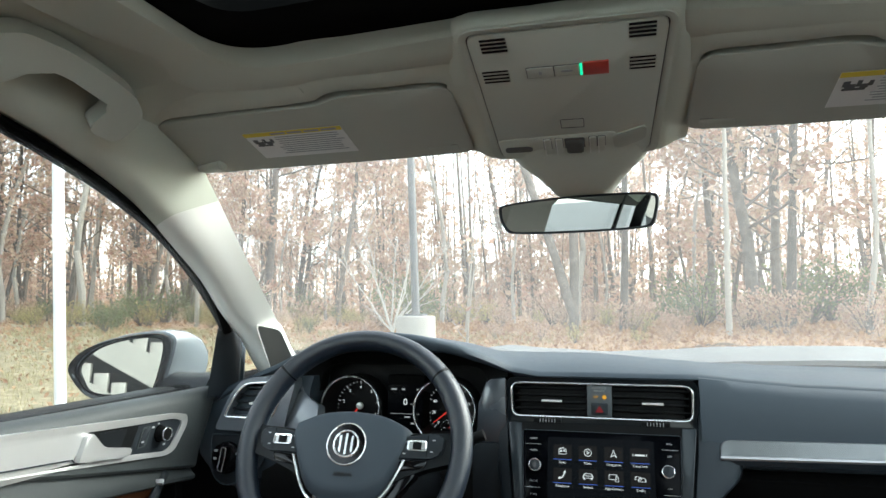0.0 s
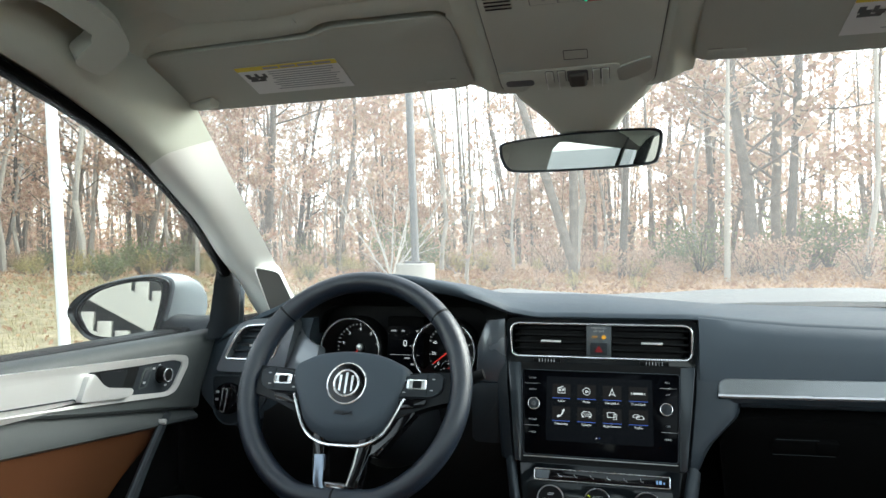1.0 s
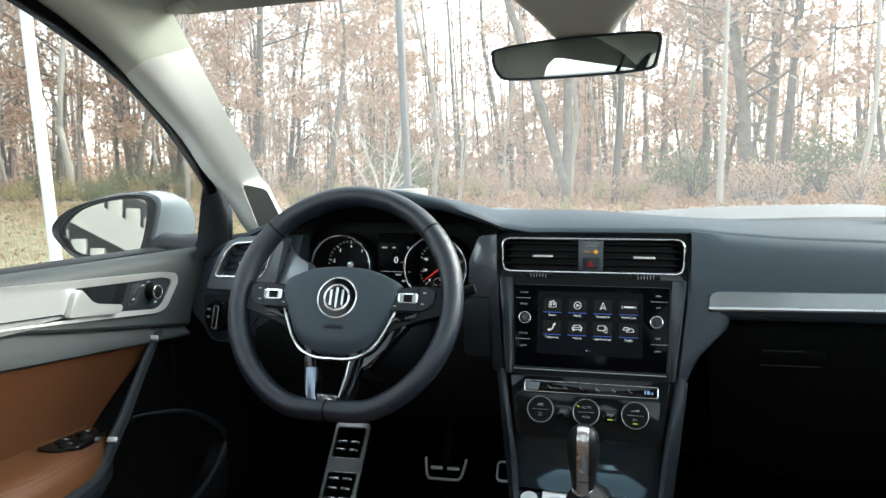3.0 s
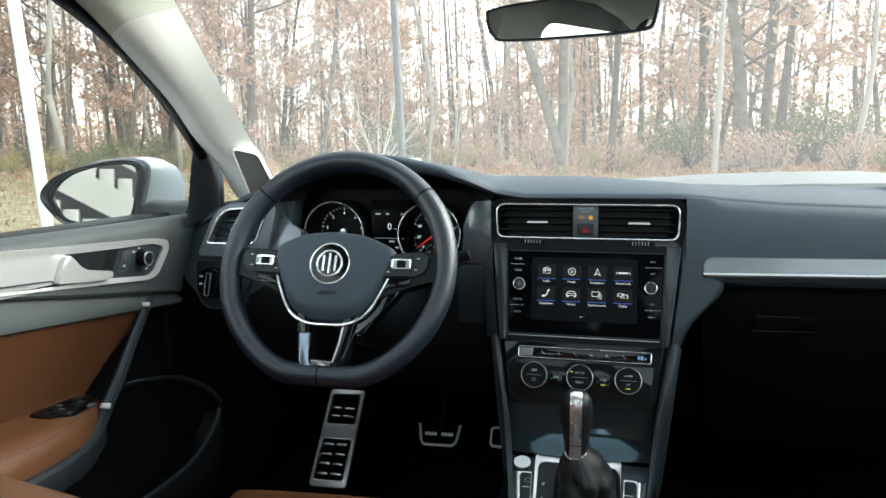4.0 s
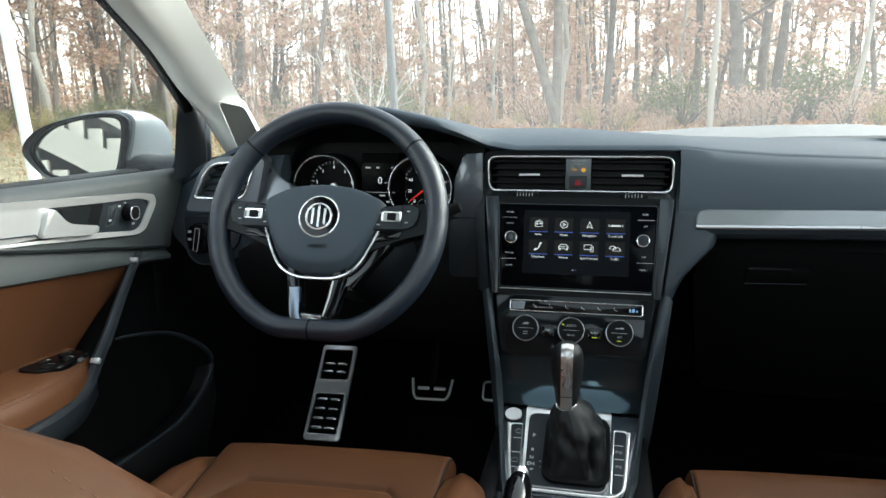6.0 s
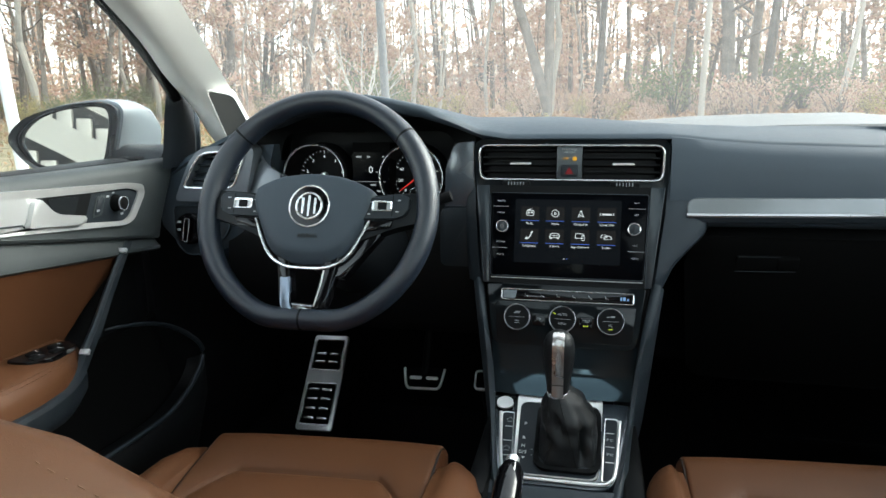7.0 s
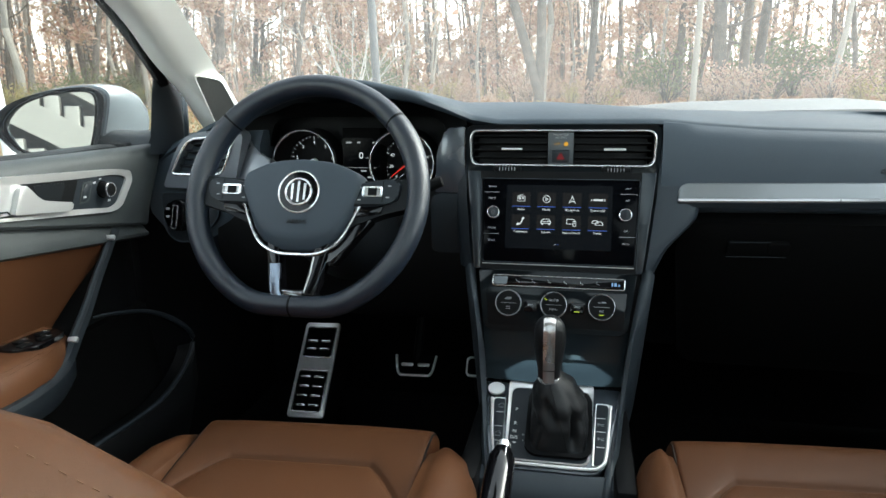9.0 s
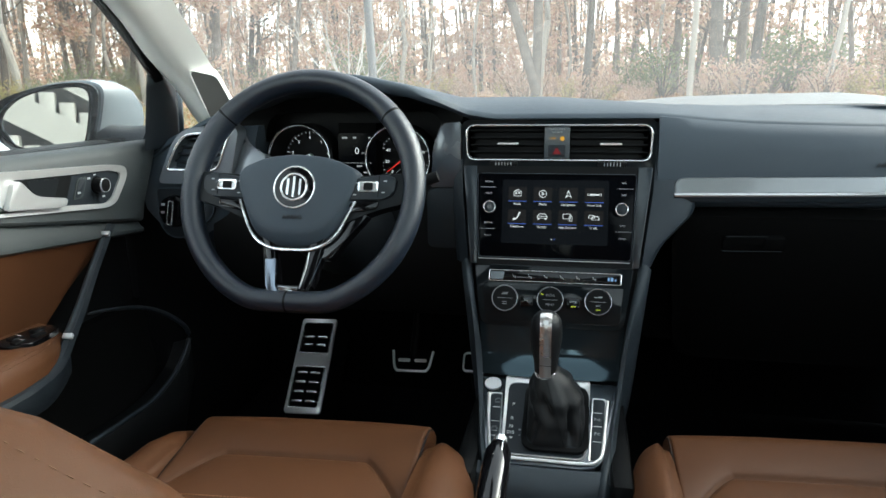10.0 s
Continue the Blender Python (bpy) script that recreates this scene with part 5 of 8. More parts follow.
def build_selector():
    s = thing("gear_selector", (0.012, 0.875, 0.475), "gear selector with a silver-faced knob and black leather boot", "gear selector")
    base, top = Vector((0.014, 0.876, 0.490)), Vector((-0.002, 0.863, 0.574))
    u0, v0 = Vector((1, 0, 0)), Vector((0, 0.9285, 0.3714))
    rows = []
    for i in range(33):
        t = i / 32
        k = t ** 4.2
        c = base.lerp(top, t) + Vector((0.006 * math.sin(t * 3.1), 0, 0))
        a, b = 0.0405 + (0.014 - 0.0405) * k - 0.006 * t, 0.053 + (0.014 - 0.053) * (0.55 * k + 0.45 * t)
        row = []
        for j in range(72):
            q = 2 * math.pi * j / 72
            e = 0.42 + 0.58 * min(1, t * 1.6)
            cx, cy = math.copysign(abs(math.cos(q)) ** e, math.cos(q)), math.copysign(abs(math.sin(q)) ** e, math.sin(q))
            up = math.sin(math.pi * min(1.0, 0.08 + t * 0.95)) ** 0.8
            fold = 1 + up * (0.030 * math.sin(6 * q + 0.9 + 2.2 * t) + 0.022 * math.sin(11 * q + 2.4 - 3.0 * t) - 0.52 * math.exp(-((q - 5.22 - 0.75 * (t - 0.25)) / 0.20) ** 2) * math.exp(-((t - 0.22) / 0.30) ** 2)
                             - 0.16 * math.exp(-((q - 3.95 - 0.3 * t) / 0.14) ** 2) * math.exp(-((t - 0.15) / 0.35) ** 2) - 0.20 * math.exp(-((q - 4.45 + 0.9 * (t - 0.6)) / 0.16) ** 2) * math.exp(-((t - 0.62) / 0.22) ** 2)
                             + 0.05 * math.exp(-((q - 4.75) / 0.25) ** 2) + 0.055 * math.sin(17 * t + 3 * q) * min(1.0, 2 * t))
            row.append(c + u0 * a * cx * fold + v0 * b * cy * fold)
        rows.append(row)
    part("boot", loft(rows), BOOTHIDE, s, "creased black leather boot", angle=60)
    pts = [rows[i][55] + Vector((0, -0.0006, 0.0003)) for i in range(1, 32)]
    part("seam", tube(pts, 0.0006, 5), BLACK, s)
    part("boot_frame", frame_ring(axes(base, (1, 0, 0), v0), rrect(0.094, 0.122, 0.02, 6), rrect(0.080, 0.106, 0.016, 6), -0.002, 0.006, lip=0.002), BLACK, s)
    # knob: leather sides, silver face
    prof = [(-0.008, 0.0150, 0.0165), (0.000, 0.0158, 0.0170), (0.012, 0.0170, 0.0180), (0.026, 0.0192, 0.0200), (0.048, 0.0218, 0.0225), (0.066, 0.0215, 0.0222), (0.077, 0.0185, 0.0190), (0.084, 0.0120, 0.0122), (0.0865, 0.0040, 0.0042)]
    ax = Vector((0, -0.10, 1)).normalized()
    side, fwd = Vector((1, 0, 0)), Vector((0, 1, 0.10)).normalized()
    k0 = Vector((-0.002, 0.862, 0.576))

    def ringrow(h, a, b, j0=0, j1=36):
        return [k0 + ax * h + side * a * math.cos(2 * math.pi * j / 36) + fwd * b * math.sin(2 * math.pi * j / 36) for j in range(j0, j1)]
    hs = smooth_path([(h, a, b) for h, a, b in prof], 3)
    part("knob", loft([ringrow(*h) for h in hs]), BOOTHIDE, s, "black leather-sided knob")
    face = []
    for h, a, b in [tuple(p) for p in hs]:
        q = math.asin(min(0.9, 0.0078 / max(a, 0.0078)))
        arc = steps(-math.pi / 2 - q, -math.pi / 2 + q, 7)
        face.append([k0 + ax * (h + 0.0006) + side * a * math.cos(j) * 1.02 + fwd * b * 1.05 * math.sin(j) for j in arc] + [k0 + ax * h + side * a * 0.9 * math.cos(j) + fwd * b * 0.8 * math.sin(j) for j in arc[::-1]])
    part("face", loft(face), KNOBFACE, s, "silver knob face")
    part("collar", loft([ringrow(h, a, a * 1.06) for h, a in ((-0.012, 0.0120), (-0.011, 0.0150), (-0.004, 0.0160), (-0.003, 0.0150))]), CHROME, s, "narrow chrome collar")
    part("face_joint", tube([k0 + ax * 0.013 + side * x + fwd * -0.0193 for x in (-0.0078, 0.0, 0.0078)], 0.0005, 6), BLACK, s)


def build_handbrake():
    h = thing("handbrake", (-0.05, 0.5, 0.40), "black handbrake lever with a chrome button and strip", "handbrake")
    a, b = Vector((-0.046, 0.676, 0.556)), Vector((-0.050, 0.40, 0.470))
    d = (b - a)
    pts = [a + d * t for t in (0, 0.04, 0.12, 0.4, 0.7, 1.0)]
    part("grip", tube(pts, [0.0105, 0.0150, 0.0165, 0.0170, 0.0165, 0.016], 20), PIANO, h)
    part("button", tube([a - d.normalized() * 0.012, a - d.normalized() * 0.010, a + d * 0.03], [0.006, 0.0085, 0.0085], 16), CHROME, h, "chrome release button")
    strip = [p + Vector((0.002, 0, 0.0142)) for p in pts[1:]]
    part("strip", tube([p + Vector((0.003, 0, -0.0004)) for p in strip], 0.0014, 12), DARKCHROME, h, "narrow chrome strip")
    part("bracket", box(Matrix.Translation((-0.05, 0.42, 0.43)), 0.036, 0.10, 0.09, 0.01), BLACK, h)


build_console()
build_selector()
build_handbrake()


# ---------------------------------------------------------------- steering wheel
def build_wheel():
    w = thing("steering_wheel", (-0.351, 0.855, 0.823), "black leather steering wheel with flat bottom and silver accents", "steering wheel")
    th = radians(24)
    m = axes((-0.351, 0.855, 0.823), (1, 0, 0), (0, math.sin(th), math.cos(th)))
    rim_r = 0.0165
    path = []
    N = 96
    for i in range(N):
        a = 2 * math.pi * i / N
        r = 0.1825 - rim_r
        x, y = r * math.sin(a), r * math.cos(a)
        flat = -(0.1735 - rim_r)
        path.append(Vector((x, max(y, flat), 0)))      # flat bottom, its corners blended below
    for _ in range(3):
        path = [(path[i - 1] + path[i] * 2 + path[(i + 1) % N]) / 4 if path[i].y < -0.10 else path[i] for i in range(N)]
    pts = [m @ p for p in path]
    zz = m.to_3x3() @ Vector((0, 0, 1))

    def wheel_tube(ps, r, closed, sides=18, wide=1.0):
        rows = []
        k = len(ps)
        for i in range(k):
            d = (ps[(i + 1) % k] - ps[i - 1]) if closed else (ps[min(i + 1, k - 1)] - ps[max(i - 1, 0)])
            d.normalize()
            u = d.cross(zz).normalized()
            rr = r[i] if isinstance(r, list) else r
            rows.append([ps[i] + rr * (0.94 * math.cos(q) * u + 1.10 * math.sin(q) * zz) for q in [2 * math.pi * j / sides for j in range(sides)]])
        return ring_loft(rows) if closed else loft(rows)
    # grip swells at the thumb rests
    rr = []
    for i in range(N):
        a = 360 * i / N
        k = max(0, 1 - abs((a if a < 180 else 360 - a) - 62) / 26)
        rr.append(rim_r * (1 + 0.07 * k))
    rim = part("rim", wheel_tube(pts, rr, True, 20), WHEELHIDE, w, "black leather rim")
    for a in (47, -47, 180):
        q = radians(a)
        i = int(round((a % 360) / 360 * N)) % N
        seg = [pts[i - 1].lerp(pts[i], 0.85), pts[i], pts[i].lerp(pts[(i + 1) % N], 0.15)]
        part("seam", wheel_tube(seg, rr[i] * 1.012, False, 20), BLACK, rim)
    # spokes: gloss black arms
    for s in (-1, 1):
        arm = [(s * 0.070, 0.018), (s * 0.100, 0.022), (s * 0.155, 0.026), (s * 0.160, -0.016), (s * 0.120, -0.026), (s * 0.085, -0.040), (s * 0.065, -0.050)]
        sp = part("spoke", prism(m, rpoly(arm, 0.006, 3), -0.018, 0.006, 0.004), SATINBLACK, w, "dark spoke with keys")
        pod = [(s * 0.072, 0.014), (s * 0.130, 0.022), (s * 0.144, 0.016), (s * 0.140, -0.006), (s * 0.126, -0.013), (s * 0.074, -0.017)]
        kp = part("key_pad", prism(m, rpoly(pod, 0.005, 3), 0.002, 0.014, 0.003), SOFT2, sp, "pad of dark keys")
        q = m @ Matrix.Translation((s * 0.1045, 0.0035, 0.0145))
        part("rocker_frame", frame_ring(q, rrect(0.029, 0.0145, 0.003), rrect(0.0235, 0.0100, 0.002), -0.002, 0.002, lip=0.0006), CHROME, kp, "chrome rocker frame")
        part("rocker", prism(q, rrect(0.0125, 0.010, 0.001), -0.002, 0.003, 0.001), BLACK, kp)
        part("rocker_field", prism(q, rrect(0.0240, 0.0100, 0.002), -0.002, 0.0002), SILVER, kp)
        for kx, ky in ((0.128, 0.012), (0.126, -0.004), (0.086, 0.009), (0.086, -0.008)):
            part("key_print", bars(m @ Matrix.Translation((s * kx, ky, 0.0141)), [(-0.0022, 0.0022, 0.0, 0.0016)]), GREYPRINT, kp)
        part("key_split", tube([m @ Vector((s * 0.119, y, 0.0141)) for y in (0.019, 0.003, -0.011)], 0.0005, 5), RUBBERSHADE, kp)
        low = [(s * 0.076, -0.018), (s * 0.120, -0.0145), (s * 0.116, -0.026), (s * 0.080, -0.032)]
        part("lower_key", prism(m, rpoly(low, 0.004, 3), -0.004, 0.009, 0.003), PIANO, sp)
    # lower twin spoke in gloss black with silver edges
    for s in (-1, 1):
        out = [(s * 0.028, -0.072), (s * 0.047, -0.066), (s * 0.033, -0.140), (s * 0.022, -0.152), (s * 0.017, -0.134)]
        part("lower_spoke", prism(m, rpoly(out, 0.004, 3), -0.014, 0.008, 0.004), PIANO, w, "gloss black lower spoke")
    part("lower_bridge", prism(m, rpoly([(-0.030, -0.134), (0.030, -0.134), (0.026, -0.156), (-0.026, -0.156)], 0.006, 3), -0.012, 0.007, 0.004), PIANO, w)
    # gloss flanks below the bright edge, from the side spokes to the lower spoke
    for s in (1,):
        fl = [(s * 0.086, -0.020), (s * 0.104, -0.034), (s * 0.086, -0.056), (s * 0.054, -0.098), (s * 0.040, -0.098), (s * 0.034, -0.078), (s * 0.060, -0.060)]
        part("flank", prism(m, rpoly(fl, 0.003, 3), -0.016, 0.004, 0.003), PIANO, w, "gloss black flank")
    sv = [(-0.0368, -0.0995), (-0.0288, -0.1015), (-0.0208, -0.0985), (-0.0182, -0.1380), (-0.0125, -0.1465), (0.016, -0.1485), (0.014, -0.1505), (-0.020, -0.1500), (-0.0268, -0.1470), (-0.0312, -0.1385)]
    part("silver_accent", prism(m, rpoly(sv, 0.003, 3), 0.004, 0.0105, 0.0012), ACCENT, w, "silver L-shaped accent")
    part("silver_edge", tube([m @ Vector(p) for p in ((0.0268, -0.089, 0.0088), (0.0243, -0.1122, 0.0092), (0.0176, -0.1395, 0.0092))], 0.0011, 6), SILVER, w, "thin silver edge")
    part("silver_edge", tube([m @ Vector(p) for p in ((0.0450, -0.0945, 0.0072), (0.0373, -0.1176, 0.0078), (0.0321, -0.1366, 0.0074))], 0.0006, 6), SOFT, w)
    part("lower_inlay", prism(m, rpoly([(-0.0165, -0.1368), (0.0158, -0.1368), (0.0131, -0.1440), (-0.0120, -0.1440)], 0.002, 3), 0.002, 0.0078, 0.001), DARKCHROME, w, "small silver inlay")
    # airbag cover: domed shield
    sh = [(-0.092, 0.026), (-0.050, 0.045), (0.0, 0.050), (0.050, 0.045), (0.092, 0.026), (0.090, 0.000), (0.062, -0.060), (0.035, -0.079), (0.0, -0.082), (-0.035, -0.079), (-0.062, -0.060), (-0.090, 0.000)]
    base = rpoly(sh, 0.016, 5)
    rows = []
    # a dark rolled lip below, then the nearly flat face
    for k, f, z in ((1.0, 1.0, -0.01), (1.0, 1.0, 0.004), (0.99, 0.985, 0.0075), (0.965, 0.93, 0.0135), (0.94, 0.865, 0.0175), (0.90, 0.835, 0.0192), (0.80, 0.76, 0.0202), (0.60, 0.58, 0.0212), (0.35, 0.34, 0.0220), (0.10, 0.10, 0.0225)):
        rows.append([m @ Vector((x * k, (y - 0.02) * (f if y < 0.02 else k) + 0.02, z)) for x, y in base])
    part("airbag_cover", loft(rows), SOFT, w, "dark grey airbag cover")
    rimp = [p for p in smooth_path([(x * 1.02, (y + 0.005) * 1.035 - 0.005, 0.009) for x, y in [(-0.0935, 0.012), (-0.088, -0.006), (-0.062, -0.060), (-0.035, -0.0800), (0, -0.0835), (0.035, -0.0800), (0.062, -0.060), (0.088, -0.006), (0.0935, 0.012)]], 6)]
    part("bright_edge", tube([m @ p for p in rimp], 0.0022, 8), CHROME, w, "chrome edge below the cover")
    # round badge, plain
    b = m @ Matrix.Translation((0.001, -0.001, 0.0212))
    bd = part("badge", disc(b, 0.0300, -0.006, 0.0025, 0.001, 48), PIANO, w, "round black and chrome badge")
    part("outer_ring", bead(b, circle(0.0294, 56), 0.0020, 0.0014), CHROME, bd)
    part("inner_ring", bead(b, circle(0.0185, 56), 0.0030, 0.0018), CHROME, bd, "chrome ring")
    part("badge_face", disc(b, 0.0170, 0.001, 0.0034, 0.0010, 40), PIANO, bd)
    for x, y, L, a in ((-0.009, 0.0, 0.023, 90), (0.0, 0.0, 0.030, 90), (0.009, 0.0, 0.023, 90)):
        part("badge_bar", prism(b @ Matrix.Translation((x, y, 0.0038)) @ Matrix.Rotation(radians(a), 4, "Z"), [(-L / 2, -0.0014), (L / 2, -0.0018), (L / 2, 0.0018), (-L / 2, 0.0014)], -0.001, 0.0006), CHROME, bd)
    lettering("embossed_word", "AIRBAG", m @ Matrix.Translation((0.002, -0.043, 0.0212)), 0.0084, ETCH, w, lift=0.0012)
    # column, stalks
    part("column_cover", loft([[m @ Vector((a * math.cos(q), b_ * math.sin(q) - 0.01, z)) for q in [2 * math.pi * j / 24 for j in range(24)]] for z, a, b_ in ((-0.02, 0.045, 0.045), (-0.05, 0.062, 0.060), (-0.11, 0.075, 0.070), (-0.22, 0.085, 0.080))]), SATINBLACK, w)
    for s in (-1, 1):
        part("stalk", tube([m @ Vector(p) for p in ((s * 0.06, 0.0, -0.06), (s * 0.12, 0.012 + 0.008 * s, -0.055), (s * 0.165, 0.016 + 0.014 * s, -0.05), (s * (0.170 if s < 0 else 0.187), 0.020 + 0.018 * s, -0.048))], [0.007, 0.0065, 0.0085, 0.0080], 10), BLACK, w)


build_wheel()


# ---------------------------------------------------------------- driver's door
HANDLE = material("bright_satin_metal", (0.55, 0.55, 0.54), 0.30, metal=0.6, vary=0.04)


def build_door():
    d = thing("door_1", (-0.74, 0.45, 0.30), "closed driver's door with dark top, silver trim and tan leather", "door", kind="structure")
    part("shell", box(Matrix.Translation((-0.785, 0.47, 0.53)), 0.05, 1.10, 0.70, 0.01), BLACK, d)
    crease = lambda y: 0.800 - 0.175 * (y - 0.668) if y > 0.4 else 0.847
    foot = lambda y: 0.760 - 0.105 * (y - 0.66) if y > 0.4 else 0.787

    def strip(name, sec, mat, y0=-0.10, y1=0.986, n=44, label=""):
        """A moulding along the door; sec(y) gives its section; its front end rolls away outwards."""
        rows = []
        for i, y in enumerate(steps(y0, y1, n) + [y1 + 0.006, y1 + 0.010]):
            back = (0.0, 0.004, 0.014)[max(0, i - n + 1)]
            ahead = 0.54 * max(0.0, (y - 0.75) / 0.242) ** 2
            rows.append([(max(-0.775, x - back), y + ahead * max(0.0, z - 0.744), z - 0.012 * (y - 0.7) * (z > 0.80)) for x, z in sec(y)])
        return part(name, loft(rows), mat, d, label)
    # top roll and the band that carries the trim, ending in a crease that falls forward
    strip("top_roll", lambda y: [(-0.775, 0.866), (-0.750, 0.878), (-0.732, 0.881), (-0.719, 0.879), (-0.711, 0.873), (-0.707, 0.863), (-0.706, 0.84), (-0.705, min(0.82, crease(y) + 0.03)), (-0.701, crease(y) + 0.004), (-0.704, crease(y)), (-0.775, crease(y))], DOORSKIN)
    strip("lower_band", lambda y: [(-0.775, crease(y) - 0.001), (-0.711, crease(y) - 0.001), (-0.706, (crease(y) + foot(y)) / 2), (-0.701, foot(y) + 0.006), (-0.701, foot(y) + 0.001), (-0.708, foot(y) - 0.003), (-0.775, foot(y) - 0.003)], DOORSKIN, label="dark grey band with a crease above")
    # leather field
    strip("dark_field", lambda y: [(-0.775, 0.745), (-0.742, 0.738), (-0.743, 0.70), (-0.742, 0.55), (-0.775, 0.55)], BLACK)
    rows = []
    for f in steps(0, 1, 30):
        row = []
        for x, k in ((-0.765, 1.0), (-0.708, 1.0), (-0.716, 0.86), (-0.726, 0.55), (-0.731, 0.30), (-0.730, 0.0), (-0.765, 0.0)):
            y = -0.10 + f * (0.722 + 0.183 * k + 0.10)
            z = 0.58 + k * (foot(y) - 0.002 - 0.58)
            row.append((x, y, z))
        rows.append(row)
    # insert's shade is in the leather's colour
    part("leather_field", loft(rows), SHADETAN, d, "tan leather door insert")
    # armrest, widening backwards, with a dark edge below
    edge_x = lambda y: line(y, [(0.0, -0.643), (0.62, -0.643), (0.685, -0.651), (0.715, -0.662), (0.742, -0.676), (0.77, -0.692)])
    top = lambda y: 0.641 - 0.035 * (y - 0.60)
    rows, low = [], []
    for y in steps(-0.10, 0.762, 34):
        x, z = edge_x(y), top(y)
        rows.append([(-0.735, y, z + 0.002), (x - 0.030, y, z - 0.001), (x - 0.016, y, z - 0.004), (x - 0.007, y, z - 0.011), (x - 0.001, y, z - 0.024), (x - 0.002, y, z - 0.045), (-0.735, y, z - 0.065)])
        z -= 0.024
        low.append([(x - 0.006, y, z - 0.022), (x + 0.001, y, z - 0.021), (x + 0.003, y, z - 0.026), (x + 0.001, y, z - 0.048), (x - 0.012, y, z - 0.068), (-0.735, y, z - 0.085), (-0.735, y, z - 0.046)])
    a = part("armrest", loft(rows), TAN, d, "tan leather armrest with stitching")
    bm = None
    for i in range(70):
        y = 0.745 - i * 0.0085
        for o in (0.012, 0.017):
            bm = box(axes((edge_x(y) - o + 0.004, y, top(y) - 0.0093 + (o - 0.012) * 0.75), (0.12, 1, -0.035), (1, 0, -0.75)), 0.0040, 0.0006, 0.0010, bm=bm)
    part("stitching", bm, HEAVY, a)
    part("armrest_edge", loft(low), SOFT2, d, "dark grey edge below the armrest")
    # window switches
    sm = axes((-0.693, 0.706, 0.6395), (0.04, 1, -0.035), (-1, 0.04, 0.05))
    sw = part("switch_panel", prism(sm, rpoly([(-0.050, 0.022), (0.030, 0.020), (0.048, 0.006), (0.040, -0.012), (-0.020, -0.025), (-0.044, -0.010)], 0.008, 3), -0.006, 0.0016, 0.001), PIANO, d, "black window switch panel")
    for x, y in ((-0.026, -0.007), (-0.016, 0.009), (0.006, -0.008), (0.020, 0.008)):
        part("switch", box(sm @ Matrix.Translation((x, y, 0.002)), 0.019, 0.011, 0.004, 0.0015), BLACK, sw)
        part("switch_tip", box(sm @ Matrix.Translation((x + 0.005, y, 0.0042)), 0.0022, 0.007, 0.0006), CHROME, sw)
    # slanting grab bar: a slim dark blade with a lighter face and bright ends
    gp = smooth_path([(-0.706, 0.914, 0.752), (-0.701, 0.894, 0.738), (-0.690, 0.838, 0.690), (-0.680, 0.795, 0.652), (-0.673, 0.756, 0.620), (-0.671, 0.738, 0.603), (-0.660, 0.706, 0.594), (-0.651, 0.664, 0.591), (-0.644, 0.60, 0.592), (-0.644, 0.4, 0.60)], 6)
    rows = []
    for i, p in enumerate(gp):
        w = 0.0062 + 0.004 * min(1, i / 36)
        rows.append([p + Vector(v) * w for v in ((-0.9, -0.6, 0.5), (-0.2, -1.0, 0.7), (0.5, -0.7, 0.45), (0.7, 0.2, -0.15), (0.1, 0.7, -0.5), (-0.9, 0.5, -0.4))])
    gb = part("grab_bar", loft(rows), SOFT2, d, "dark slanting grab bar")
    part("lighter_face", loft([[p + Vector(v) * (0.0062 + 0.004 * min(1, i / 36)) for v in ((-1.15, -0.7, 0.6), (-0.2, -1.18, 0.85), (0.2, -1.05, 0.7), (-0.6, -0.7, 0.4))] for i, p in enumerate(gp[5:26])]), RAIL, gb)
    for i in (6, 24):
        part("bright_end", box(axes(gp[i] + Vector((0.002, -0.0075 - 0.001 * (i > 9), 0.0055)), (1, 0.25, 0), (0, 0.75, 0.66)), 0.014, 0.008, 0.006, 0.0012), SATIN, gb, "bright metal end piece")
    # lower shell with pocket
    # near-black colour stands in for the shade low on the door
    strip("lower_panel", lambda y: [(-0.765, 0.60), (-0.725, 0.60), (-0.715, 0.52), (-0.705, 0.46), (-0.70, 0.30), (-0.765, 0.28)], RUBBERSHADE)
    pk = smooth_path([(-0.678, 0.80, 0.640), (-0.672, 0.83, 0.636), (-0.668, 0.915, 0.612), (-0.664, 0.985, 0.570), (-0.662, 1.024, 0.525), (-0.661, 0.990, 0.483), (-0.658, 0.906, 0.456), (-0.656, 0.80, 0.458), (-0.654, 0.72, 0.462), (-0.65, 0.5, 0.455), (-0.65, 0.2, 0.45)], 5)
    part("pocket_lip", tube(pk, [0.0015 + 0.0002 * min(i, 14) for i in range(len(pk))], 10), SOFT2, d, "dark pocket rim")
    rows = [[(p.x, p.y, p.z), (p.x + 0.006, p.y - 0.004, p.z - 0.012), (p.x + 0.004, p.y, p.z - 0.07), (-0.70, p.y, 0.29), (-0.71, p.y, 0.29), (-0.695, p.y, p.z - 0.01)] for p in pk[21:]]
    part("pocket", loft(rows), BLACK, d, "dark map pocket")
    # silver trim panel, handle, lock key, mirror knob
    m = axes((-0.7045, 0, 0), (0, 1, 0), (0, 0, 1))
    outer = rpoly([(-0.10, 0.888), (0.40, 0.884), (0.927, 0.8485), (0.956, 0.842), (0.957, 0.826), (0.923, 0.787), (0.900, 0.783), (0.55, 0.823), (-0.10, 0.830)], [0.004, 0.05, 0.02, 0.012, 0.012, 0.012, 0.02, 0.05, 0.004], 4)
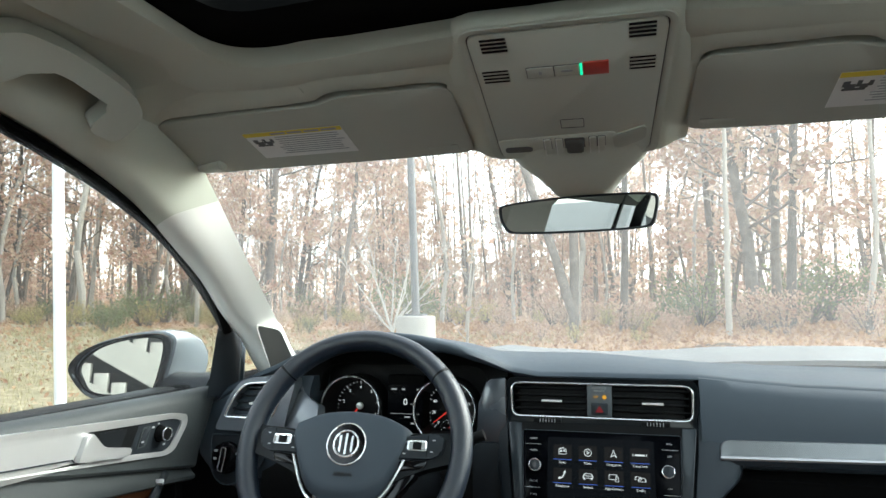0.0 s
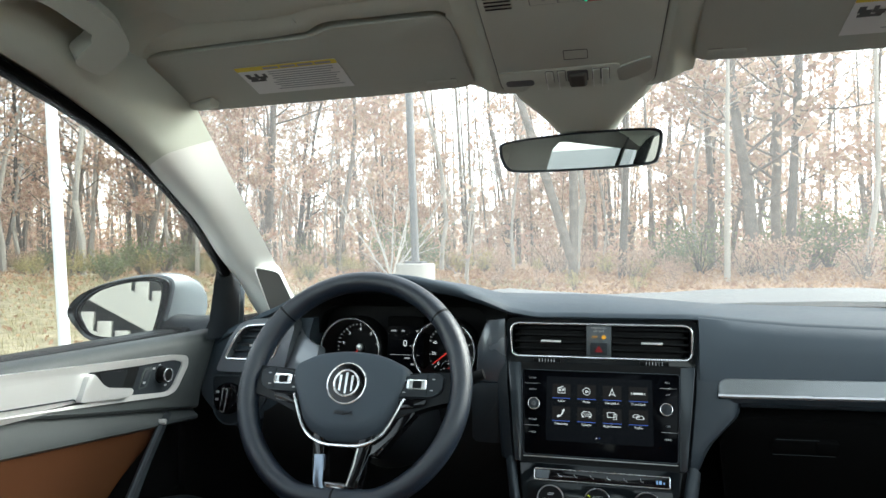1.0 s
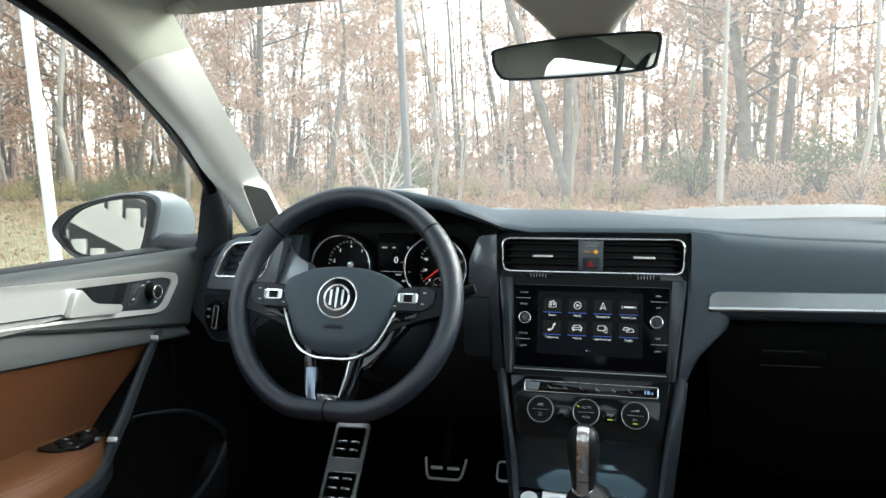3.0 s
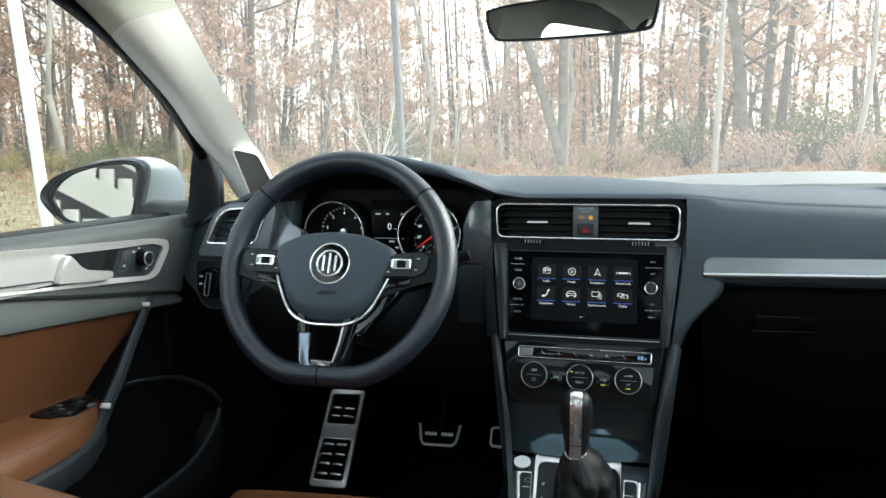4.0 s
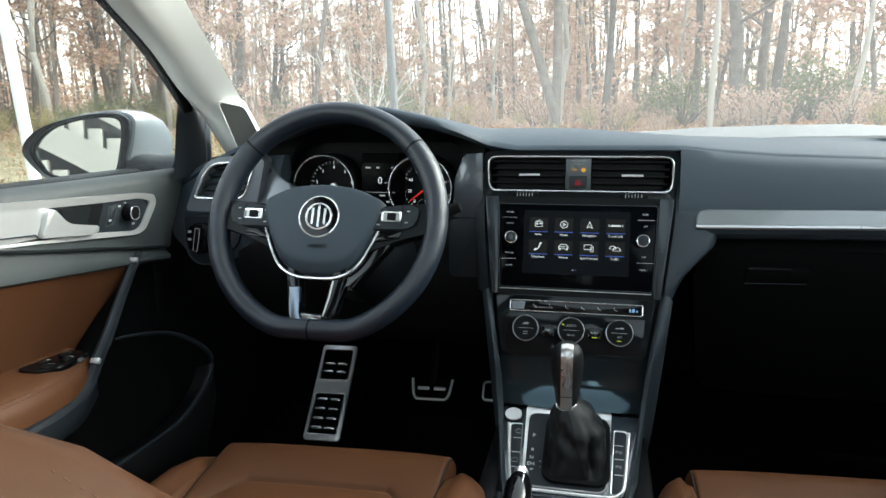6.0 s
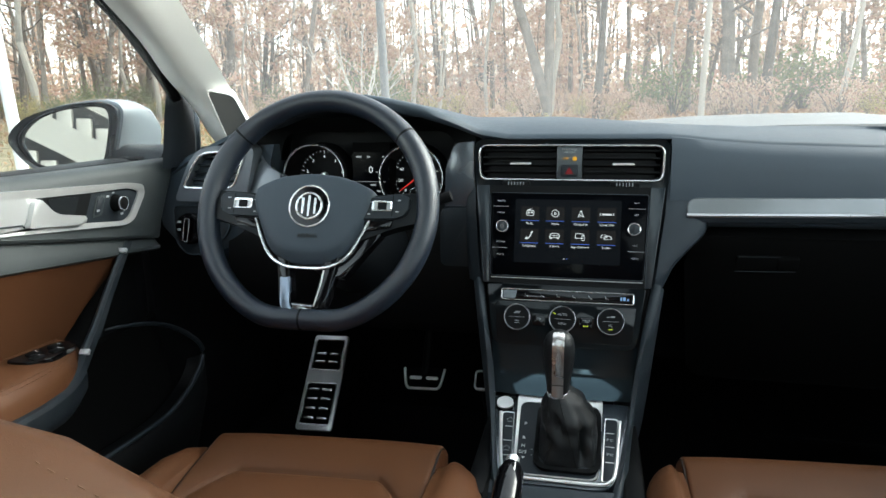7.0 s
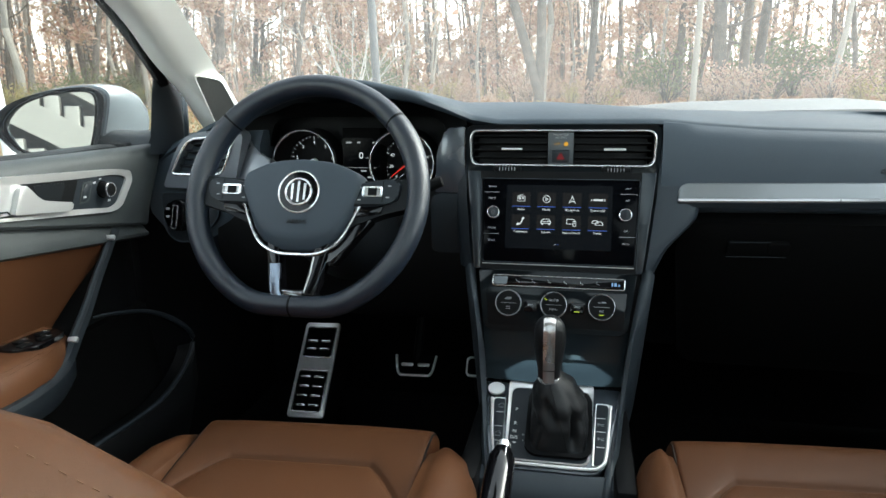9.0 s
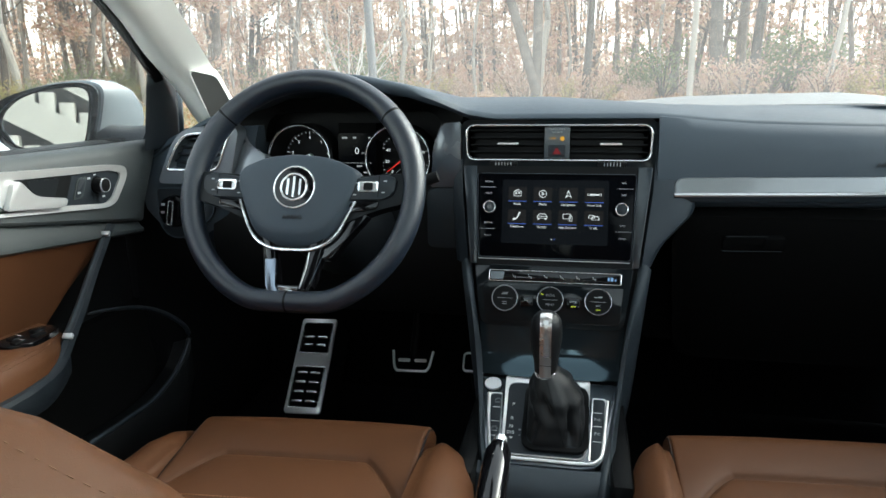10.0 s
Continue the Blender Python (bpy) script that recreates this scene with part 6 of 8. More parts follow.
    inner = rpoly([(0.727, 0.851), (0.745, 0.8495), (0.834, 0.8440), (0.920, 0.8405), (0.9465, 0.8325), (0.916, 0.7950), (0.899, 0.7895), (0.80, 0.803), (0.703, 0.8135)], [0.006, 0.01, 0.02, 0.012, 0.010, 0.012, 0.012, 0.02, 0.004], 4)
    t = part("trim_panel", frame_ring(m, outer, inner, -0.006, 0.006, lip=0.002), SILVER, d, "brushed silver trim panel")
    part("trim_field", prism(m, inner, -0.008, 0.001), SOFT2, t)
    part("groove", tube([m @ Vector((y, z, 0.0058)) for y, z in ((0.30, 0.8380), (0.55, 0.8310), (0.70, 0.8185), (0.7035, 0.8145))], 0.0011, 6), SOFT2, t, "dark groove")
    part("recess", prism(m @ Matrix.Translation((0, 0, 0.0015)), rpoly([(0.742, 0.848), (0.838, 0.8430), (0.818, 0.806), (0.722, 0.814)], 0.006, 4), -0.001, 0.0006), BLACK, t)
    part("recess_floor", prism(m @ Matrix.Translation((0, 0, 0.0022)), rpoly([(0.750, 0.846), (0.812, 0.8420), (0.796, 0.813), (0.765, 0.818)], 0.006, 4), -0.001, 0.0006), SATINBLACK, t, "dark finger recess")
    hd = rpoly([(0.705, 0.813), (0.720, 0.8465), (0.729, 0.850), (0.736, 0.844), (0.753, 0.825), (0.810, 0.8135), (0.811, 0.806), (0.801, 0.802)], [0.003, 0.006, 0.004, 0.006, 0.014, 0.003, 0.003, 0.004], 4)
    part("door_handle", prism(m, hd, -0.002, 0.0125, 0.003, 3), HANDLE, d, "bright silver door handle")
    kq = [(0.850, 0.834), (0.865, 0.835), (0.852, 0.809), (0.837, 0.808)]
    part("lock_key", prism(m, rpoly(kq, 0.004, 4), -0.006, 0.003, 0.0012), SOFT2, d)
    part("lock_ring", frame_ring(m, rpoly([(0.8475, 0.8365), (0.8685, 0.8375), (0.8545, 0.8065), (0.8335, 0.8055)], 0.005, 4), rpoly(kq, 0.004, 4), -0.006, 0.0022), DOORSKIN, d)
    part("lock_mark", bars(m @ Matrix.Translation((0.846, 0.815, 0.003)), [(-0.003, 0.003, 0.0, 0.003)]), GREYPRINT, d)
    k = m @ Matrix.Translation((0.889, 0.8205, 0.001))
    part("knob_well", disc(k, 0.0138, -0.002, 0.0006, 0.0, 32), RUBBERSHADE, d)
    kn = part("mirror_knob", disc(k, 0.0115, -0.002, 0.015, 0.002, 32), BLACK, d, "black mirror knob with a chrome ring")
    part("ring", frame_ring(k, circle(0.0112, 36), circle(0.0100, 36), 0.013, 0.0158), CHROME, kn)
    part("marks", bars(m @ Matrix.Translation((0.889, 0.8205, 0.0015)), [(-0.020, -0.014, 0.013, 0.003), (-0.006, -0.001, 0.017, 0.002), (0.008, 0.014, -0.019, 0.003)]), GREYPRINT, d)


def build_side_mirror():
    s = thing("side_mirror", (-0.79, 1.06, 0.88), "silver-housed door mirror with a dark rim", "side mirror")
    c, u = Vector((-0.882, 1.001, 0.914)), Vector((0.872, 0.475, -0.005))
    m = axes(c, u, (0, -0.06, 1))
    around = lambda pts: [tuple(p.xy) for p in smooth_path([(x, y, 0) for x, y in pts], 4, True)]
    big = around([(-0.083, 0.003), (-0.069, 0.026), (-0.042, 0.0435), (0.005, 0.058), (0.050, 0.0645), (0.078, 0.0625), (0.0935, 0.050), (0.0905, 0.020), (0.0755, -0.032), (0.060, -0.053), (0.010, -0.058), (-0.045, -0.052), (-0.074, -0.021)])
    g = around([(-0.069, 0.0), (-0.057, 0.0195), (-0.034, 0.036), (0.005, 0.049), (0.045, 0.0545), (0.070, 0.0535), (0.080, 0.044), (0.079, 0.018), (0.068, -0.030), (0.056, -0.046), (0.010, -0.0485), (-0.040, -0.0435), (-0.062, -0.021)])
    g = [(0.004 + (x - 0.007) * 1.06, (y - 0.002) * 1.07 + 0.002) for x, y in g]
    gm = axes(c + Vector((0.004, -0.002, 0)), (0.957, 0.290, 0.0), (0.02, 0.065, 1))
    part("mirror_glass", prism(gm, [(x * 0.97, y * 0.97) for x, y in g], -0.004, 0.001), MIRROR, s, "mirror glass")
    part("rim", frame_ring(m, big, g, -0.03, 0.014, lip=0.010), PIANO, s, "dark glossy plastic rim")
    part("glass_edge", frame_ring(gm, g, [(x * 0.95, y * 0.95) for x, y in g], -0.004, 0.003, lip=0.002), RUBBERSHADE, s)
    rows = []
    for z, k, dx, dy in ((-0.018, 1.105, 0.002, 0), (-0.035, 1.14, 0.008, 0), (-0.060, 1.12, 0.026, -0.001), (-0.090, 1.00, 0.052, -0.006), (-0.118, 0.74, 0.084, -0.016), (-0.134, 0.46, 0.108, -0.026), (-0.140, 0.20, 0.118, -0.032)):
        rows.append([m @ Vector((x * k * 0.93 + dx, y * k * 0.93 + dy, z)) for x, y in big])
    part("housing", loft(rows), PAINT, s, "silver painted housing")
    part("foot", loft([[Vector(o) + k * Vector((0, 0.045 * math.cos(q), 0.030 * math.sin(q))) for q in [2 * math.pi * j / 20 for j in range(20)]] for o, k in (((-0.86, 1.085, 0.880), 0.7), ((-0.82, 1.09, 0.872), 1.0), ((-0.78, 1.10, 0.868), 1.0), ((-0.735, 1.11, 0.868), 1.1))]), SOFT2, s)


build_door()
build_side_mirror()


# ---------------------------------------------------------------- overhead
def nearer_roof(m, k):
    """Set a frame k times farther from the middle of the cabin, so that its part lies close under the headliner."""
    c = Vector((0.031, -0.080, 1.020))
    return Matrix.Translation(c) @ Matrix.Scale(k, 4) @ Matrix.Translation(-c) @ m


def build_visor(s):
    v = thing("sun_visor", (s * 0.345, 0.62, 1.262), "grey vinyl sun visor folded up, with a warning sticker", "sun visor", "sun visors")
    m = axes((-0.337 if s < 0 else 0.322, 0.685, 1.2385), (1, 0, 0), (0, -0.957, 0.287))
    m = nearer_roof(m, 1.018) @ Matrix.Translation((0, 0, -0.0105))
    # outline in the visor's own plane; y runs to its rear edge
    pts = [(-0.201, 0.040), (-0.186, 0.063), (-0.085, 0.071), (0.037, 0.0755), (0.064, 0.0885), (0.188, 0.0905), (0.199, 0.080), (0.200, -0.045), (0.190, -0.052), (0.09, -0.0585), (-0.08, -0.0635), (-0.19, -0.068), (-0.216, -0.045)]
    if s > 0:
        pts = [(-x - 0.010, y + (0.012 if y > 0 else 0.021) - 0.040 * (x - 0.2)) for x, y in pts][::-1]
    o = rpoly(pts, 0.018, 4)
    rows = []
    for k, z in ((0.955, -0.012), (0.975, 0.0), (0.992, 0.0055), (1.0, 0.0085), (0.997, 0.0105), (0.985, 0.0114), (0.5, 0.0118), (0.08, 0.012)):
        rows.append([m @ Vector((x * k, y * k, z)) for x, y in o])
    part("body", loft(rows), VISORSKIN, v)
    # sticker with its yellow band and rows of print
    q = m @ Matrix.Translation((-0.0172, 0.001, 0.0122) if s < 0 else (-0.0065, 0.030, 0.0122)) @ Matrix.Scale(1.05, 4) @ Matrix.Rotation(0.03 if s < 0 else 0.0, 4, "Z")
    low = 0.0004
    st = part("sticker", box(q @ Matrix.Translation((0, 0, low)), 0.128, 0.058, 0.0006), WHITE, v, "white sticker with small print")
    part("yellow_band", box(q @ Matrix.Translation((0, 0.0256, low + 0.0006)), 0.128, 0.0075, 0.0006), YELLOW, st, "yellow band")
    rows_ = [(-0.028, 0.060, 0.0170 - i * 0.0046, 0.0013) for i in range(9)]
    bm = None
    rng = random.Random(3)
    for x0, x1, y, h in rows_:
        bm = box(q @ Matrix.Translation(((x0 + x1) / 2 - rng.random() * 0.006, y, low + 0.0005)), (x1 - x0) * (0.85 + 0.15 * rng.random()), h, 0.0004, bm=bm)
    for i in range(4):
        bm = box(q @ Matrix.Translation((-0.018 + i * 0.022, 0.0256, low + 0.0011)), 0.019, 0.0036, 0.0004, bm=bm)
    part("small_print", bm, GREYPRINT, st)
    bm = None
    for x, y, w_, h in ((-0.055, 0.010, 0.006, 0.009), (-0.051, 0.006, 0.009, 0.007), (-0.044, 0.010, 0.004, 0.010), (-0.039, 0.006, 0.007, 0.006), (-0.034, 0.010, 0.004, 0.008), (-0.047, 0.001, 0.020, 0.0035)):
        bm = box(q @ Matrix.Translation((x, y, low + 0.0005)), w_, h, 0.0004, bm=bm)
    part("picture", bm, INK, st)
    # clip near the middle of the car
    c = m @ (Matrix.Translation((0.161, -0.041, 0.008)) if s < 0 else Matrix.Translation((-0.177, -0.020, 0.008)))
    part("clip", box(c, 0.042, 0.020, 0.010, 0.004), VISORSKIN, v)
    part("clip_gap", box(c @ Matrix.Translation((0, 0.0112, 0.0005)), 0.040, 0.0024, 0.006, 0.0008), INK, v)
    part("pivot", tube([(s * 0.50, 0.735, 1.226), (s * 0.53, 0.745, 1.226), (s * 0.555, 0.755, 1.232)], 0.008, 10), PALE, v)


def build_visor_recess(s):
    """The headliner's rounded edge round a visor, with a narrow gap between them."""
    m = nearer_roof(axes((-0.337 if s < 0 else 0.322, 0.685, 1.2385), (1, 0, 0), (0, -0.957, 0.287)), 1.018) @ Matrix.Translation((0, 0, -0.0105))
    way = [(-0.214, -0.030), (-0.209, 0.012), (-0.200, 0.044), (-0.190, 0.060), (-0.172, 0.066), (-0.085, 0.0710), (0.0, 0.0742), (0.037, 0.0755), (0.064, 0.0885), (0.12, 0.0890), (0.175, 0.0905), (0.191, 0.086), (0.198, 0.066), (0.200, 0.010), (0.200, -0.035)]
    way = smooth_path([(x, y, 0) if s < 0 else (x + 0.010, y + 0.012 - 0.040 * (x - 0.2), 0) for x, y in way], 4)
    rows, n = [], len(way)
    for i, p in enumerate(way):
        t = (way[min(i + 1, n - 1)] - way[max(i - 1, 0)]).normalized()
        o = Vector((-t.y, t.x, 0))
        if o.dot(p - Vector((0, 0.02, 0))) < 0:
            o = -o
        gap = 0.0015 + 0.003 * min(1.0, max(0.0, p.x / 0.02))
        f = min(1.0, i / 7, (n - 1 - i) / 7)
        row = []
        for e, z in ((gap, -0.016), (gap, 0.004), (gap + 0.002, 0.0085), (gap + 0.007, 0.0105), (gap + 0.020, 0.0090), (gap + 0.040, 0.0030), (gap + 0.065, -0.010), (gap + 0.09, -0.030)):
            q = p + o * e
            row.append(m @ Vector((-s * q.x, q.y, z * f - 0.024 * (1 - f))))
        rows.append(row)
    tagged(part("headliner_edge", loft(rows), CLOTH), "pale cloth headliner edge round a sun visor", "headliner edge", kind="structure")


def build_overhead():
    c = thing("overhead_console", (0, 0.63, 1.26), "pale grey overhead console with lamps, switches and speaker grilles", "overhead console")
    m = axes((-0.012, 0.6365, 1.2593), (1, 0, 0), (0, -0.957, 0.287))   # y to the rear, z down into the cabin
    flip = m @ Matrix.Diagonal((-1, 1, 1, 1))
    out = rpoly([(-0.095, -0.130), (-0.104, 0.121), (0.101, 0.121), (0.104, -0.130)], [0.012, 0.018, 0.018, 0.012], 5)
    mid = rpoly([(-0.0865, -0.126), (-0.0975, 0.1130), (0.0945, 0.1130), (0.0955, -0.126)], [0.010, 0.012, 0.012, 0.010], 5)
    part("rim", frame_ring(flip, out, mid, -0.02, 0.0052, lip=0.002), PALE, c)
    skirt = []
    ring = [p for p in rpoly([(-0.095, -0.130), (-0.098, -0.06), (-0.101, 0.02), (-0.104, 0.121), (0.101, 0.121), (0.102, 0.02), (0.103, -0.06), (0.104, -0.130)], [0.004, 0.01, 0.01, 0.018, 0.018, 0.01, 0.01, 0.004], 6)]
    for k in (0.0, 0.15, 0.35, 0.6, 0.8, 1.0):
        row = []
        for x, y in ring:
            fr = min(1.0, max(0.0, (0.100 - y) / 0.10))
            fr = fr * fr * (3 - 2 * fr)
            wide = 0.007 * k ** 0.5 * (1 - fr) + 0.034 * k * fr
            nx = math.copysign(1, x) if abs(x) > 0.09 else x / 0.09
            ny = 1.0 if y > 0.105 else 0.0
            p = flip @ Vector((x + nx * wide, y + ny * wide * 0.8, 0.0035 - 0.014 * k ** 2 * (1 - fr)))
            t_ = 0.30 * fr * k * k * (3 - 2 * k)
            row.append((p.x, p.y, p.z * (1 - t_) + (roof_z(p.x, p.y) + 0.004) * t_))
        skirt.append(row)
    part("skirt", loft(skirt, caps=False), CLOTH, c, "flared headliner edge round the console")
    part("panel_gap", frame_ring(flip, mid, [(x * 0.985, y * 0.987) for x, y in mid], -0.02, 0.0015), INK, c, "dark gap round the panel")
    part("panel", prism(flip, [(x * 0.985, y * 0.987) for x, y in mid], -0.02, 0.0042, 0.002), PALE, c)
    g = flip @ Matrix.Translation((0, 0, 0.0043))
    for sx, y, w_, deep in ((0.068, 0.0955, 0.0255, 0.0032), (0.0735, 0.0455, 0.027, 0.0022), (-0.0725, 0.0985, 0.0245, 0.0032), (-0.0735, 0.0490, 0.0245, 0.0022)):
        gr = part("grille", prism(g, rrect(w_ + 0.003, 0.0235, 0.002, cx=sx, cy=y), -0.001, 0.0003), PALE, c)
        for i in range(4):
            part("slot", box(g @ Matrix.Translation((sx, y - 0.0088 + i * 0.0058, 0.0004)), w_, deep, 0.0008), BLACK, gr)
    # switch row: two plain keys, lit lamp and the red key
    for x, wd in ((0.0275, 0.027), (0.0005, 0.0245)):
        part("key", prism(g, rrect(wd, 0.0165, 0.001, cx=x, cy=0.0465), -0.001, 0.0012, 0.0006), PALE, c)
        part("key_gap", frame_ring(g, rrect(wd + 0.0018, 0.0183, 0.0015, cx=x, cy=0.0465), rrect(wd, 0.0165, 0.001, cx=x, cy=0.0465), -0.001, 0.0004), INK, c)
        part("key_mark", bars(g @ Matrix.Translation((x, 0.0465, 0.0012)), [(-0.0015, 0.0015, 0.0, 0.005)] if x > 0.01 else [(-0.006, 0.006, 0.0, 0.0028)]), GREYPRINT, c)
    part("lamp", box(g @ Matrix.Translation((-0.0138, 0.0470, 0.001)), 0.0026, 0.0185, 0.0012), LITGREEN, c, "small green lamp")
    part("red_key", prism(g, rrect(0.0258, 0.0210, 0.001, cx=-0.0283, cy=0.0470), -0.001, 0.0015, 0.0006), REDGLASS, c, "red key")
    # front group of buttons and reading lamps
    part("microphone_key", frame_ring(g, rrect(0.0268, 0.0185, 0.001, cx=0.0018, cy=-0.0555), rrect(0.0253, 0.0170, 0.001, cx=0.0018, cy=-0.0555), -0.001, 0.0004), INK, c)
    part("switch_block", prism(g, rpoly([(0.094, -0.084), (-0.046, -0.078), (-0.048, -0.124), (0.092, -0.126)], 0.006, 3), -0.001, 0.0012, 0.0008), PALE, c, "raised field of front switches")
    for x in (0.034, 0.020, -0.020, -0.030):
        part("key", prism(g, rrect(0.0085, 0.038, 0.0015, cx=x, cy=-0.104), -0.001, 0.0030, 0.0008), PALE, c)
        part("key_gap", frame_ring(g, rrect(0.0100, 0.0395, 0.002, cx=x, cy=-0.104), rrect(0.0085, 0.038, 0.0015, cx=x, cy=-0.104), -0.001, 0.0016), INK, c)
        part("key_edge", box(g @ Matrix.Translation((x + 0.0035, -0.104, 0.0033)), 0.0010, 0.034, 0.0008), WHITE, c)
    part("knob_well", prism(g, rrect(0.024, 0.040, 0.003, cx=0.0015, cy=-0.106), -0.001, 0.0018), INK, c)
    part("roof_knob", prism(g @ Matrix.Translation((0.0015, -0.104, 0)), rrect(0.0205, 0.027, 0.004), 0, 0.0060, 0.003, 3), SPEAKERCLOTH, c, "grey roof knob")
    part("reading_lamp", prism(g, rrect(0.034, 0.013, 0.005, cx=0.0705, cy=-0.107), -0.001, 0.0018, 0.0005), INK, c)
    part("reading_lamp", prism(g, rpoly([(-0.0420, -0.087), (-0.0810, -0.067), (-0.0815, -0.096), (-0.0460, -0.119)], 0.008, 4), -0.001, 0.0018, 0.0005), VISORSKIN, c, "frosted reading lamp")
    # housing that narrows to the mirror
    rows = []
    for y, z, w_, h in ((0.735, 1.236, 0.090, 0.012), (0.758, 1.229, 0.090, 0.016), (0.780, 1.222, 0.082, 0.022), (0.805, 1.215, 0.066, 0.026), (0.835, 1.207, 0.053, 0.026), (0.866, 1.200, 0.046, 0.022)):
        rows.append([(-0.010 + w_ * math.copysign(abs(math.cos(q)) ** 0.6, math.cos(q)), y, z + h * math.sin(q)) for q in [2 * math.pi * j / 28 for j in range(28)]])
    part("mirror_housing", loft(rows), PALE, c, "pale sensor housing behind the mirror")


SHAPE = [(-0.113, 0.012), (-0.108, 0.020), (-0.04, 0.029), (0.05, 0.033), (0.105, 0.032), (0.114, 0.022), (0.108, -0.016), (0.096, -0.027), (0.0, -0.032), (-0.085, -0.033), (-0.102, -0.028), (-0.112, -0.008)]


def build_mirror():
    r = thing("rear_view_mirror", (-0.02, 0.84, 1.20), "grey-backed rear-view mirror, turned to the driver", "rear-view mirror")
    c = Vector((-0.021, 0.845, 1.1545))
    n = Vector((-0.15, -0.985, -0.078)).normalized()
    u = Vector((0.985, -0.15, -0.022))
    v = n.cross(u)
    m = axes(c, u, v)
    if (m.to_3x3() @ Vector((0, 0, 1))).dot(n) < 0:
        m = axes(c, u, -v)
    sh = [(x * 0.965, y * 0.80) for x, y in SHAPE]
    g = [tuple(p.xy) for p in smooth_path([(x, y, 0) for x, y in sh], 4, True)]
    for _ in range(4):
        g = [((g[i - 1][0] + 2 * g[i][0] + g[(i + 1) % len(g)][0]) / 4, (g[i - 1][1] + 2 * g[i][1] + g[(i + 1) % len(g)][1]) / 4) for i in range(len(g))]
    part("mirror_glass", prism(m, [(x * 0.972, y * 0.91) for x, y in g], -0.003, 0.0005), MIRROR, r, "mirror glass")
    part("rim", frame_ring(m, g, [(x * 0.965, y * 0.89) for x, y in g], -0.006, 0.0025, lip=0.0015), SOFT2, r, "thin dark rim")
    rows = []
    for z, k in ((-0.005, 1.0), (-0.014, 1.0), (-0.024, 0.92), (-0.031, 0.7), (-0.034, 0.3)):
        rows.append([m @ Vector((x * k, y * k, z)) for x, y in g])
    part("back_shell", loft(rows), SOFT2, r)
    part("arm", tube([c + Vector((0, 0.015, 0.01)), (-0.012, 0.862, 1.175), (-0.008, 0.872, 1.188)], 0.012, 12), SOFT2, r)


def build_grab_handle():
    """A broad flat strap that hooks back to the roof rail at its front end."""
    h = thing("grab_handle", (-0.53, 0.50, 1.28), "pale plastic grab handle above the driver's door", "grab handle")
    m = axes((-0.51, 0.45, 1.262), (0.0661, 0.9928, -0.0997), (0.8336, 0.0, 0.5524))
    o = rpoly([(-0.121, -0.027), (-0.072, 0.018), (-0.058, 0.03), (-0.015, 0.035), (0.043, 0.031), (0.085, 0.024), (0.109, 0.011), (0.12, -0.005), (0.121, -0.045), (0.083, -0.043), (0.074, -0.035), (0.075, -0.002), (0.008, 0.007), (-0.019, 0.004), (-0.034, -0.031), (-0.07, -0.079)], [0.01, 0.03, 0.02, 0.03, 0.02, 0.014, 0.012, 0.012, 0.012, 0.008, 0.006, 0.008, 0.02, 0.014, 0.02, 0.01], 5)
    part("bow", prism(m, o, -0.012, 0.008, 0.006, 4), VISORSKIN, h)
    part("foot", box(m @ Matrix.Translation((0.112, -0.018, -0.018)), 0.040, 0.036, 0.030, 0.008), VISORSKIN, h)
    part("foot", box(m @ Matrix.Translation((-0.125, -0.020, -0.018)), 0.040, 0.036, 0.030, 0.008), VISORSKIN, h)


build_visor(-1)
build_visor(1)
build_visor_recess(-1)
build_visor_recess(1)
build_overhead()
build_mirror()
build_grab_handle()


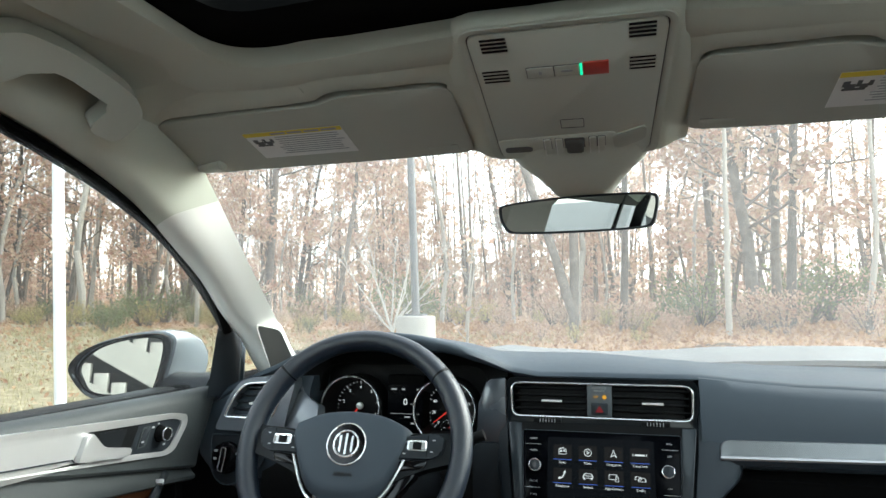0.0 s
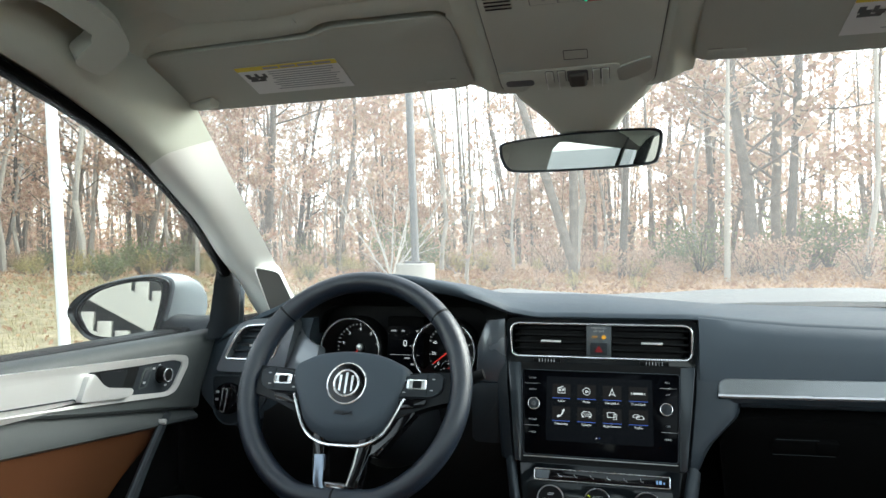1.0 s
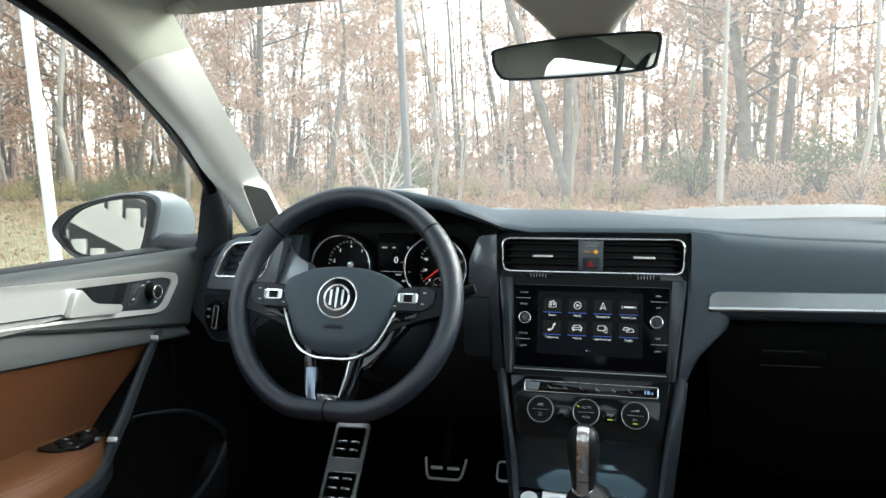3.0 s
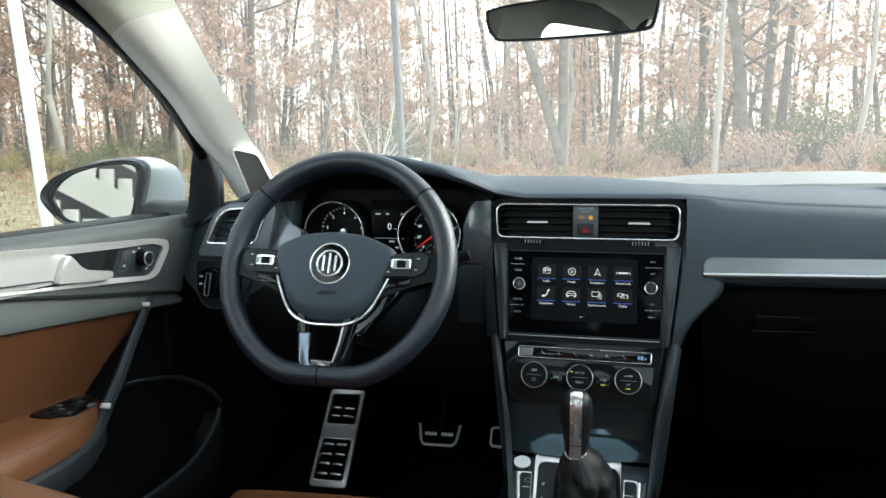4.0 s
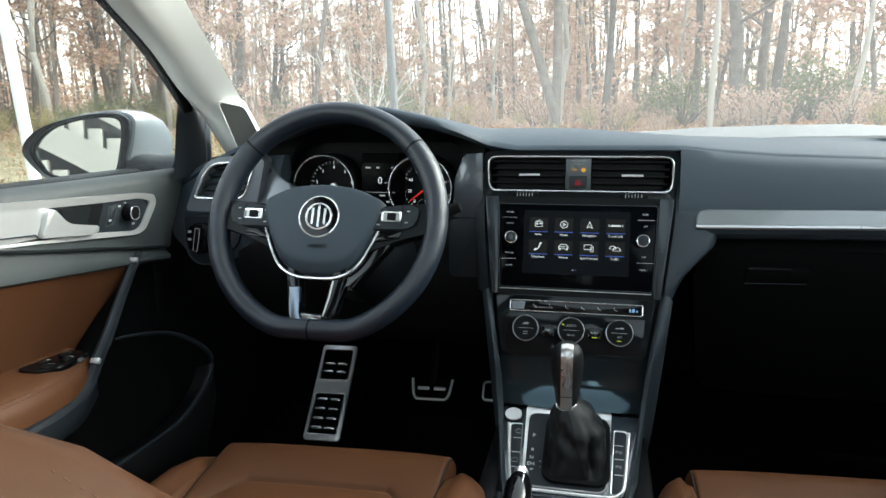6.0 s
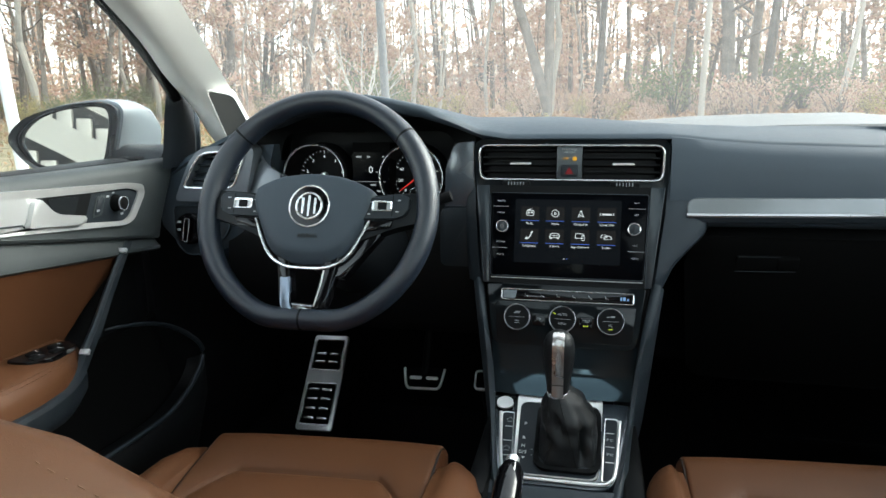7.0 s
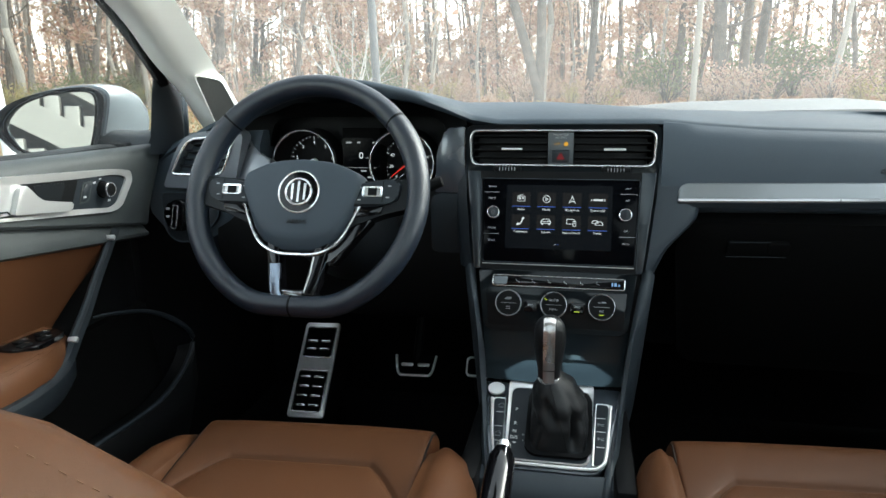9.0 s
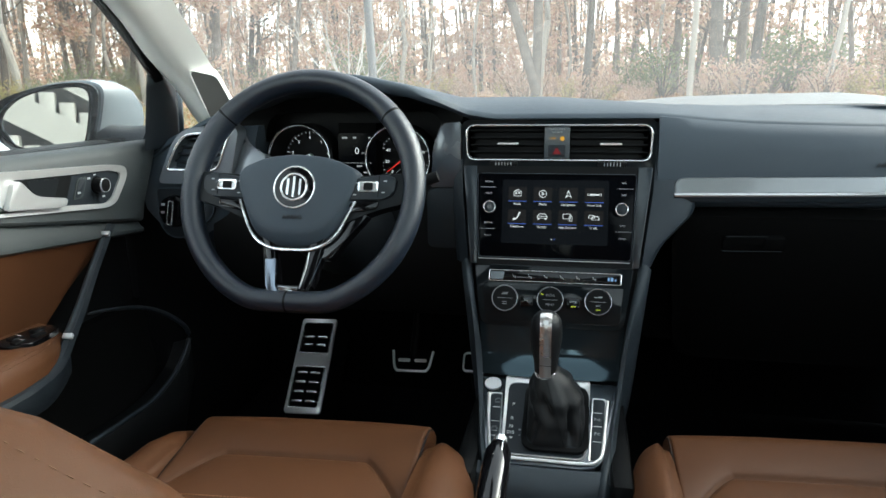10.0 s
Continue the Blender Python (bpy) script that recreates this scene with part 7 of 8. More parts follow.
# ---------------------------------------------------------------- seats and pedals
def build_seat(cx, dy, side):
    """A tan leather front seat; side -1 is the driver's."""
    cx = -0.336 if side < 0 else 0.345
    who = "driver's" if side < 0 else "front passenger's"
    s = thing("car_seat", (cx, 0.55, 0.19), f"tan leather {who} seat with stitched cushion", "car seat", "front seats")

    def zc(y):
        return 0.477 - 0.10 * (0.80 + dy - y) - 0.9 * max(0, y - (0.795 + dy)) ** 2 * 8
    # middle of the cushion: rolled front, a sharp crease round the insert, crisp sides
    lift = lambda t: 0.007 * t + (0.005 if side < 0 else 0.010)

    def crease_y(t):
        return 0.748 - 0.085 * max(0.0, (abs(t) - 0.60) / 0.40) ** 1.25

    def top(t, y):
        f = max(0, (y - 0.800) / 0.058)
        z = 0.479 - 0.13 * max(0.80 - y, -0.02) - 0.030 * f ** 2.6 + 0.004 * (1 - abs(t) ** 3) + lift(t)
        e = y - crease_y(t)
        e *= 1 / math.sqrt(1 + (1.25 * max(0.0, abs(t) - 0.60) * 3) ** 2)
        soft = 0.009 * math.exp(-e / 0.018) if e > 0 else 0.007 * math.exp(e / 0.026) + 0.002
        return z - soft - 0.0032 * math.exp(-(e / 0.0034) ** 2)
    rows = []
    for y in [0.24, 0.32, 0.40, 0.48, 0.54, 0.58] + steps(0.61, 0.78, 120) + [0.79, 0.80, 0.81, 0.82, 0.83, 0.838, 0.845, 0.850, 0.854, 0.857, 0.858]:
        y2, f = y + dy, max(0, (y - 0.800) / 0.058)
        w = 0.1715 + 0.003 * f
        row = [(cx + w * (-1 + i / 70), y2, top(-1 + i / 70, y) - (0.0015 if i in (0, 140) else 0)) for i in range(141)]
        row += [(cx + w + 0.0015, y2, row[-1][2] - 0.004), (cx + w, y2 - 0.003, 0.33), (cx - w, y2 - 0.003, 0.33), (cx - w - 0.0015, y2, row[0][2] - 0.004)]
        rows.append(row)
    cu = part("cushion", loft(rows), TAN, s, "tan leather cushion", angle=50)
    for k in (-1, 1):
        run = [(cx + k * 0.1738, y + dy, top(k, y) - 0.0042) for y in steps(0.30, 0.80, 40) + [0.82, 0.835, 0.845]]
        part("seam", tube(run, 0.0016, 6), SEAM, cu, "dark seam beside the cushion")
    # stitched line across the insert
    bm = None
    for i in range(46):
        x = cx - 0.115 + i * 0.005
        y = 0.655 + dy
        z = top((x - cx) / 0.1715, 0.655) + 0.0003
        bm = box(axes((x, y, z), (1, 0, 0), (0, 1, 0.085)), 0.0032, 0.0011, 0.0012, bm=bm)
    part("stitching", bm, STITCH, cu)
    # side bolsters of the cushion
    for k in (-1, 1):
        rows = []
        for y, w, h in ((0.24, 0.070, 0.480), (0.36, 0.074, 0.485), (0.50, 0.076, 0.488), (0.60, 0.076, 0.490), (0.68, 0.076, 0.491), (0.745, 0.074, 0.488), (0.785, 0.066, 0.480), (0.815, 0.052, 0.465), (0.832, 0.034, 0.445), (0.838, 0.020, 0.425)):
            y2 = y + dy
            x0 = cx + k * 0.1745
            if side > 0 and k < 0:
                w *= 0.74
            h += -side * k * 0.009
            rows.append([(x0, y2, h - 0.026), (x0 + k * 0.010, y2, h - 0.008), (x0 + k * w * 0.40, y2, h), (x0 + k * w * 0.75, y2, h - 0.012), (x0 + k * w, y2, h - 0.045), (x0 + k * w * 1.02, y2, h - 0.10), (x0 + k * w * 0.9, y2, 0.31), (x0, y2, 0.31)])
        rows = [smooth_row(r) for r in rows]
        part("bolster", loft(rows), TAN, s, "tan leather side bolster", angle=60)
    part("base", box(Matrix.Translation((cx, 0.50 + dy, 0.255)), 0.40, 0.50, 0.14, 0.02), BLACK, s, "black seat base")
    back, fall = (0.05, -0.090) if side < 0 else (-0.06, -0.10)
    # backrest: a leaning shell with thick rounded bolsters
    rows = []
    for t, y, z, w, th in ((0, 0.285, 0.40, 0.225, 0.10), (0.15, 0.255, 0.48, 0.240, 0.115), (0.3, 0.222, 0.57, 0.248, 0.12), (0.5, 0.175, 0.69, 0.248, 0.12), (0.65, 0.135, 0.79, 0.231, 0.115), (0.78, 0.098, 0.865, 0.209, 0.10), (0.88, 0.068, 0.915, 0.182, 0.085), (0.95, 0.045, 0.945, 0.150, 0.065), (1.0, 0.02, 0.958, 0.10, 0.03)):
        row = []
        for j in range(36):
            q = 2 * math.pi * j / 36
            c_, s_ = math.cos(q), math.sin(q)
            X = math.copysign(abs(c_) ** 0.55, c_) * w
            Y = math.copysign(abs(s_) ** 0.6, s_) * th * 0.5
            wing = 0.030 * max(0, abs(X / w) - 0.55) / 0.45 * (1 if s_ > 0 else 0)
            row.append((cx + X, y + back + (Y + wing), z + fall + 0.38 * (Y + wing)))
        rows.append(row)
    bk = part("backrest", loft(rows), TAN, s, "tan leather backrest", angle=70)
    if side < 0:
        # two rows of heavy stitches over the shoulder
        sp = smooth_path([(-0.1607, 0.1486, 0.8496), (-0.1518, 0.1520, 0.8423), (-0.1430, 0.1589, 0.8318), (-0.1365, 0.1667, 0.8211), (-0.1308, 0.1740, 0.8121), (-0.1235, 0.1835, 0.8006)], 4)
        bm = None
        bpy.context.view_layer.update()
        sp = [bk.closest_point_on_mesh(p)[1] + Vector((0, 0.0002, 0.0003)) for p in sp]
        for p, q in zip(sp[::2], sp[1::2]):
            d_ = (q - p).normalized()
            bm = tube([p, p + d_ * 0.0006, p.lerp(q, 0.5), q - d_ * 0.0006, q], [0.00012, 0.00025, 0.0003, 0.00025, 0.00012], 8, bm=bm)
        part("heavy_stitching", bm, HEAVY, bk, "pale thread stitching")


def smooth_row(r):
    return [tuple(p) for p in smooth_path(r, 3, True)]


def build_pedals():
    f = thing("footrest", (-0.53, 1.28, 0.30), "brushed steel driver's footrest with black rubber pads", "footrest")
    o = Vector((-0.5335, 1.277, 0.363))
    u, v = Vector((1.0, 0.02, 0.02)), Vector((0.03, 0.70, 0.72))
    m = axes(o, u, v)
    part("plate", prism(m, rrect(0.083, 0.222, 0.008), -0.004, 0.003, 0.0015), SATIN, f, "brushed steel plate")
    for y, h, k in ((0.063, 0.070, 2), (-0.052, 0.090, 4)):
        p = part("rubber_pad", prism(m, rrect(0.064, h, 0.004, cy=y), 0.001, 0.0045, 0.001), RUBBERSHADE, f)
        part("pad_edge", bead(m, rrect(0.067, h + 0.003, 0.005, cy=y), 0.003, 0.0011), CHROME, f, "thin raised steel edge")
        for i in range(k):
            yy = y + h / 2 - (i + 0.62) * h / (k + 0.2) if k == 4 else 0.064 - 0.019 * i
            for sx in (-1, 1):
                part("steel_rib", prism(m, rrect(0.024, 0.0052, 0.0025, cx=sx * 0.0150, cy=yy), 0.004, 0.0065, 0.001), CHROME, p)
    part("backing", box(m @ Matrix.Translation((0, 0, -0.05)), 0.09, 0.23, 0.10, 0.01), BLACK, f)
    b = thing("brake_pedal", (-0.32, 1.37, 0.36), "steel-edged brake pedal with black rubber", "pedal")
    m = axes((-0.3215, 1.362, 0.362), (1, 0, 0.03), (0, 0.62, 0.78))
    part("pad", prism(m, rpoly([(-0.047, 0.014), (0.047, 0.014), (0.038, -0.034), (-0.038, -0.034)], 0.008, 4), -0.008, 0.002, 0.002), RUBBERSHADE, b)
    edge = smooth_path([(-0.047, 0.012, 0.003), (-0.041, -0.022, 0.003), (-0.034, -0.033, 0.003), (-0.026, -0.0345, 0.003), (0.026, -0.0345, 0.003), (0.034, -0.033, 0.003), (0.041, -0.022, 0.003), (0.047, 0.012, 0.003)], 4)
    part("steel_edge", tube([m @ p for p in edge], 0.0032, 8), SATIN, b, "bright steel edge")
    for sx in (-1, 1):
        part("steel_rib", prism(m, rrect(0.028, 0.0075, 0.003, cx=sx * 0.019, cy=-0.010), 0.001, 0.005, 0.001), SATIN, b)
    part("arm", tube([m @ Vector((0, 0.0, -0.006)), (-0.32, 1.42, 0.45), (-0.32, 1.50, 0.62), (-0.32, 1.57, 0.66)], 0.010, 8), BLACK, b)
    a = thing("accelerator_pedal", (-0.19, 1.37, 0.33), "steel-edged black accelerator pedal", "pedal")
    m = axes((-0.180, 1.372, 0.352), (1, 0, 0), (0, 0.62, 0.78))
    part("pad", prism(m, rrect(0.050, 0.042, 0.008), -0.008, 0.003, 0.002), RUBBERSHADE, a)
    part("steel_edge", frame_ring(m, rrect(0.054, 0.046, 0.010), rrect(0.046, 0.037, 0.007), -0.006, 0.005), SATIN, a, "bright steel edge")
    part("arm", tube([m @ Vector((0, -0.01, -0.006)), (-0.182, 1.42, 0.27), (-0.182, 1.42, 0.19)], 0.012, 8), BLACK, a)


build_seat(-0.351, -0.005, -1)
build_seat(0.351, 0.045, 1)
build_pedals()


# ---------------------------------------------------------------- outdoors
def ground_z(x, y):
    r = math.hypot(x, y)
    up = min(1.0, max(0.0, (r - 5.0) / 12.0)) if y > -2 else 0.0
    return -0.10 + 0.52 * up * up * (3 - 2 * up) + 0.05 * noise.noise(Vector((x * 0.25, y * 0.25, 0))) * min(1, r / 8)


def build_ground():
    cs = sorted(set([-700, -400, -200, -120, -80] + [round(-60 + 1.5 * i, 2) for i in range(81)] + [80, 120, 200, 400, 700]))
    bm = bmesh.new()
    vs = [[bm.verts.new((x, y, ground_z(x, y))) for y in cs] for x in cs]
    for i in range(len(cs) - 1):
        for j in range(len(cs) - 1):
            bm.faces.new((vs[i][j], vs[i + 1][j], vs[i + 1][j + 1], vs[i][j + 1]))
    m = material("ground_soil", (0.33, 0.215, 0.13), 0.95, grain=1.0, scale=25, vary=0.4, patch=0.8)
    n, l = m.node_tree.nodes, m.node_tree.links
    co = n.new("ShaderNodeTexCoord")
    sep = n.new("ShaderNodeSeparateXYZ")
    l.new(co.outputs["Object"], sep.inputs[0])
    nz = n.new("ShaderNodeTexNoise")
    nz.inputs["Scale"].default_value = 0.5
    l.new(co.outputs["Object"], nz.inputs["Vector"])
    wob = n.new("ShaderNodeMath")
    wob.operation = "MULTIPLY_ADD"
    wob.inputs[1].default_value = 4.0
    l.new(nz.outputs[0], wob.inputs[0])
    slant = n.new("ShaderNodeMath")
    slant.operation = "MULTIPLY_ADD"
    slant.inputs[1].default_value = 0.75
    l.new(sep.outputs["X"], slant.inputs[0])
    l.new(sep.outputs["Y"], slant.inputs[2])
    l.new(slant.outputs[0], wob.inputs[2])
    edge = n.new("ShaderNodeMapRange")
    edge.inputs["From Min"].default_value, edge.inputs["From Max"].default_value = 8.6, 10.2
    l.new(wob.outputs[0], edge.inputs[0])
    fine = n.new("ShaderNodeTexNoise")
    fine.inputs["Scale"].default_value, fine.inputs["Detail"].default_value = 6, 6
    l.new(co.outputs["Object"], fine.inputs["Vector"])
    grass = n.new("ShaderNodeValToRGB")
    grass.color_ramp.elements[0].position, grass.color_ramp.elements[0].color = 0.35, (0.17, 0.145, 0.08, 1)
    grass.color_ramp.elements[1].position, grass.color_ramp.elements[1].color = 0.65, (0.34, 0.29, 0.18, 1)
    l.new(fine.outputs[0], grass.inputs[0])
    b = n["Principled BSDF"]
    tar = n.new("ShaderNodeMapRange")
    tar.inputs["From Min"].default_value, tar.inputs["From Max"].default_value = 2.6, 2.7
    l.new(sep.outputs["Y"], tar.inputs[0])
    soil = b.inputs["Base Color"].links[0].from_socket
    mix = n.new("ShaderNodeMix")
    mix.data_type = "RGBA"
    l.new(edge.outputs[0], mix.inputs[0])
    l.new(grass.outputs[0], mix.inputs[6])
    l.new(soil, mix.inputs[7])
    lot = n.new("ShaderNodeMix")
    lot.data_type = "RGBA"
    l.new(tar.outputs[0], lot.inputs[0])
    lot.inputs[6].default_value = (0.10, 0.10, 0.10, 1)
    l.new(mix.outputs[2], lot.inputs[7])
    l.new(lot.outputs[2], b.inputs["Base Color"])
    tagged(part("ground", bm, m), "grey car park running into dry grass and a leaf-strewn wood floor", "ground", kind="structure")


def quads(spots, mat, name, parent=None, rng=None):
    """Many small leaves as one mesh: (place, size) with random turns."""
    vs, fs = [], []
    for p, s in spots:
        a, b, c = rng.uniform(0, 6.28), rng.uniform(-1, 1), rng.uniform(0, 6.28)
        k = math.sqrt(1 - b * b)
        nrm = Vector((k * math.cos(a), k * math.sin(a), b))
        u = nrm.orthogonal().normalized()
        v = nrm.cross(u)
        u, v = u * math.cos(c) + v * math.sin(c), v * math.cos(c) - u * math.sin(c)
        i = len(vs)
        vs += [p + u * s, p + v * s * 0.55 + nrm * s * 0.12, p - u * s, p - v * s * 0.55 + nrm * s * 0.12]
        fs.append((i, i + 1, i + 2, i + 3))
    me = bpy.data.meshes.new(name)
    me.from_pydata(vs, [], fs)
    me.materials.append(mat)
    ob = new(name, me)
    if parent:
        under(ob, parent)
    return ob


def build_tree(seed, height, girth, leaves, bark, leafmat, label, lean=0.0, low=0.25, fork=False, bend=0.03):
    rng = random.Random(seed)
    t = thing("tree", (0, 0, 0), label, "tree", "edge of the wood")
    bm = None
    spots, tips = [], []

    def limb(p, d, length, r, depth):
        nonlocal bm
        k = 5 if depth else 16
        pts, rad = [p], [r]
        q, dd = p.copy(), d.copy()
        for i in range(k):
            dd = (dd + Vector((rng.gauss(0, 1), rng.gauss(0, 1), rng.gauss(0, 0.6) + (0.6 if depth else 0))) * (bend if depth == 0 else 0.16)).normalized()
            q = q + dd * (length / k)
            pts.append(q.copy())
            rad.append(max(r * (1 - 0.86 * (i + 1) / k) * (1 if depth else rng.uniform(0.90, 1.10)), 0.004))
        bm = tube(pts, rad, 9 if depth == 0 else 4, bm=bm)
        return pts, rad
    stems = [(Vector((0, 0, -0.15)), Vector((lean, 0.02, 1)).normalized(), height)]
    if fork:
        stems.append((Vector((0.03, 0, 0.35)), Vector((-0.30, 0.05, 1)).normalized(), height * 0.9))
    for p0, d0, L in stems:
        trunk, _ = limb(p0, d0, L, girth, 0)
        count = int(16 + height * 1.3)
        for i in range(count):
            f = low + (1 - low) * (i + rng.random()) / count
            s = f * (len(trunk) - 1)
            a = trunk[int(s)].lerp(trunk[min(int(s) + 1, len(trunk) - 1)], s % 1)
            ang = rng.uniform(0, 6.283)
            d = Vector((math.cos(ang), math.sin(ang), rng.uniform(0.1, 0.9))).normalized()
            ln = height * rng.uniform(0.10, 0.24) * (1.15 - 0.55 * f)
            pts, _ = limb(a, d, ln, girth * 0.26 * (1.2 - f), 1)
            for _ in range(3):
                c = pts[rng.randint(2, 5)]
                d2 = (d + Vector((rng.gauss(0, 0.7), rng.gauss(0, 0.7), rng.gauss(0.1, 0.5)))).normalized()
                tw, _ = limb(c, d2, ln * 0.45, girth * 0.07, 2)
                tips += tw[2:]
    part("trunk", bm, bark, t)
    if leaves:
        for _ in range(leaves):
            c = rng.choice(tips)
            spots.append((c + Vector((rng.gauss(0, 0.18), rng.gauss(0, 0.18), rng.gauss(0, 0.10))), rng.uniform(0.055, 0.115)))
        quads(spots, leafmat, "crown", t, rng)
    return t


def build_bush(seed, mat, label, size, leaves):
    rng = random.Random(seed)
    t = thing("bush", (0, 0, 0), label, "bush", "undergrowth")
    bm, spots = None, []
    for i in range(14):
        a = rng.uniform(0, 6.28)
        tip = Vector((math.cos(a) * size * rng.uniform(0.2, 0.8), math.sin(a) * size * rng.uniform(0.2, 0.8), size * rng.uniform(0.5, 1.1)))
        mid = tip * 0.5 + Vector((rng.gauss(0, 0.06), rng.gauss(0, 0.06), 0.06))
        bm = tube([Vector((0, 0, -0.05)), mid, tip], [0.014, 0.009, 0.003], 4, bm=bm)
        for _ in range(leaves // 14):
            f = rng.uniform(0.35, 1.0)
            spots.append((tip * f + Vector((rng.gauss(0, 0.13), rng.gauss(0, 0.13), rng.gauss(0, 0.10))) * size, rng.uniform(0.02, 0.05)))
    part("stems", bm, BARK, t)
    quads(spots, mat, "leaves", t, rng)
    return t


def place(proto, x, y, turn=0.0, size=1.0, used=set()):
    m = Matrix.Translation((x, y, ground_z(x, y))) @ Matrix.Rotation(turn, 4, "Z") @ Matrix.Scale(size, 4)
    if proto.name not in used:
        used.add(proto.name)
        proto.matrix_basis = m
        return proto
    return copy_thing(proto, m)


def build_wood():
    rus, far = "russet-leaved oak at the edge of the wood", "tall bare grey tree in the wood"
    young = "young russet-leaved tree in the undergrowth"
    protos = [build_tree(11, 15, 0.125, 5200, BARK, RUSSET, rus, -0.03, 0.10, False, 0.06), build_tree(12, 17, 0.12, 3600, BARK, RUSSET, rus, -0.04, 0.15, False, 0.05),
              build_tree(13, 13, 0.075, 4300, BARK, RUSSET, rus, -0.02, 0.1, False, 0.07), build_tree(14, 18, 0.17, 1800, BARK, RUSSET, far, -0.03, 0.25, False, 0.04),
              build_tree(15, 16, 0.085, 1000, PALEBARK, RUSSET, far, -0.05, 0.3, False, 0.06), build_tree(16, 9, 0.045, 3200, BARK, RUSSET, young, -0.05, 0.06, False, 0.09),
              build_tree(17, 6, 0.03, 2600, BARK, RUSSET, young, -0.12, 0.05, True, 0.10)]
    rng = random.Random(8)
    spots = []
    tries = 0
    while len(spots) < 210 and tries < 9000:
        tries += 1
        y = rng.uniform(16.5, 80)
        x = rng.uniform(-1.30, 0.72) * (y + 4)
        if rng.random() > (20 / y) ** 0.35 or any((x - a) ** 2 + (y - b) ** 2 < 1.6 for a, b in spots):
            continue
        spots.append((x, y))
    for i, (x, y) in enumerate(spots):
        place(protos[rng.choice((0, 0, 1, 2, 2, 3, 4, 4, 5, 5, 6, 6) if x > -0.45 * y else (1, 3, 3, 4, 4, 4, 5, 0))], x, y, rng.uniform(0, 6.28), rng.uniform(0.75, 1.25))
    # woods round the sides and behind, seen in the mirrors and through the side windows
    for i in range(34):
        a = rng.uniform(radians(128), radians(222))
        r = rng.uniform(20, 40)
        place(protos[rng.choice((0, 1, 2, 3))], r * math.cos(a), r * math.sin(a) + 4, rng.uniform(0, 6.28), rng.uniform(0.8, 1.2))
    # the trees that stand out
    vee = build_tree(21, 14, 0.125, 500, BARK, RUSSET, "forked grey tree with two leaning stems", 0.01, 0.35, True)
    place(vee, -0.98, 16.0)
    thin = build_tree(22, 9, 0.075, 60, PALEBARK, RUSSET, "slender pale-barked tree at the wood's edge", -0.02, 0.3)
    place(thin, 2.36, 15.6, 0.0, 1.0)
    thick = build_tree(23, 17, 0.135, 900, BARK, RUSSET, "stout dark-barked tree in the wood", -0.02, 0.25)
    place(thick, 4.25, 18.6)
    place(thick, 3.05, 23.5, 2.0, 1.05)
    place(thick, 0.15, 17.0, 1.0, 0.75)
    pale2 = build_tree(24, 10, 0.07, 40, PALEBARK, RUSSET, "slender pale-barked tree at the wood's edge", 0.03, 0.4)
    place(pale2, 5.25, 16.2)
    shrub = build_tree(25, 3.2, 0.030, 40, PALEBARK, RUSSET, "bare pale sapling with spreading twigs", -0.25, 0.1, True)
    place(shrub, -2.7, 12.2, 2.2, 0.9)
    sx, sy = -3.16, 9.3
    fork = Vector((sx, sy, 0.66))
    fan = thing("sapling", (sx, sy, ground_z(sx, sy)), "bare bleached sapling with a fan of thin twigs", "sapling")
    part("trunk", tube([(sx + 0.02, sy, ground_z(sx, sy) - 0.05), (sx + 0.01, sy, 0.40), fork], [0.032, 0.028, 0.024], 8), BLEACHED, fan)
    fr, bm = random.Random(61), None
    for i in range(8):
        a = -0.72 + 1.42 * i / 7 + fr.gauss(0, 0.05)
        ln = fr.uniform(1.2, 1.8) * (1 - 0.2 * abs(a))
        d, q = Vector((math.sin(a), fr.gauss(0, 0.2), math.cos(a))).normalized(), fork
        way = [q]
        for j in range(7):
            d = (d + Vector((fr.gauss(0, 0.09), fr.gauss(0, 0.07), fr.gauss(0.02, 0.05)))).normalized()
            q = q + d * ln / 7
            way.append(q)
            for _ in range(1 + (j > 4)):
                side = (d + Vector((fr.gauss(0, 0.65), fr.gauss(0, 0.3), fr.gauss(0.1, 0.3)))).normalized()
                bm = tube([q, q + side * fr.uniform(0.15, 0.45)], [0.0055, 0.0025], 4, bm=bm)
        bm = tube(way, [0.015 - 0.0016 * j for j in range(8)], 5, bm=bm)
    part("twigs", bm, BLEACHED, fan)
    # undergrowth
    bushes = [build_bush(31, OLIVE, "brown-green scrub at the wood's edge", 1.0, 700), build_bush(32, RUSSET, "russet scrub with dry leaves", 0.9, 700), build_bush(33, GREENLEAF, "dull green evergreen bush", 1.1, 900)]
    for i in range(300):
        y = rng.uniform(13.2, 38)
        x = rng.uniform(-1.15, 0.68) * (y + 2)
        place(bushes[rng.choice((0, 1, 1, 1, 1) if x > -6 else (0, 0, 0, 2, 1))], x, y, rng.uniform(0, 6.28), rng.uniform(0.45, 1.2) * (0.5 if y < 15 else 1.0))
    for x, y, sz in ((1.5, 18.5, 1.0), (2.3, 20, 1.3), (5.4, 24, 1.5), (6.3, 25, 1.7), (8.6, 24.5, 1.6), (7.2, 26, 1.7), (-5.2, 16.5, 1.1), (-5.9, 18.0, 1.2)):
        place(bushes[2], x, y, x, sz)
    # fallen leaves
    lr = random.Random(5)
    leaves = []
    for _ in range(34000):
        y = 9.0 + 17 * lr.random() ** 1.1
        x = lr.uniform(-1.1, 0.7) * (y + 2)
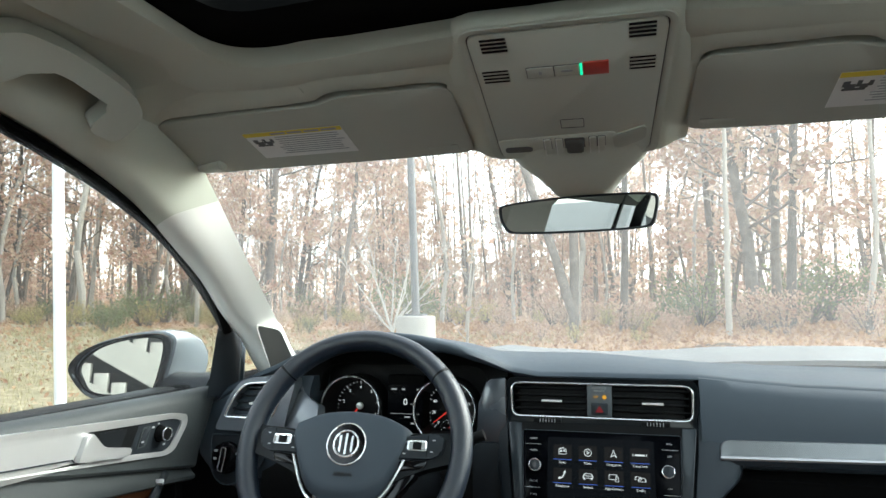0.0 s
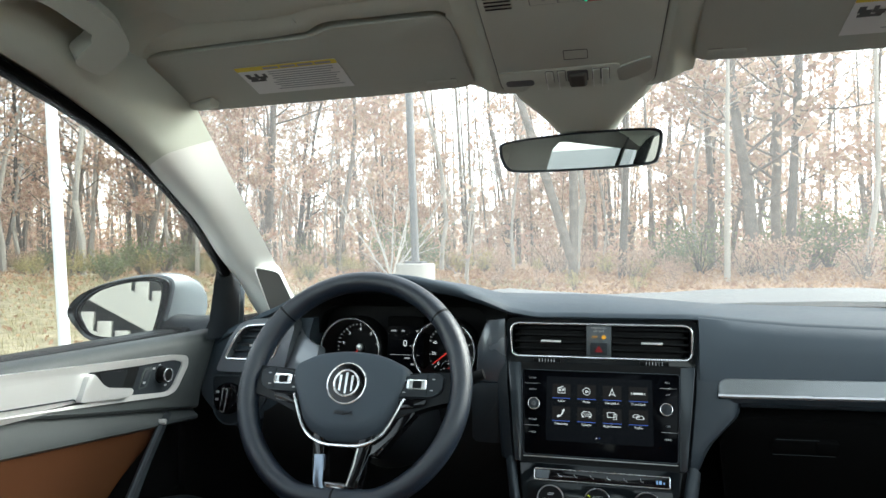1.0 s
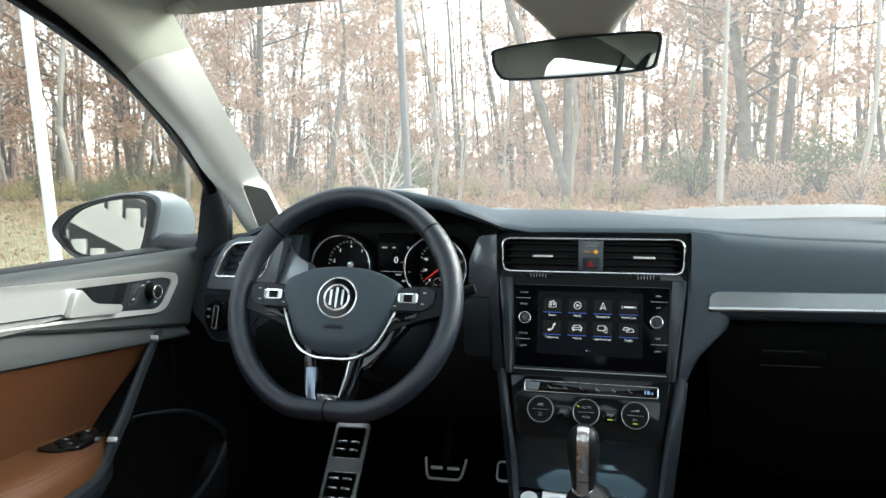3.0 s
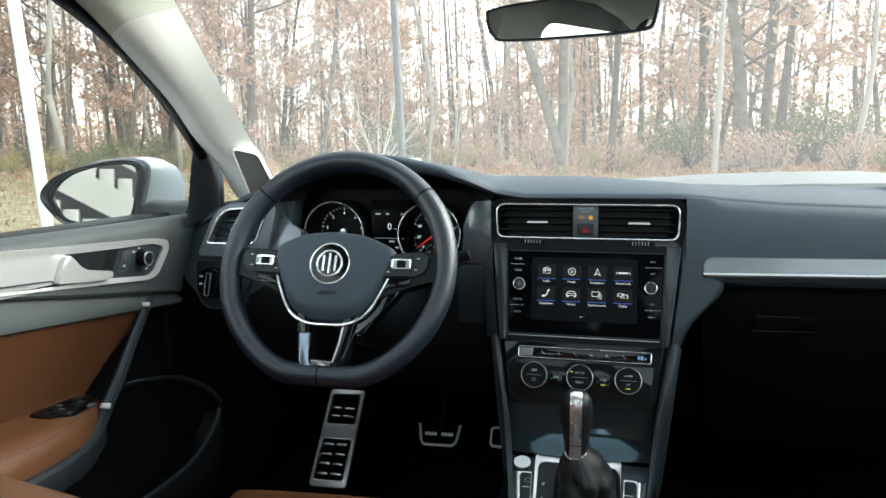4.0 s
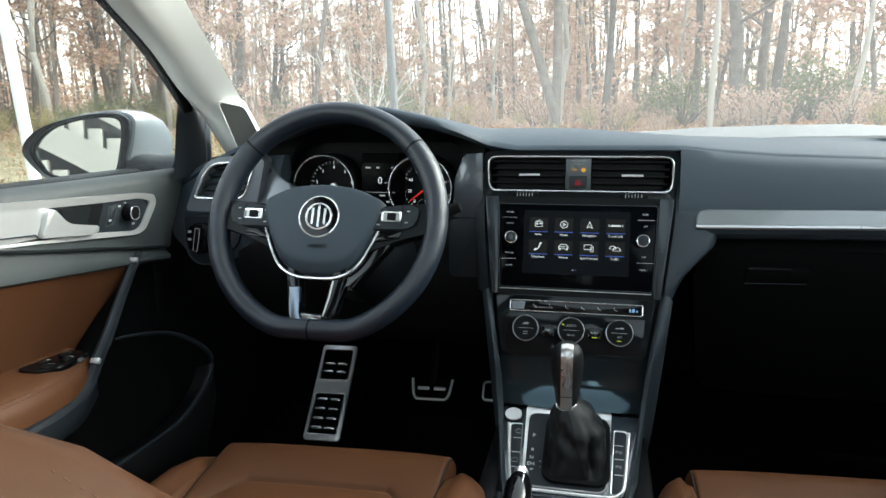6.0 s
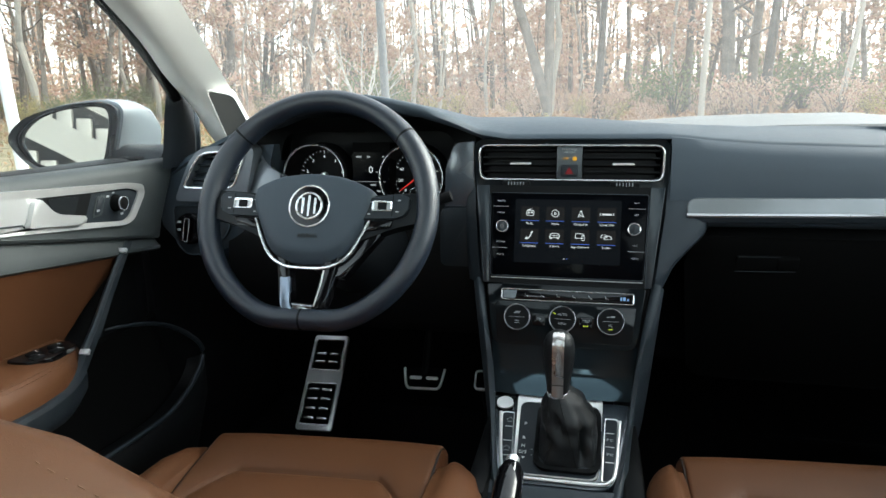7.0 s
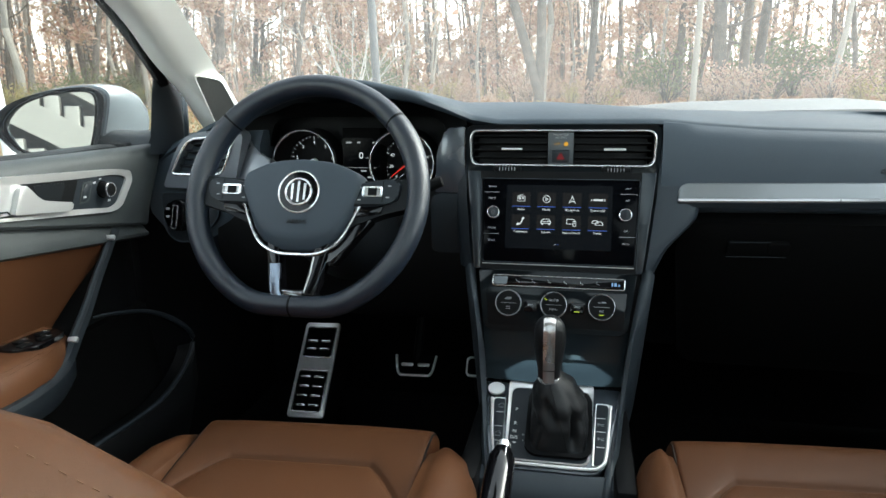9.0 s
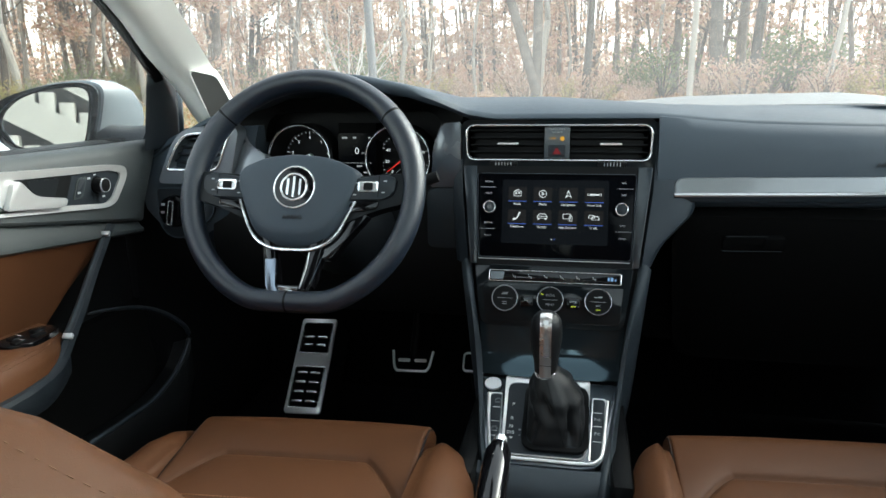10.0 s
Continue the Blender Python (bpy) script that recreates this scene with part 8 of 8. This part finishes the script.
        if x > -0.42 * y or lr.random() < 0.2:
            leaves.append((Vector((x, y, ground_z(x, y) + 0.01 + 0.14 * lr.random() ** 3)), lr.uniform(0.03, 0.075)))
    for _ in range(2600):
        x, y = lr.uniform(-16, -1.5), lr.uniform(3.0, 14)
        leaves.append((Vector((x, y, ground_z(x, y) + 0.03)), lr.uniform(0.025, 0.05)))
    tagged(quads(leaves, LITTER, "leaf_litter", None, lr), "dry brown fallen leaves on the ground", "leaf litter", kind="stuff")


def build_grass():
    """Dry grass beside the car park: short bent blades in tufts."""
    gr = random.Random(41)
    vs, fs = [], []
    for _ in range(5200):
        cx, cy = gr.uniform(-17, -1.2), 2.75 + 12.5 * gr.random() ** 0.9
        for _ in range(6):
            x, y = cx + gr.gauss(0, 0.06), cy + gr.gauss(0, 0.06)
            z, h, a = ground_z(x, y), gr.uniform(0.04, 0.13), gr.uniform(0, 6.28)
            w, lean = gr.uniform(0.004, 0.009), gr.uniform(0.2, 0.9) * h
            i = len(vs)
            vs += [(x - w * math.sin(a), y + w * math.cos(a), z - 0.01), (x + w * math.sin(a), y - w * math.cos(a), z - 0.01), (x + lean * math.cos(a), y + lean * math.sin(a), z + h)]
            fs.append((i, i + 1, i + 2))
    me = bpy.data.meshes.new("grass")
    me.from_pydata(vs, [], fs)
    me.materials.append(GRASS)
    tagged(new("grass", me), "short dry beige grass beside the car park", "grass", kind="stuff")


def build_soil_heap():
    """A low heap of dark soil at the wood's edge."""
    x0, y0 = 1.95, 12.6
    rows = []
    for k in steps(0.02, 1.0, 9):
        rows.append([(x0 + 1.05 * k * math.cos(a) * (1 + 0.12 * noise.noise(Vector((math.cos(a), math.sin(a), 2)))), y0 + 0.45 * k * math.sin(a),
                      ground_z(x0, y0) - 0.03 + 0.13 * (1 - k ** 1.6) * (1 + 0.6 * noise.noise(Vector((3 * k * math.cos(a), 3 * math.sin(a) * k, 7)))) ) for a in [2 * math.pi * j / 40 for j in range(40)]])
    tagged(part("soil_heap", loft(rows[::-1]), SOIL), "low heap of dark soil among fallen leaves", "soil heap")


def build_far_wood():
    """The depth of the wood: countless thin stems, twigs and leaves far behind the first trees."""
    rng = random.Random(77)
    vs, fs = [], []

    def stem(p, q, r0, r1):
        i = len(vs)
        for c, r in ((p, r0), (q, r1)):
            for k in range(4):
                a = k * math.pi / 2 + 0.4
                vs.append((c[0] + r * math.cos(a), c[1] + r * math.sin(a), c[2]))
        for k in range(4):
            fs.append((i + k, i + (k + 1) % 4, i + 4 + (k + 1) % 4, i + 4 + k))
    leaves = []
    for _ in range(620):
        y = rng.uniform(34, 105)
        x = rng.uniform(-1.35, 0.78) * (y + 3)
        h, r = rng.uniform(8, 17), rng.uniform(0.05, 0.17)
        z = ground_z(x, y) - 0.2
        lean = rng.gauss(-0.03, 0.05)
        top = (x + lean * h, y, z + h)
        stem((x, y, z), top, r, r * 0.35)
        for _ in range(7):
            f = rng.uniform(0.2, 0.95)
            a = rng.uniform(0, 6.28)
            ln = rng.uniform(0.8, 2.6) * (1.1 - f * 0.6)
            p = (x + lean * h * f, y, z + h * f)
            q = (p[0] + ln * math.cos(a), p[1] + ln * math.sin(a), p[2] + ln * rng.uniform(0.1, 0.9))
            stem(p, q, r * 0.22, 0.008)
            for _ in range(rng.choice((0, 6, 12, 18))):
                t = rng.uniform(0.4, 1.1)
                leaves.append((Vector(p).lerp(Vector(q), t) + Vector((rng.gauss(0, 0.3), rng.gauss(0, 0.3), rng.gauss(0, 0.25))), rng.uniform(0.09, 0.17)))
        for _ in range(44):
            leaves.append((Vector((x + rng.gauss(0, 2.2), y + rng.gauss(0, 1.2), z + abs(rng.gauss(0, 2.1)))), rng.uniform(0.12, 0.30)))
    for _ in range(9000):
        y = rng.uniform(75, 110)
        x = rng.uniform(-1.35, 0.78) * y
        leaves.append((Vector((x, y, ground_z(x, y) + abs(rng.gauss(0, 3.4)))), rng.uniform(0.25, 0.5)))
    me = bpy.data.meshes.new("far_stems")
    me.from_pydata(vs, [], fs)
    me.materials.append(BARK)
    tagged(new("far_stems", me), "grey stems of the wood's far trees", "far trees", kind="stuff")
    tagged(quads(leaves, RUSSET, "far_leaves", None, rng), "russet foliage of the wood's far trees", "far leaves", kind="stuff")


def build_stair():
    """Pale concrete stair behind the car: sloping flights, each with its steps rising into the dark gap below the next."""
    st = thing("concrete_stair", (-3.0, -14.5, -0.1), "pale concrete outdoor stair with sloping flights and dark openings", "stair")
    low = lambda x: 0.62 - 0.58 * (x + 2.4)
    for name, up in (("lower_flight", -0.75), ("flight", 0.55), ("upper_flight", 1.85)):
        rows = []
        for x in (-4.15, 0.7):
            z = low(x) + up
            rows.append([(x, -14.0, z), (x, -14.0, z + 0.70), (x, -14.35, z + 0.70), (x, -14.35, z)])
        fl = part(name, loft(rows), CONCRETE, st)
        for i in range(13):
            x = -4.1 + i * 0.36
            top, foot = low(x) + up + 0.93, max(low(x) + up + 0.35, -0.3)
            if top > 0.1:
                part("step", box(Matrix.Translation((x + 0.16, -14.22, (top + foot) / 2)), 0.28, 0.36, top - foot, 0.01), CONCRETE, fl)
    part("back_panel", box(Matrix.Translation((-1.72, -15.0, 2.4)), 4.9, 0.1, 5.4, 0.01), INK, st, "dark panel behind the stair")


def build_poles():
    x, y = -5.31, 5.50
    g = ground_z(x, y)
    p = thing("sign_post", (x, y, g), "tall white painted post standing in the grass", "post")
    part("post", tube([(x, y, g - 0.1), (x - 0.28, y, g + 4), (x - 0.56, y, g + 8)], [0.055, 0.055, 0.05], 20), POLEPAINT, p)
    part("foot_plate", box(Matrix.Translation((x, y, g + 0.01)), 0.28, 0.28, 0.03, 0.006), STEEL, p)
    x, y = -2.47, 8.2
    g = ground_z(x, y)
    p = thing("street_lamp", (x, y, g), "grey steel lamp post on a round concrete footing", "lamp post")
    part("footing", loft([[(x + r * math.cos(2 * math.pi * j / 32), y + r * math.sin(2 * math.pi * j / 32), z) for j in range(32)] for r, z in ((0.25, g - 0.2), (0.25, 0.895), (0.235, 0.91), (0.10, 0.912))]), CONCRETE, p, "pale concrete footing")
    part("pole", tube([(x, y, 0.90), (x - 0.15, y, 5), (x - 0.28, y, 8.5)], [0.052, 0.047, 0.040], 16), STEEL, p)
    part("base_plate", box(Matrix.Translation((x, y, 0.925)), 0.24, 0.24, 0.025, 0.006), STEEL, p)
    part("arm", tube([(x - 0.22, y, 8.45), (x + 0.5, y - 0.3, 8.7)], 0.03, 8), STEEL, p)
    part("lamp_head", box(axes((x + 0.7, y - 0.4, 8.7), (0.9, -0.4, 0.05), (0.4, 0.9, 0)), 0.55, 0.25, 0.12, 0.03), STEEL, p)


build_ground()
build_wood()
build_soil_heap()
build_grass()
build_far_wood()
build_poles()
build_stair()
